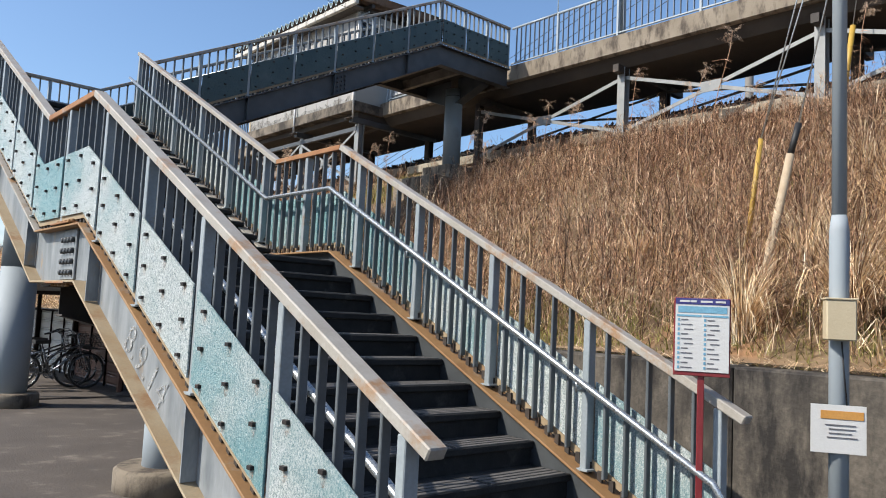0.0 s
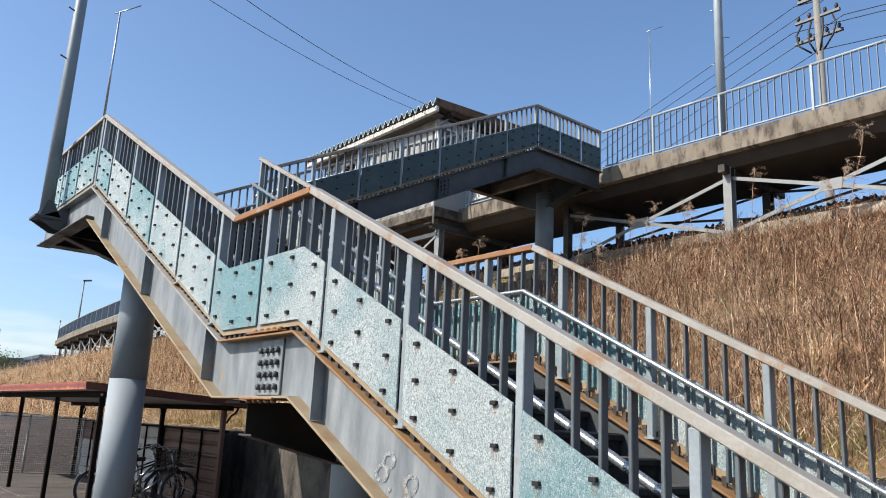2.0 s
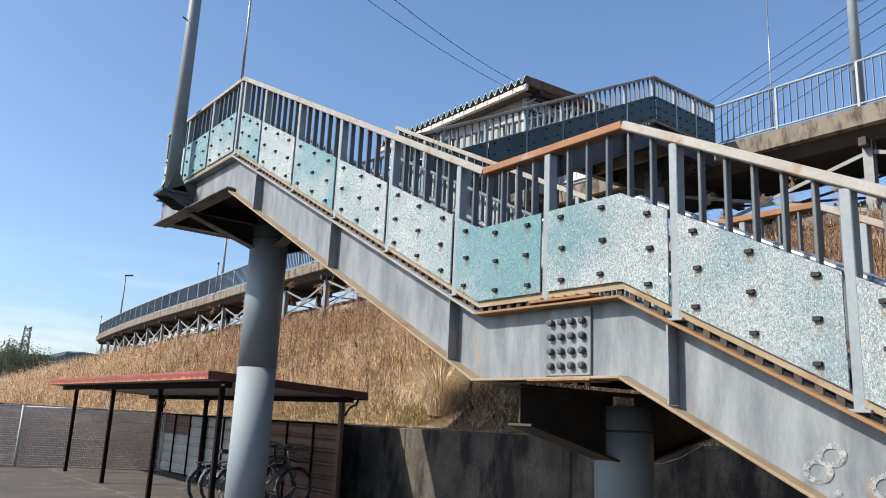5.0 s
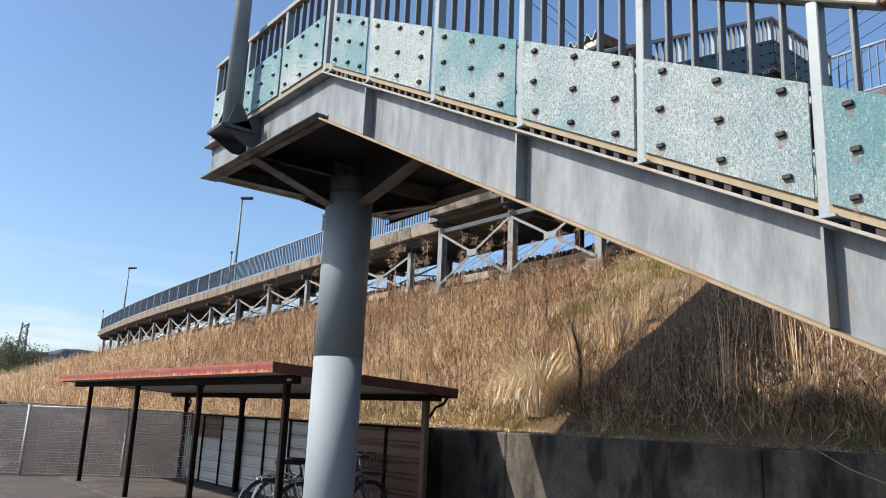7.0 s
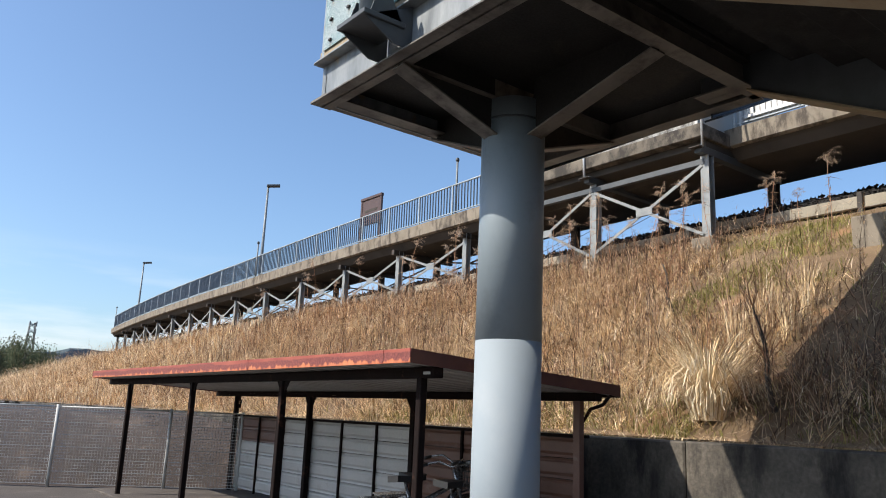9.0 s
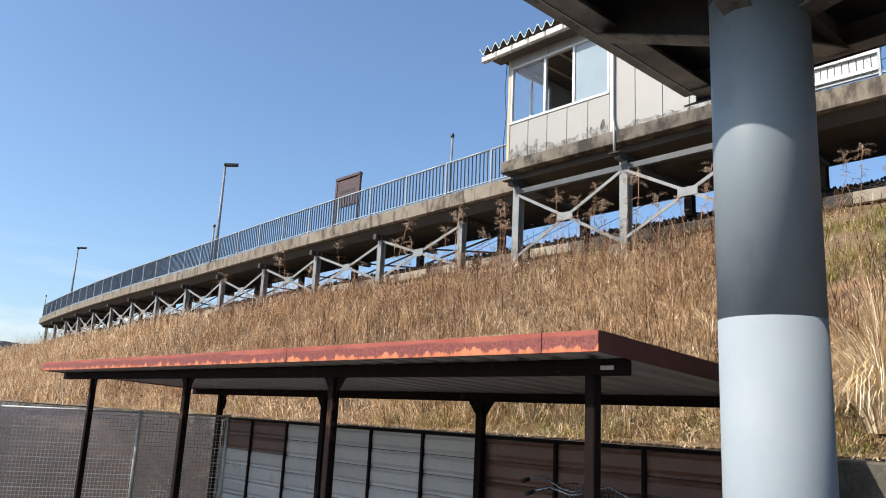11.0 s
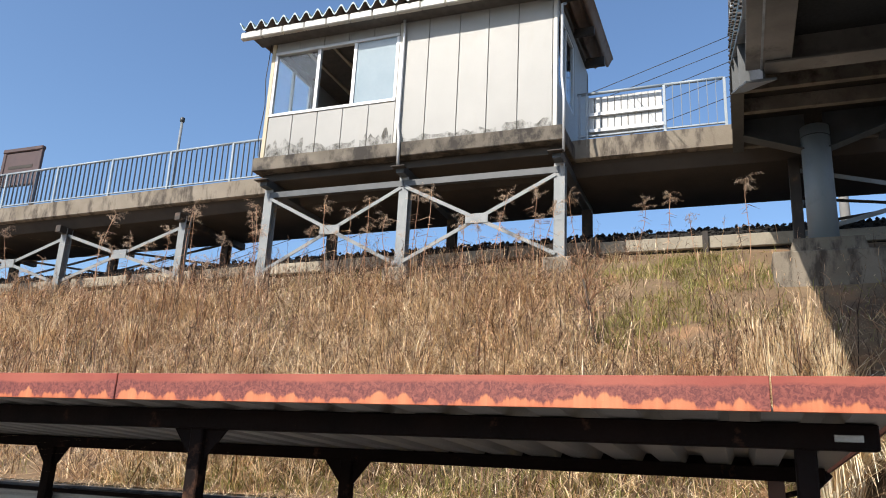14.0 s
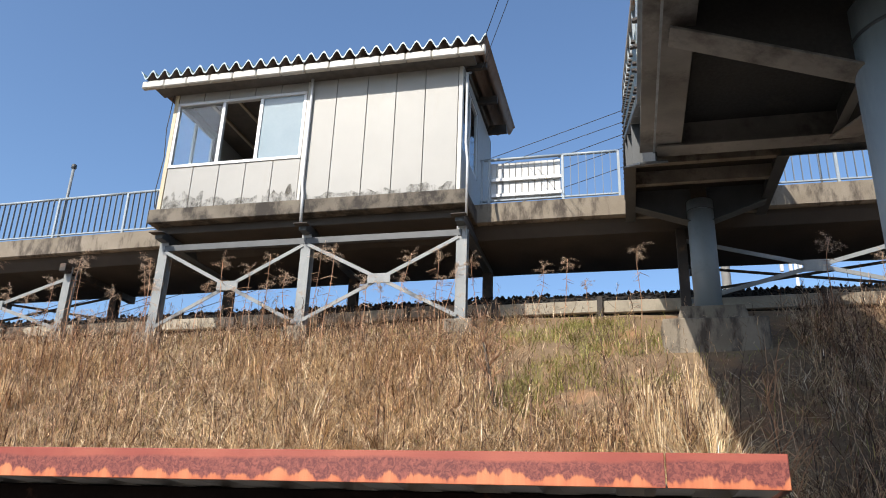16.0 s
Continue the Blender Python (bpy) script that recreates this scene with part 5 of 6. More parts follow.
for y in (12.64, 12.95):
    part("arm", Geo().prism([(1.36, y, 4.08), (1.75, y, 4.28), (1.75, y, 3.95), (1.6, y, 3.95)], (0, 0.012, 0)), M_STEEL_DK, pole)
    part("gusset", Geo().prism([(1.40, y, 4.12), (1.66, y, 4.12), (1.54, y, 4.34), (1.47, y, 4.34)], (0, 0.01, 0)), M_STEEL_DK, pole)


def whip(base, top, tip, label):
    th = thing("whip_pole", base, label, "pole", "thin poles")
    part("rod", Geo().tube([base, top], [0.016, 0.011], 8), M_PIPE, th)
    part("cross_rod", Geo().tube([Vector(top) - Vector(tip) * 0.25, Vector(top) + Vector(tip)], 0.008, 6), M_PIPE, th)


whip((1.70, 11.38, 5.25), (1.70, 11.38, 6.72), (0.2, -0.18, 0.1), "thin white rod on the landing corner post")
whip((12.5, 10.72, 7.33), (12.5, 10.72, 10.4), (0.22, -0.2, 0.12), "thin white rod standing on the platform")

lp = thing("platform_mast", (12.5, 9.05, 7.33), "pale grey steel mast behind the platform railing", "mast")
part("shaft", Geo().tube([(12.5, 9.05, 7.33), (12.5, 9.05, 13.5)], [0.095, 0.075], 18), M_PLATRAIL, lp)
for k in range(7):
    z = 9.0 + 0.6 * k
    part("step_bolt", Geo().tube([(12.5, 9.05, z), (12.5 + (0.16 if k % 2 else -0.1), 9.05 + (-0.14 if k % 2 else 0.12), z)], 0.01, 6), M_PIPE, lp)

np_ = thing("yard_pole", (5.05, 2.0, 0), "slim grey steel pole with a beige box", "pole")
part("lower_tube", Geo().tube([(5.05, 2.0, 0), (5.05, 2.0, 2.26), (5.05, 2.0, 2.36)], [0.058, 0.058, 0.045], 20), M_COLUMN_LT, np_)
part("upper_tube", Geo().tube([(5.05, 2.0, 2.34), (5.05, 2.0, 7.5)], 0.044, 20), M_COLUMN_LT, np_)
SD = Vector((0.56, -0.83, 0))
FD = Vector((-0.83, -0.56, 0))


def card(c, w, h, t, ch=0.004):
    """A plate facing the yard."""
    return Geo().slab(c, SD * (w / 2), FD * (t / 2), (0, 0, h / 2), ch)


pc = Vector((5.05, 2.0, 0))
bx_ = part("box", card(pc + FD * 0.10 - SD * 0.02 + Vector((0, 0, 1.70)), 0.17, 0.25, 0.11, 0.008), M_BEIGE, np_, "beige plastic junction box")
part("lid_lip", card(pc + FD * 0.10 - SD * 0.02 + Vector((0, 0, 1.828)), 0.185, 0.012, 0.125), M_BEIGE, bx_)
part("cable", Geo().tube([pc + FD * 0.065 + Vector((0, 0, 1.57)), pc + FD * 0.075 + SD * 0.01 + Vector((0, 0, 1.4)), pc + FD * 0.067 + SD * 0.03 + Vector((0, 0, 1.18))], 0.005, 6), M_WIRE, np_)
bag = thing("notice_sleeve", pc + FD * 0.075 + Vector((0, 0, 1.04)), "white paper notice in a clear plastic sleeve tied to a pole", "notice")
part("sheet", card(pc + FD * 0.075 - SD * 0.02 + Vector((0, 0, 1.04)), 0.31, 0.29, 0.004), M_PAPER, bag)
part("heading", card(pc + FD * 0.080 + SD * 0.0 + Vector((0, 0, 1.125)), 0.24, 0.05, 0.003), M_ORANGE, bag, "orange printed heading")
for k in range(4):
    part("text_bar", card(pc + FD * 0.080 + SD * (-0.01 + 0.01 * (k % 2)) + Vector((0, 0, 1.065 - 0.025 * k)), 0.17 - 0.02 * (k % 3), 0.007, 0.003), M_INK, bag, "printed line of small text")

sg = thing("timetable_sign", (3.72, 2.2, 0.15), "timetable board with blue print on a dark red post", "sign")
sc = Vector((3.76, 2.2, 0))
part("post", Geo().slab(sc + Vector((0, 0, 0.77)), SD * 0.017, FD * 0.012, (0, 0, 0.63), 0.003), M_REDPOST, sg)
part("backing", card(sc + FD * 0.02 + Vector((0, 0, 1.562)), 0.285, 0.41, 0.012), M_REDPOST, sg, "red board frame")
part("sheet", card(sc + FD * 0.029 + Vector((0, 0, 1.572)), 0.27, 0.385, 0.004, 0.001), M_PAPER, sg, "white timetable sheet")
part("heading", card(sc + FD * 0.032 + Vector((0, 0, 1.748)), 0.27, 0.032, 0.003, 0.001), M_NAVY, sg, "navy heading strip")
for w, dx in ((0.05, -0.09), (0.03, -0.045), (0.06, 0.02), (0.05, 0.09)):
    part("title_bar", card(sc + FD * 0.034 + SD * dx + Vector((0, 0, 1.748)), w, 0.010, 0.002, 0.0), M_PAPER, sg)
part("band", card(sc + FD * 0.032 + Vector((0, 0, 1.705)), 0.245, 0.034, 0.002, 0.0), M_PRINT, sg, "pale blue band")
for col in (-0.066, 0.066):
    part("column_head", card(sc + FD * 0.032 + SD * col + Vector((0, 0, 1.672)), 0.125, 0.010, 0.002, 0.0), M_PRINT, sg)
    for k in range(11):
        z = 1.650 - 0.025 * k
        part("text_bar", card(sc + FD * 0.032 + SD * (col - 0.052) + Vector((0, 0, z)), 0.011, 0.014, 0.002, 0.0), M_PRINT, sg)
        part("text_bar", card(sc + FD * 0.032 + SD * (col - 0.022 + 0.01 * ((k * 7) % 3)) + Vector((0, 0, z)), 0.035 + 0.011 * ((k * 5) % 3), 0.006, 0.002, 0.0), M_INK, sg)

# sprayed marks on the lower girder
font_curve = bpy.data.curves.new("marks", "FONT")
font_curve.body = "8.9.14"
font_curve.size, font_curve.offset, font_curve.extrude, font_curve.shear = 0.275, -0.001, 0.0008, 0.25
font_curve.space_character = 1.1
tmp = bpy.data.objects.new("marks", font_curve)
scene.collection.objects.link(tmp)
dg = bpy.context.evaluated_depsgraph_get()
me = bpy.data.meshes.new_from_object(tmp.evaluated_get(dg))
bpy.data.objects.remove(tmp)
me.materials.clear()
me.materials.append(M_PALEPAINT)
chalk = M_PALEPAINT.node_tree
chalk.links.new(ramp(chalk, tex(chalk, "noise", 38, 5, (1, 1, 1), 0.7), [(0.40, (0.1,)), (0.60, (0.85,))]), chalk.nodes["Principled BSDF"].inputs["Alpha"])
mk = part("painted_mark", me, None, stair, "pale sprayed figures")
tilt = math.degrees(math.atan(0.506))
mk.matrix_basis = Matrix.Translation((1.755, 5.02, 1.33)) @ Matrix.Rotation(radians(tilt), 4, "X") @ Matrix(((0, 0, -1, 0), (-1, 0, 0, 0), (0, 1, 0, 0), (0, 0, 0, 1)))

# stakes on the slope with guy wires
def stake(base, top, r, mat, label):
    th = thing("stake", base, label, "stake", "stakes")
    b, t = Vector(base), Vector(top)
    part("shaft", Geo().tube([b - (t - b) * 0.2, t], [r, r * 0.9], 14), mat, th)
    return th


s1 = stake((6.9, 3.38, 2.0), (7.10, 3.22, 3.28), 0.042, M_STAKE_W, "bleached leaning post with a black top on the slope")
part("sleeve", Geo().tube([(7.10, 3.22, 3.28), (7.16, 3.17, 3.58)], 0.03, 12), M_BLACK, s1, "black rubber sleeve")
stake((7.97, 4.05, 2.7), (8.06, 3.97, 3.72), 0.03, M_STAKE_Y, "yellow plastic guy wire guard on the slope")
stake((12.0, 4.60, 5.2), (12.1, 4.5, 6.35), 0.045, M_STAKE_Y, "yellow plastic guy wire guard near the platform")
for i, (p, q) in enumerate((((7.16, 3.17, 3.58), (8.2, 2.6, 8.5)), ((8.06, 3.97, 3.72), (8.9, 3.2, 8.5)), ((8.06, 3.97, 3.72), (9.3, 3.2, 8.5)), ((12.1, 4.5, 6.35), (12.6, 4.2, 10.5)))):
    whole("guy_wire", Geo().tube([p, q], 0.008, 6), M_PIPE, "thin galvanised guy wire above the slope", "wire", group="guy wires")

# ---- platform furniture ----
def lamp(x, y, z1):
    z0 = 7.33 + fall(y)
    th = thing("street_lamp", (x, y, z0), "slim dark platform lamp with a flat head", "street lamp", "platform lamps")
    part("pole", Geo().tube([(x, y, z0), (x, y, z0 + 1.6), (x, y, z1)], [0.08, 0.065, 0.045], 12), M_STEEL, th)
    part("head", Geo().slab((x + 0.2, y - 0.12, z1 - 0.02), (0.26, -0.14, 0.03), (0.06, 0.12, 0), (0, 0, 0.05), 0.02), M_STEEL_DK, th)


lamp(13.1, 40.1, 11.45)
lamp(14.8, 63.4, 11.2)
for x, y, z in ((12.32, 25.35, 8.8), (12.45, 39.1, 8.42), (14.95, 69.3, 8.45)):
    z0 = 7.33 + fall(y)
    th = thing("bollard_post", (x, y, z0), "thin steel post with a rounded cap at the railing", "post", "thin poles")
    part("rod", Geo().tube([(x, y, z0), (x, y, z)], 0.032, 10), M_STEEL, th)
    part("cap", Geo().tube([(x, y, z), (x, y, z + 0.03), (x, y, z + 0.1), (x, y, z + 0.13)], [0.03, 0.055, 0.055, 0.02], 10), M_STEEL_DK, th)
nb = thing("name_board", (12.62, 30.4, 7.1), "brown framed station name board behind the railing", "sign board")
for y in (29.8, 31.0):
    part("post", Geo().box(12.58, 12.66, y - 0.05, y + 0.05, 7.05, 8.78, 0.01), M_BROWNBOARD, nb)
part("panel", Geo().box(12.60, 12.64, 29.85, 30.95, 7.9, 8.74, 0.006), M_BROWNBOARD, nb)
part("frame_bar", Geo().box(12.56, 12.68, 29.74, 31.06, 8.74, 8.85, 0.02), M_BROWNBOARD, nb)
part("frame_bar", Geo().box(12.57, 12.67, 29.85, 30.95, 7.84, 7.90, 0.01), M_BROWNBOARD, nb)
part("text_bar", Geo().box(12.593, 12.60, 30.0, 30.8, 8.3, 8.38), M_CONC_DK, nb, "faint lettering")
# white slatted screen behind the railing
ws = thing("slatted_screen", (12.42, 15.7, 7.4), "white ribbed plastic screen leaning on the railing", "screen")
for k in range(11):
    part("slat", Geo().box(12.40, 12.42, 15.05 + k * 0.117, 15.155 + k * 0.117, 7.45, 8.22, 0.006), M_PAPER, ws)
part("backing", Geo().box(12.425, 12.435, 15.05, 16.33, 7.45, 8.22, 0.002), M_GUTTER, ws)
for z in (7.55, 7.86):
    part("rail", Geo().box(12.345, 12.385, 14.98, 16.36, z - 0.035, z + 0.035, 0.008), M_ALU, ws)
re_ = thing("platform_railing", (12.29, 15.9, 7.33), "pale blue steel platform railing end frame", "railing", "platform railings")
for y in (15.0, 16.33, 16.46):
    part("post", Geo().box(12.264, 12.316, y - 0.024, y + 0.024, 7.33, 8.24, 0.004), M_PLATRAIL, re_)
part("top_rail", Geo().tube([(12.29, 15.0, 8.24), (12.29, 16.5, 8.24)], 0.028, 10), M_PLATRAIL, re_)
part("bottom_rail", Geo().box(12.27, 12.31, 15.0, 16.5, 7.40, 7.43, 0.004), M_PLATRAIL, re_)

# ---- line poles and cables ----
up = thing("utility_pole", (22, 11.1, 2), "concrete utility pole with cross arms beyond the track", "utility pole")
part("shaft", Geo().tube([(22, 11.1, 0.5), (22, 11.1, 17.2)], [0.16, 0.095], 16), M_CONCPOLE, up)
for z, w in ((14.0, 0.75), (14.7, 0.7), (15.4, 0.6), (16.2, 0.5)):
    arm = part("cross_arm", Geo().box(22 - 0.05, 22 + 0.05, 11.1 - w, 11.1 + w, z, z + 0.1, 0.01), M_STEEL_DK, up)
    for k in (-0.85, -0.35, 0.35, 0.85):
        part("insulator", Geo().tube([(22, 11.1 + k * w, z + 0.1), (22, 11.1 + k * w, z + 0.2), (22, 11.1 + k * w, z + 0.28)], [0.03, 0.06, 0.04], 8), M_WIRE, arm)
for q in (-0.5, -0.2, 0.15, 0.45):
    pts = [(21.9, 11.1 + q, 14.6), (21.75, 11.1 + q * 1.3, 14.2), (21.7, 11.1 + q * 1.1, 13.8), (21.85, 11.1 + q * 0.4, 13.5)]
    part("jumper_wire", Geo().tube(pts, 0.03, 6), M_WIRE, up, "black drooping jumper wire")


def cable(p, q, sag, r, label):
    p, q = Vector(p), Vector(q)
    pts = [p.lerp(q, k / 14) - Vector((0, 0, sag * 4 * (k / 14) * (1 - k / 14))) for k in range(15)]
    whole("overhead_cable", Geo().tube(pts, r, 5), M_WIRE, label, "cable", group="overhead cables")


for dy, z in ((-0.8, 14.5), (0.8, 14.5), (-0.7, 15.4), (0.7, 15.4), (0.0, 13.6)):
    cable((22, 11.1 + dy, z), (26, -60, z - 3), 1.0, 0.014, "black overhead line running along the railway")
    cable((22, 11.1 + dy, z), (25, 60, z - 11), 0.8, 0.012, "black overhead line running along the railway")
cable((1.5, 12.8, 9.3), (11.0, 16.3, 9.75), 0.35, 0.007, "thin black cable from the landing pole to the waiting room")
cable((1.5, 12.8, 8.7), (11.2, 16.3, 9.5), 0.30, 0.006, "thin black cable from the landing pole to the waiting room")


# ---- bicycles in the shelter ----
def bicycle(label, frame_mat, group="parked bicycles"):
    """Along x, front wheel towards +x, standing at the origin."""
    th = thing("bicycle", (0, 0, 0), label, "bicycle", group)
    R = 0.32
    for x, nm in ((0.0, "rear_wheel"), (1.08, "front_wheel")):
        w = part(nm, Geo().ring((x, 0, R), (1, 0, 0), (0, 0, 1), R - 0.02, 0.019, 40, 8), M_BLACK, th, "black tyre")
        part("rim", Geo().ring((x, 0, R), (1, 0, 0), (0, 0, 1), R - 0.045, 0.009, 40, 6), M_CHROME, w, "silver rim")
        g = Geo().tube([(x, -0.04, R), (x, 0.04, R)], 0.022, 10)
        for k in range(18):
            a = 2 * math.pi * k / 18
            g.beam((x, 0.02 * (-1) ** k, R), (x + (R - 0.05) * math.cos(a), 0, R + (R - 0.05) * math.sin(a)), 0.003, 0.003)
        part("spokes", g, M_CHROME, w)
        g = Geo()
        arc = [(x + (R + 0.028) * math.cos(a), R + (R + 0.028) * math.sin(a)) for a in [radians(d) for d in range(20 if x else -10, 200, 12)]]
        g.add([(p[0], s, p[1]) for p in arc for s in (-0.025, 0.025)], [(2 * k, 2 * k + 1, 2 * k + 3, 2 * k + 2) for k in range(len(arc) - 1)], True)
        part("mudguard", g, M_CHROME, th)
    g = Geo()
    bb = (0.44, 0, 0.29)
    g.tube([bb, (0.30, 0, 0.74)], 0.016, 10).tube([bb, (0.62, 0, 0.42), (0.90, 0, 0.70)], 0.02, 10)
    g.tube([(0.36, 0, 0.56), (0.92, 0, 0.78)], 0.015, 10)
    for s in (-0.06, 0.06):
        g.tube([(0, s, R), bb], 0.010, 8).tube([(0, s, R), (0.32, s * 0.3, 0.66)], 0.009, 8)
    part("frame", g, frame_mat, th)
    g = Geo()
    g.tube([(0.955, 0, 0.62), (0.87, 0, 0.93)], 0.017, 10)
    for s in (-0.055, 0.055):
        g.tube([(1.08, s, R), (0.99, s, 0.56), (0.955, 0, 0.64)], 0.011, 8)
    part("fork", g, frame_mat, th)
    part("handlebar", Geo().tube([(0.72, -0.29, 0.98), (0.83, -0.22, 1.01), (0.87, -0.05, 0.95), (0.87, 0.05, 0.95), (0.83, 0.22, 1.01), (0.72, 0.29, 0.98)], 0.012, 8), M_CHROME, th)
    for s in (-1, 1):
        part("grip", Geo().tube([(0.72, s * 0.29, 0.98), (0.64, s * 0.30, 0.96)], 0.017, 8), M_BLACK, th)
    part("saddle", Geo().prism([(0.14, -0.10, 0.80), (0.14, 0.10, 0.80), (0.30, 0.07, 0.80), (0.42, 0.02, 0.80), (0.42, -0.02, 0.80), (0.30, -0.07, 0.80)], (0, 0, 0.06)), M_BLACK, th, "black saddle")
    part("seat_post", Geo().tube([(0.30, 0, 0.72), (0.28, 0, 0.81)], 0.013, 8), M_CHROME, th)
    ck = part("crank", Geo().ring(bb, (1, 0, 0), (0, 0, 1), 0.085, 0.008, 24, 6), M_CHROME, th)
    part("crank_arm", Geo().tube([(0.44, 0.06, 0.29), (0.55, 0.08, 0.17), (0.55, 0.15, 0.17)], 0.011, 8), M_CHROME, ck)
    part("chain_guard", Geo().beam((0.0, 0.045, 0.34), (0.48, 0.045, 0.31), 0.008, 0.09, chamfer=0.003), M_CHROME, th)
    g = Geo()
    for z in (0.72, 0.78, 0.84, 0.90, 0.96):
        e = 0.12 + (z - 0.72) * 0.18
        for a, b in (((-e, -e), (e, -e)), ((e, -e), (e, e)), ((e, e), (-e, e)), ((-e, e), (-e, -e))):
            g.beam((1.1 + a[0], a[1], z), (1.1 + b[0], b[1], z), 0.005, 0.005)
    for k in range(6):
        for s in (-1, 1):
            u = -1 + 0.4 * k
            g.beam((1.1 + u * 0.12, s * 0.12, 0.72), (1.1 + u * 0.163, s * 0.163, 0.96), 0.004, 0.004)
            g.beam((1.1 + s * 0.12, u * 0.12, 0.72), (1.1 + s * 0.163, u * 0.163, 0.96), 0.004, 0.004)
    g.box(0.98, 1.22, -0.12, 0.12, 0.715, 0.72)
    part("basket", g, M_BLACK, th, "dark wire basket")
    g = Geo().box(-0.2, 0.2, -0.06, 0.06, 0.66, 0.675, 0.003)
    g.tube([(0, -0.07, R), (-0.1, -0.07, 0.66)], 0.006, 6).tube([(0, 0.07, R), (-0.1, 0.07, 0.66)], 0.006, 6)
    part("carrier", g, M_CHROME, th)
    part("stand", Geo().tube([(0, -0.07, R), (-0.05, -0.12, 0.02)], 0.009, 6), M_CHROME, th)
    return th


b1 = bicycle("silver city bicycle with a wire basket in the shelter", M_CHROME)
b1.matrix_basis = pose(3.45, 14.5, 0.03, 4, 0, 5)
copy_thing(b1, pose(3.3, 14.95, 0.03, -6, 0, -5))
b2 = bicycle("dark framed city bicycle parked in the shelter", M_BLACK)
b2.matrix_basis = pose(3.6, 15.35, 0.03, 8, 0, 4)
whole("shelter_floor", Geo().box(2.75, 5.6, 13.4, 23.0, -0.05, 0.03, 0.01), M_ASPHALT, "grey brown worn floor of the bicycle shelter", "floor", "structure")

# ---- distance: wooded hill, mast, far ridge ----
g = Geo()
vs, fs = [], []
for i in range(60):
    x = -400 + i * 16
    h = 10 + 12 * noise.noise((i * 0.13, 0.3, 0)) + 5 * noise.noise((i * 0.5, 1.3, 0))
    vs += [(x, 900, -1), (x, 900, 42 + h), (x, 960, -1)]
for i in range(59):
    fs += [(i * 3, (i + 1) * 3, (i + 1) * 3 + 1, i * 3 + 1), (i * 3 + 1, (i + 1) * 3 + 1, (i + 1) * 3 + 2, i * 3 + 2)]
g.add(vs, fs, True)
# distance haze is mixed into the ridge's blue green colour
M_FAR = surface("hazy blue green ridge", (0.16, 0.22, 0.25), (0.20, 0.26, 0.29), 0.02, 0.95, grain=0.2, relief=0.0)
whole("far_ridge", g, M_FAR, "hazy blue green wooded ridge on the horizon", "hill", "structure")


def leaf_cloud(n, c, rad, size, seed):
    """n small leaf faces gathered in clumps about c."""
    r = np.random.default_rng(seed)
    clumps = r.normal(0, 1, (max(6, n // 60), 3))
    clumps /= np.linalg.norm(clumps, axis=1)[:, None]
    clumps *= r.uniform(0.35, 1.0, (len(clumps), 1))
    p = clumps[r.integers(0, len(clumps), n)] + r.normal(0, 0.16, (n, 3))
    p = p * np.array(rad) + np.array(c)
    a = r.normal(0, 1, (n, 3))
    b = r.normal(0, 1, (n, 3))
    a *= size / np.linalg.norm(a, axis=1)[:, None]
    b *= 0.6 * size / np.linalg.norm(b, axis=1)[:, None]
    v = np.stack([p - a, p + b, p + a, p - b], 1).reshape(-1, 3)
    f = np.arange(4 * n).reshape(-1, 4)
    return v.tolist(), f.tolist()


r = random.Random(4)
for k in range(24):
    d = 172 + r.uniform(0, 40)
    ang = 0.115 + 0.0058 * k + r.uniform(-0.006, 0.006)
    x, y = -1 + d * math.tan(ang), 9 + d
    h = r.uniform(12.0, 15.5) * (1.0 if k < 14 else 0.75)
    th = thing("tree", (x, y, 0), "dark evergreen tree in the distant wood", "tree", "distant trees")
    g = Geo().tube([(x, y, -0.5), (x + 0.1, y, h * 0.35), (x, y, h * 0.75)], [0.3, 0.22, 0.08], 8)
    for q in range(4):
        a = q * 1.6
        g.tube([(x, y, h * (0.3 + 0.1 * q)), (x + 1.6 * math.cos(a), y + 1.6 * math.sin(a), h * (0.45 + 0.1 * q))], [0.1, 0.04], 6)
    part("trunk", g, M_BARK, th)
    v, f = leaf_cloud(3400, (x, y, h * 0.56), (3.8, 3.8, h * 0.42), 0.24, 10 + k)
    part("crown", Geo().add(v, f), M_LEAF, th)
tw = thing("lattice_mast", (33.5, 209, 0), "grey steel lattice telephone mast", "mast")
H = 19.0
for sx, sy in ((-1, -1), (1, -1), (1, 1), (-1, 1)):
    part("leg", Geo().tube([(33.5 + sx * 1.3, 209 + sy * 1.3, 0), (33.5 + sx * 0.55, 209 + sy * 0.55, H)], 0.10, 6), M_STEEL_DK, tw)
g = Geo()
for k in range(14):
    z0, z1 = H * k / 14, H * (k + 1) / 14
    e0, e1 = 1.3 - 0.75 * k / 14, 1.3 - 0.75 * (k + 1) / 14
    for (ax, ay), (bx2, by2) in (((-1, -1), (1, -1)), ((1, -1), (1, 1)), ((1, 1), (-1, 1)), ((-1, 1), (-1, -1))):
        g.beam((33.5 + ax * e0, 209 + ay * e0, z0), (33.5 + bx2 * e1, 209 + by2 * e1, z1), 0.07, 0.07)
        g.beam((33.5 + bx2 * e0, 209 + by2 * e0, z0), (33.5 + ax * e1, 209 + ay * e1, z1), 0.07, 0.07)
part("bracing", g, M_STEEL_DK, tw)
for z in (14.6, 16.6, 18.4):
    part("antenna", Geo().box(32.7, 34.3, 208.2, 208.35, z, z + 0.15), M_STEEL, tw)
    for q in (-0.7, 0.7):
        part("antenna", Geo().box(33.4 + q, 33.6 + q, 208.0, 208.2, z - 0.4, z + 0.8), M_STEEL, tw)
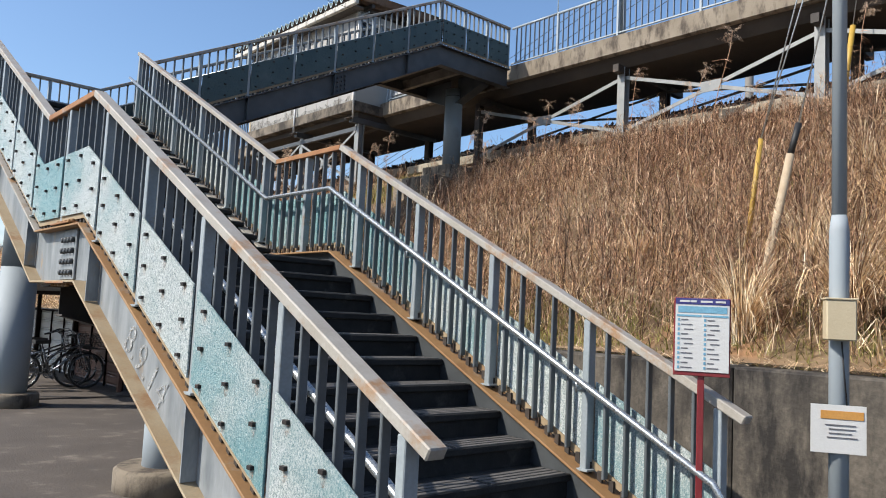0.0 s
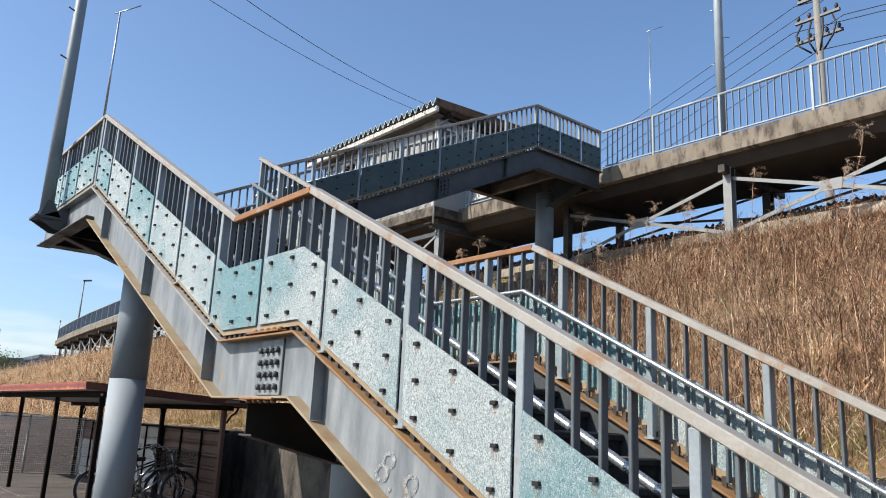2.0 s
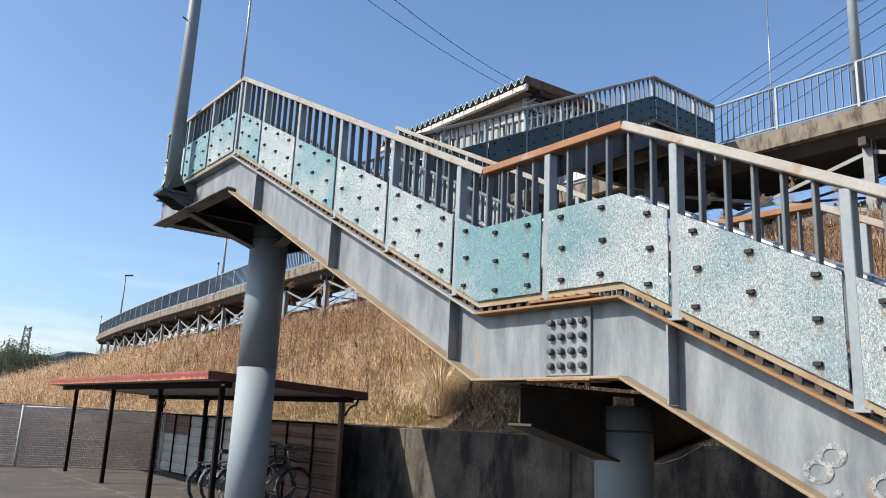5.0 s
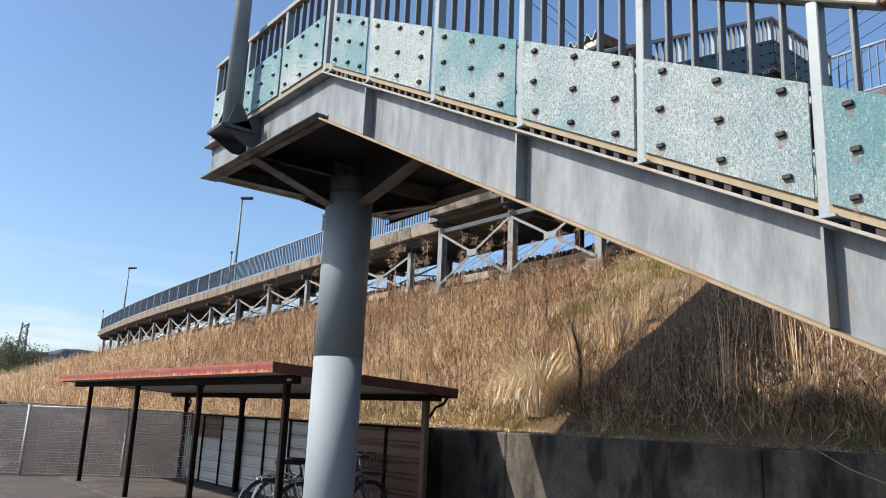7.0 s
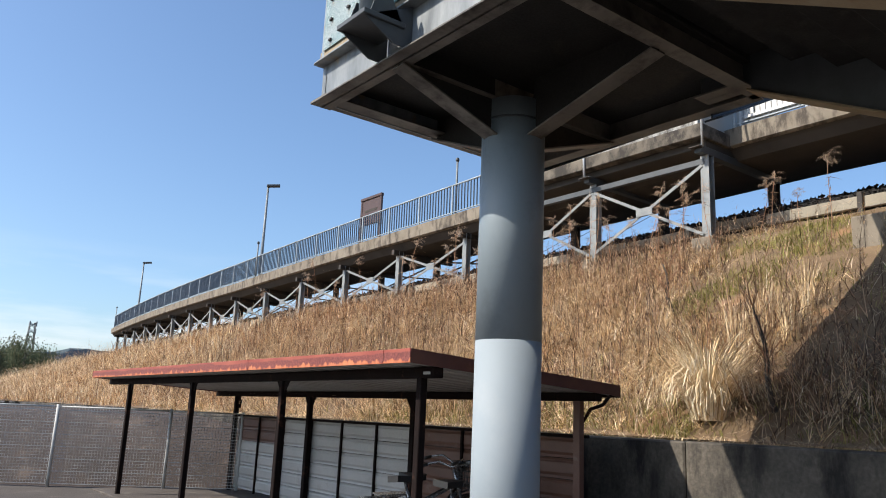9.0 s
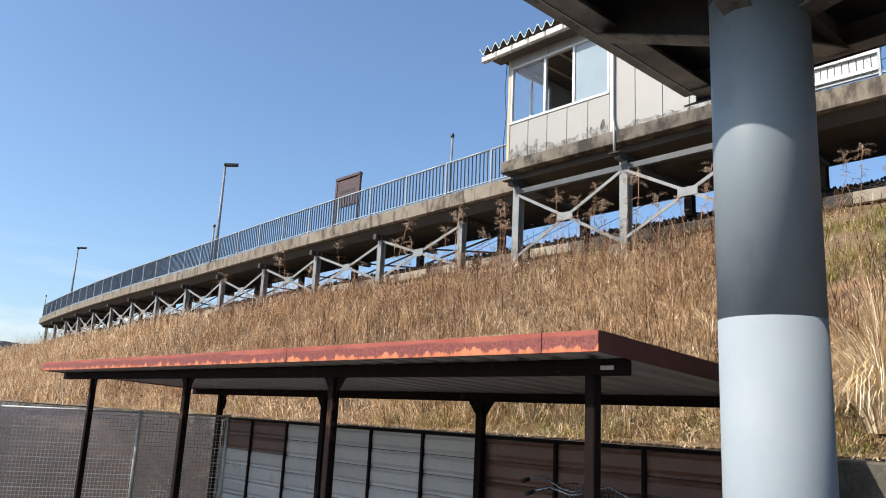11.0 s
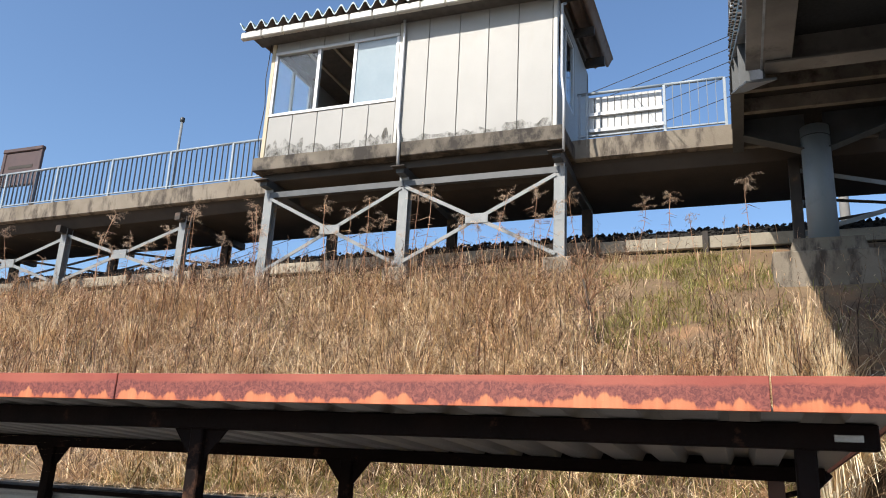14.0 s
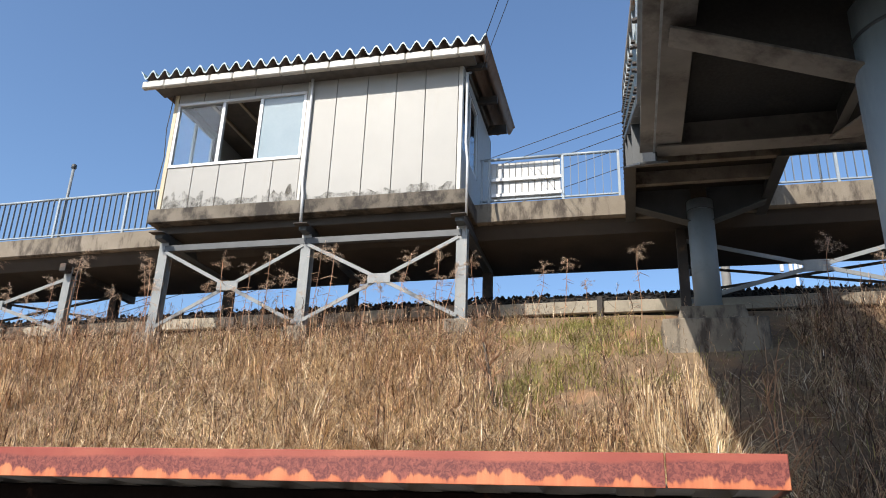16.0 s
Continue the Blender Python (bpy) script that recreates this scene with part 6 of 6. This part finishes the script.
tw2 = thing("lattice_mast", (195, -29, 5), "small white antenna mast far behind the track", "mast")
part("leg", Geo().tube([(195, -29, 0), (195, -29, 70.5)], 0.4, 8), M_PAPER, tw2)
for q in (-2, -0.7, 0.7, 2):
    part("antenna", Geo().box(194.5, 195.5, -29.3 + q * 1.6, -28.5 + q * 1.6, 66.5, 71.5, 0.1), M_PAPER, tw2)


# ---- vegetation ----
def blade_mesh(name, P, h, az, bend, w, mat, lift=None):
    """Two-piece bent blades: roots P, heights h, directions az, lean bend, widths w."""
    n = len(P)
    up = np.stack([np.zeros(n), np.zeros(n), h], 1)
    out = np.stack([np.cos(az) * bend * h, np.sin(az) * bend * h, np.zeros(n)], 1)
    tw_ = az + np.random.default_rng(3).uniform(-1.2, 1.2, n) + 1.57
    side = np.stack([np.cos(tw_), np.sin(tw_), np.zeros(n)], 1) * (w / 2)[:, None]
    m = P + up * 0.58 + out * 0.3
    tip = P + up * (1 - 0.5 * np.minimum(1.5, bend ** 2))[:, None] + out
    V = np.stack([P - side, P + side, m + side * 0.75, m - side * 0.75, tip], 1).reshape(-1, 3)
    i = np.arange(n)[:, None] * 5
    loops = np.concatenate([i + np.array([[0, 1, 2, 3]]), i + np.array([[3, 2, 4]])], 1).reshape(-1)
    starts = (np.arange(n)[:, None] * 7 + np.array([[0, 4]])).reshape(-1)
    totals = np.tile([4, 3], n)
    me = bpy.data.meshes.new(name)
    me.vertices.add(len(V))
    me.vertices.foreach_set("co", V.astype(np.float32).reshape(-1))
    me.loops.add(len(loops))
    me.loops.foreach_set("vertex_index", loops.astype(np.int32))
    me.polygons.add(len(starts))
    me.polygons.foreach_set("loop_start", starts.astype(np.int32))
    me.update(calc_edges=True)
    me.validate()
    me.materials.append(mat)
    return me


def np_plat(y):
    return 12.2 + 0.00155 * np.maximum(0, y - 28) ** 2


def np_bank(x, y):
    px = np_plat(y)
    t = (x - WALL_X - 0.45) / (px - 0.65 - WALL_X - 0.45)
    low = TOE_Z + (4.86 - TOE_Z) * np.clip(t, 0, 1)
    hi = 4.86 + (x - px + 0.65) / 1.4 * 0.54
    hi2 = 5.22 + (x - px - 0.3) / 2.2 * 0.56
    z = np.where(t < 1, low, np.where(x < px + 0.75, hi, hi2))
    return TOE_Z + (z - TOE_Z) * (1 - 0.0155 * (np.clip(y, 16, 41) - 16) / 3.9)


def patch(x, y, s):
    return 0.5 + 0.25 * (np.sin(x * 1.9 * s + 1.3 * np.sin(y * 1.1 * s)) + np.sin(y * 1.4 * s + 2.1 * np.sin(x * 0.8 * s + 1)))


def sown(seed, n, y0, y1, u0=0.0, u1=1.0, keep=None):
    """n roots on the slope; u runs from the wall (0) to the boards under the platform (1)."""
    r = np.random.default_rng(seed)
    y = r.uniform(y0, y1, n)
    u = r.uniform(u0, u1, n)
    px = np_plat(y)
    x = WALL_X + 0.42 + u * (px + 0.7 - WALL_X - 0.42)
    if keep is not None:
        k = r.uniform(0, 1, n) < keep(x, y, u)
        x, y, u = x[k], y[k], u[k]
    return r, x, y, u, np.stack([x, y, np_bank(x, y) - 0.04], 1)


def crest(u):
    """Growth thins out and gets short under the platform."""
    return np.where(u > 0.70, 0.4, 1.0) * np.where(u > 0.84, 0.3, 1.0)


def clear(x, y):
    """Nothing grows on the column's footing, little just before it."""
    bare = (x > 7.4) & (y > 12.1 + 0.2 * np.sin(3 * x)) & (y < 13.35 + 0.25 * np.sin(2.3 * x))
    return np.where((x > 9.5) & (y > 11.8) & (y < 13.8), 0.10, 1.0) * np.where(bare, 0.25, 1.0)


def turf(x, y):
    """The short greenish turf beside the stair near the crest."""
    return (x > 9.0 + 0.4 * np.sin(2 * y)) & (y > 13.4) & (y < 15.7 + 0.3 * np.sin(3 * x))


def by_tussock(x, y):
    return np.where((x - 6.5) ** 2 + (y - 13.5) ** 2 < 0.8, 0.12, 1.0)


def straw_density(x, y, u):
    base = np.where(y < 9.5, 0.11, 1.0) * crest(u) * clear(x, y) * np.where(turf(x, y), 0.12, 1.0) * by_tussock(x, y)
    shade = (y > 9.5) & (y < 13.2)
    return base * np.where(shade, 0.22, 1.0) * (0.05 + 0.55 * patch(x, y, 1.0) + 0.35 * patch(x + 5, y, 3.1))


# tufts of blades that spread from one root, and single blades between them
r, x, y, u, P = sown(1, 34000, -4, 31, 0, 1, straw_density)
B = 15
lean_az = np.repeat(r.uniform(0, 6.28, len(x)), B)
x, y, u, P = (np.repeat(q, B, 0) for q in (x, y, u, P))
n = len(x)
P = P + np.stack([r.normal(0, 0.03, n), r.normal(0, 0.03, n), np.zeros(n)], 1)
tall = (0.45 + 0.8 * patch(x, y, 0.6)) * np.repeat(r.uniform(0.5, 1.5, n // B), B)
h = r.gamma(5, 0.052, n) * tall * np.where(u > 0.74, 0.5, 1.0) * np.where(u > 0.88, 0.6, 1.0) * np.where(turf(x, y), 0.4, 1.0)
me = blade_mesh("grass_tufts", P, h, lean_az + r.normal(0, 1.3, n), r.gamma(2.5, 0.75, n), r.uniform(0.004, 0.011, n), M_STRAW)
tagged(new("grass_tufts", me), "ragged tufts of dry straw grass on the slope", "grass", kind="stuff")

r, x, y, u, P = sown(21, 90000, -4, 31, 0, 1, straw_density)
n = len(x)
tall = 0.5 + 0.9 * patch(x, y, 0.6)
h = r.gamma(4, 0.055, n) * tall * np.where(u > 0.74, 0.5, 1.0) * np.where(u > 0.88, 0.6, 1.0) * np.where((y > 13) & (y < 19), 0.85, 1.1) * np.where(turf(x, y), 0.4, 1.0)
me = blade_mesh("dry_grass", P, h, r.uniform(0, 6.28, n), r.gamma(2.0, 0.75, n), r.uniform(0.004, 0.010, n), M_STRAW)
tagged(new("dry_grass", me), "dry straw coloured grass covering the embankment", "grass", kind="stuff")

r, x, y, u, P = sown(2, 90000, 31, 95, 0, 0.8, lambda x, y, u: crest(u) * (0.4 + 0.7 * patch(x, y, 0.5)))
n = len(x)
me = blade_mesh("dry_grass", P, r.gamma(5, 0.11, n) * (0.6 + 0.8 * patch(x, y, 0.3)), r.uniform(0, 6.28, n), r.gamma(2, 0.45, n), r.uniform(0.008, 0.02, n), M_STRAW)
tagged(new("dry_grass", me), "orange straw grass on the far embankment", "grass", kind="stuff")


def weed_density(x, y, u):
    return clear(x, y) * by_tussock(x, y) * np.where(turf(x, y), 0.08, 1.0) * np.where(y < 10, 1.0, np.where(y < 13.5, 0.46, 0.26)) * np.where(u > 0.8, 0.5, 1.0) * (0.3 + 0.9 * patch(x + 3, y + 7, 0.8))


# branching dead weeds: an upright stem and many side twigs
r, x, y, u, P = sown(3, 18000, -4, 34, 0.02, 0.95, weed_density)
n = len(x)
H_ = r.uniform(0.35, 0.95, n) * (0.6 + 0.7 * patch(x, y, 0.5)) * np.where(u > 0.8, 0.5, 1.0)
az = r.uniform(0, 6.28, n)
T = 15
f = np.repeat(r.uniform(0.25, 0.98, (n, T)), 1)
Pt = np.repeat(P, T, 0) + np.stack([np.zeros(n * T), np.zeros(n * T), f * np.repeat(H_, T)], 1)
ht = r.uniform(0.06, 0.22, n * T) * (1.15 - f * 0.6)
allP = np.concatenate([P, Pt])
allh = np.concatenate([H_, ht])
alla = np.concatenate([az, r.uniform(0, 6.28, n * T)])
allb = np.concatenate([r.gamma(2, 0.3, n), r.uniform(0.4, 2.4, n * T)])
allw = np.concatenate([r.uniform(0.007, 0.012, n), r.uniform(0.003, 0.007, n * T)])
me = blade_mesh("dead_weeds", allP, allh, alla, allb, allw, M_WEED)
tagged(new("dead_weeds", me), "tangle of reddish brown dead weeds on the embankment", "weeds", kind="stuff")

# tall thin upright stalks with a few short twigs
r, x, y, u, P = sown(31, 5200, -4, 36, 0.03, 0.93, lambda x, y, u: clear(x, y) * by_tussock(x, y) * np.where(turf(x, y), 0.15, 1.0) * (0.15 + 1.0 * patch(x + 8, y + 2, 0.9)))
n = len(x)
H_ = r.uniform(0.45, 1.15, n) * (0.65 + 0.5 * patch(x, y, 0.5)) * np.where(u > 0.8, 0.65, 1.0)
lean = r.gamma(1.6, 0.12, n)
az = r.uniform(0, 6.28, n)
T = 9
f = r.uniform(0.45, 1.0, n * T)
hf = np.repeat(H_, T) * f
Pt = np.repeat(P, T, 0) + np.stack([np.cos(np.repeat(az, T)) * np.repeat(lean, T) * hf * f * 0.8, np.sin(np.repeat(az, T)) * np.repeat(lean, T) * hf * f * 0.8, hf * 0.97], 1)
me = blade_mesh("dry_stalks", np.concatenate([P, Pt]), np.concatenate([H_, r.uniform(0.04, 0.14, n * T)]), np.concatenate([az, r.uniform(0, 6.28, n * T)]), np.concatenate([lean, r.uniform(0.3, 1.3, n * T)]), np.concatenate([r.uniform(0.008, 0.014, n), r.uniform(0.004, 0.009, n * T)]), M_STALK)
tagged(new("dry_stalks", me), "tall thin dark stalks of dead weeds on the slope", "weeds", kind="stuff")

# fox orange tall grass north of the waiting room
r, x, y, u, P = sown(33, 42000, 21, 60, 0.0, 0.78, lambda x, y, u: np.clip((y - 21) / 5, 0, 1) * (0.15 + 1.0 * patch(x + 1, y + 4, 0.55)))
n = len(x)
me = blade_mesh("orange_grass", P, r.gamma(4, 0.12, n) * (0.5 + 0.8 * patch(x, y, 0.4)), r.uniform(0, 6.28, n), r.gamma(2, 0.45, n), r.uniform(0.006, 0.014, n), M_FOX)
tagged(new("orange_grass", me), "tall fox orange dry grass on the northern slope", "grass", kind="stuff")

# tangle of broken twigs and bent stalks lying at all angles
r, x, y, u, P = sown(11, 240000, -4, 33, 0.0, 0.97, lambda x, y, u: clear(x, y) * np.where(turf(x, y), 0.2, 1.0) * np.where(y > 13.5, 0.6, 1.0) * (0.25 + 0.7 * patch(x + 2, y, 1.7)) * np.where(u > 0.74, 0.35, 1.0))
n = len(x)
L_ = r.gamma(3, 0.065, n)
th_ = r.uniform(0, 6.28, n)
el_ = r.normal(0.25, 0.55, n)
D = np.stack([np.cos(th_) * np.cos(el_), np.sin(th_) * np.cos(el_), np.abs(np.sin(el_))], 1) * L_[:, None]
C = P + np.array([0, 0, 0.05]) + np.stack([np.zeros(n), np.zeros(n), r.gamma(2, 0.08, n) * np.where(u > 0.75, 0.5, 1.0)], 1)
S = np.stack([-np.sin(th_), np.cos(th_), np.zeros(n)], 1) * r.uniform(0.0018, 0.0042, (n, 1))
V = np.stack([C - S, C + S, C + D * 0.5 + S + np.array([0, 0, 0.015]), C + D * 0.5 - S + np.array([0, 0, 0.015]), C + D], 1).reshape(-1, 3)
i_ = np.arange(n)[:, None] * 5
loops = np.concatenate([i_ + np.array([[0, 1, 2, 3]]), i_ + np.array([[3, 2, 4]])], 1).reshape(-1)
me = bpy.data.meshes.new("dead_twigs")
me.vertices.add(len(V))
me.vertices.foreach_set("co", V.astype(np.float32).reshape(-1))
me.loops.add(len(loops))
me.loops.foreach_set("vertex_index", loops.astype(np.int32))
me.polygons.add(2 * n)
me.polygons.foreach_set("loop_start", (np.arange(n)[:, None] * 7 + np.array([[0, 4]])).reshape(-1).astype(np.int32))
me.update(calc_edges=True)
me.materials.append(M_TWIG)
tagged(new("dead_twigs", me), "tangle of broken dry twigs and stalks on the slope", "twigs", kind="stuff")

# green shoots in the strip along the wall and near the crest
r, x, y, u, P = sown(4, 200000, 0, 30, 0, 0.85, lambda x, y, u: np.where(((u < 0.10) & (y > 13.5) & (y < 20)) | (turf(x, y) & (patch(x, y, 2.2) > 0.38)) | ((u < 0.12) & (y > 2) & (y < 12)), 0.85, 0.06))
n = len(x)
me = blade_mesh("green_shoots", P, r.gamma(4, 0.03, n) + 0.03, r.uniform(0, 6.28, n), r.gamma(2, 0.4, n), r.uniform(0.006, 0.013, n), M_GREEN)
tagged(new("green_shoots", me), "low green shoots among the dry grass", "grass", kind="stuff")

# grass litter lying along the wall top
r, x, y, u, P = sown(6, 5000, -4, 30, 0.0, 0.06)
n = len(x)
P[:, 0] = WALL_X + 0.05 + r.uniform(0, 1, n) ** 0.6 * 0.45
P[:, 2] = TOE_Z - 0.015
me = blade_mesh("grass_litter", P, r.uniform(0.02, 0.10, n), r.uniform(0, 6.28, n), r.uniform(1.5, 4.5, n), r.uniform(0.004, 0.008, n), M_STRAW)
tagged(new("grass_litter", me), "broken straw lying on the wall top", "litter", kind="stuff")


def clump(x, y, n, L, seed, mat=None, stiff=0.0, lean0=0.15, wide=1.0):
    """A tussock of long arching blades."""
    r = random.Random(seed)
    z = bank_z(x, y)
    g = Geo()
    for _ in range(int(n * 1.4)):
        a, l = r.uniform(0, 6.283), L * r.uniform(0.45, 1.1)
        lean = r.uniform(lean0, 1.05) * (1 - stiff)
        d = Vector((math.cos(a), math.sin(a), 0))
        s = Vector((-d.y, d.x, 0)) * r.uniform(0.0028, 0.0055) * wide
        p = Vector((x, y, z - 0.05)) + d * r.uniform(0, 0.14 * wide)
        ang, pts = lean * 0.3, [p]
        for k in range(5):
            ang += lean * (0.10 + 0.2 * k)
            p = p + (d * math.sin(ang) + Vector((0, 0, math.cos(ang)))) * l / 5
            pts.append(p)
        vs = []
        for k, q in enumerate(pts):
            w = s * (1 - 0.75 * k / 5)
            vs += [q - w, q + w]
        g.add(vs, [(2 * k, 2 * k + 1, 2 * k + 3, 2 * k + 2) for k in range(5)])
    whole("grass_tussock", g, mat or M_STRAW, "large arching tussock of dry pampas-like grass", "grass tussock", group="tussocks")


for i, (x, y, n, L) in enumerate([(6.5, 1.5, 420, 1.0), (6.6, 2.5, 420, 1.1), (6.35, 3.3, 380, 0.95), (7.2, 2.0, 380, 1.1), (6.5, 0.5, 380, 1.0), (7.4, 3.2, 300, 1.0), (8.2, 2.6, 320, 1.0), (7.9, 1.2, 300, 1.1), (9.2, 3.3, 260, 0.9), (10.0, 2.6, 260, 1.0), (6.8, 6.4, 260, 0.7), (7.6, 5.2, 240, 0.7), (9.0, 24.5, 260, 0.9), (8.3, 27.5, 300, 1.0), (9.4, 30.5, 300, 1.0), (8.9, 22.6, 240, 0.8)]):
    clump(x, y, n, L, 51 + i)
clump(6.45, 13.45, 760, 1.3, 50, M_TUSSOCK, 0.0, 0.35, 1.35)
for i, (x, y) in enumerate([(7.2, 10.2), (6.9, 10.9), (7.6, 10.6), (8.3, 10.0), (7.0, 9.8), (8.0, 11.2)]):
    clump(x, y, 16, 1.3, 120 + i, M_STRAW, 0.75, 0.1, 1.3)
for i, (x, y) in enumerate([(8.1, 13.6), (8.4, 13.9), (7.9, 13.25), (8.6, 13.4), (7.6, 13.8)]):
    clump(x, y, 90, 0.75, 90 + i, M_STRAW, 0.7)


# tall dead weeds with feathery heads, seen against the sky
def plume_weed(seed, label):
    r = random.Random(seed)
    th = thing("plume_weed", (0, 0, 0), label, "dry weed", "plume weeds")
    Hh = r.uniform(1.0, 1.45)
    pts = [(0.03 * math.sin(k * 0.9 + seed), 0.03 * math.cos(k * 1.1 + seed), Hh * k / 6) for k in range(7)]
    part("stem", Geo().tube(pts, [0.006 - 0.0005 * k for k in range(7)], 5), M_WEED, th)
    g = Geo()
    for _ in range(16):
        f = r.uniform(0.35, 0.8)
        a = r.uniform(0, 6.283)
        l = r.uniform(0.05, 0.16)
        p = Vector((0, 0, Hh * f))
        g.tube([p, p + Vector((math.cos(a) * l, math.sin(a) * l, -0.3 * l))], [0.0035, 0.001], 4)
    part("dead_leaves", g, M_WEED, th)
    v, fcs = [], []
    for b in range(9):
        a = r.uniform(0, 6.283)
        d = Vector((math.cos(a), math.sin(a), r.uniform(0.5, 1.2)))
        L = r.uniform(0.08, 0.20)
        for _ in range(70):
            t = r.uniform(0, 1)
            p = Vector((pts[-1][0], pts[-1][1], Hh - 0.16 + 0.02 * b)) + d * L * t + Vector((r.gauss(0, 0.012), r.gauss(0, 0.012), -0.10 * t * t + r.gauss(0, 0.012)))
            q = Vector((r.gauss(0, 1), r.gauss(0, 1), r.gauss(0, 1))).normalized() * 0.011
            w = Vector((r.gauss(0, 1), r.gauss(0, 1), r.gauss(0, 1))).normalized() * 0.005
            i0 = len(v)
            v += [p - q, p + w, p + q]
            fcs.append((i0, i0 + 1, i0 + 2))
    part("plume", Geo().add(v, fcs), M_PLUME, th, "feathery grey seed head")
    return th


kinds = [plume_weed(k, "tall dead weed with a feathery seed head on the crest") for k in range(4)]
r = random.Random(8)
more = [(9.2 + 1.9 * r.random(), 2.5 + 31 * r.random()) for _ in range(24)]
more += [(10.5 + 0.9 * r.random(), 15.3 + 9.5 * r.random()) for _ in range(12)]
spots = more + [(10.9, 23.6), (11.0, 22.9), (10.7, 22.0), (11.1, 21.2), (10.6, 20.2), (11.0, 19.8), (10.8, 18.9), (11.2, 17.6), (10.9, 16.2), (11.2, 15.4), (10.6, 15.0), (10.9, 14.5), (10.4, 13.9), (11.1, 24.8), (11.2, 26.0), (11.0, 27.2), (11.3, 28.4), (11.0, 29.6), (11.2, 31.2), (11.4, 33.0), (11.2, 9.8), (10.8, 8.9), (11.1, 7.9), (10.6, 7.0), (11.0, 6.2), (10.7, 5.4), (11.2, 4.2), (10.9, 3.3), (10.4, 9.4), (11.3, 10.4), (10.2, 5.9), (11.0, 25.4), (10.8, 30.4), (10.4, 17.0), (10.3, 21.7)]
spots = [s for s in spots if not 11.5 < s[1] < 13.8]
for i, (x, y) in enumerate(spots):
    m = pose(x, y, bank_z(x, y) - 0.03, r.uniform(-8, 8), r.uniform(-8, 8), r.uniform(0, 360)) @ Matrix.Scale(r.uniform(0.85, 1.4), 4)
    if i < 4:
        kinds[i].matrix_world = m
    else:
        k = kinds[i % 4]
        c = copy_thing(k, pose(0, 0, 0))
        c.matrix_world = m
# trailing roots over the wall
for i, y in enumerate((8.6,)):
    pts = [(WALL_X - 0.02, y + 0.25 * k - 0.6, TOE_Z - 0.02 - 0.22 * math.sin(math.pi * k / 5) - 0.01 * i) for k in range(6)]
    whole("trailing_root", Geo().tube(pts, 0.006, 6), M_WEED, "thin dead root trailing over the wall edge", "root", group="trailing roots")


# dead shrub beside the tussock, and a bare bramble among the weeds
def dead_shrub(x, y, H, seed, label, spread=0.16):
    r = random.Random(seed)
    th = thing("dead_shrub", (x, y, bank_z(x, y)), label, "shrub", "dead shrubs")
    z = bank_z(x, y)
    pts = [Vector((x + 0.05 * math.sin(k * 1.3 + seed), y + 0.03 * k, z - 0.1 + H * k / 6)) for k in range(7)]
    part("trunk", Geo().tube(pts, [0.034, 0.031, 0.029, 0.026, 0.022, 0.017, 0.009], 7), M_BARK, th)
    for _ in range(16):
        k = r.randint(2, 6)
        a, l = r.uniform(0, 6.283), H * r.uniform(0.25, 0.8)
        q, d = pts[k], Vector((math.cos(a) * spread * 2, math.sin(a) * spread * 2, 1)).normalized()
        bp = [q]
        for _ in range(5):
            d = (d + Vector((r.gauss(0, spread), r.gauss(0, spread), 0.05))).normalized()
            bp.append(bp[-1] + d * l / 5)
        g = Geo().tube(bp, [0.009, 0.008, 0.006, 0.005, 0.004, 0.002], 4)
        for _ in range(7):
            c = bp[r.randint(1, 5)]
            e = Vector((r.gauss(0, 0.7), r.gauss(0, 0.7), r.uniform(0.1, 1))).normalized() * r.uniform(0.06, 0.2)
            g.tube([c, c + e * 0.6 + Vector((0, 0, 0.01)), c + e], [0.003, 0.0025, 0.001], 3)
        part("branch", g, M_WEED, th)
    return th


dead_shrub(6.62, 12.78, 1.15, 3, "dark dead shrub stem with thin bare branches above the wall")
dead_shrub(8.9, 15.6, 0.9, 8, "bare brown shrub among the dry grass", 0.3)
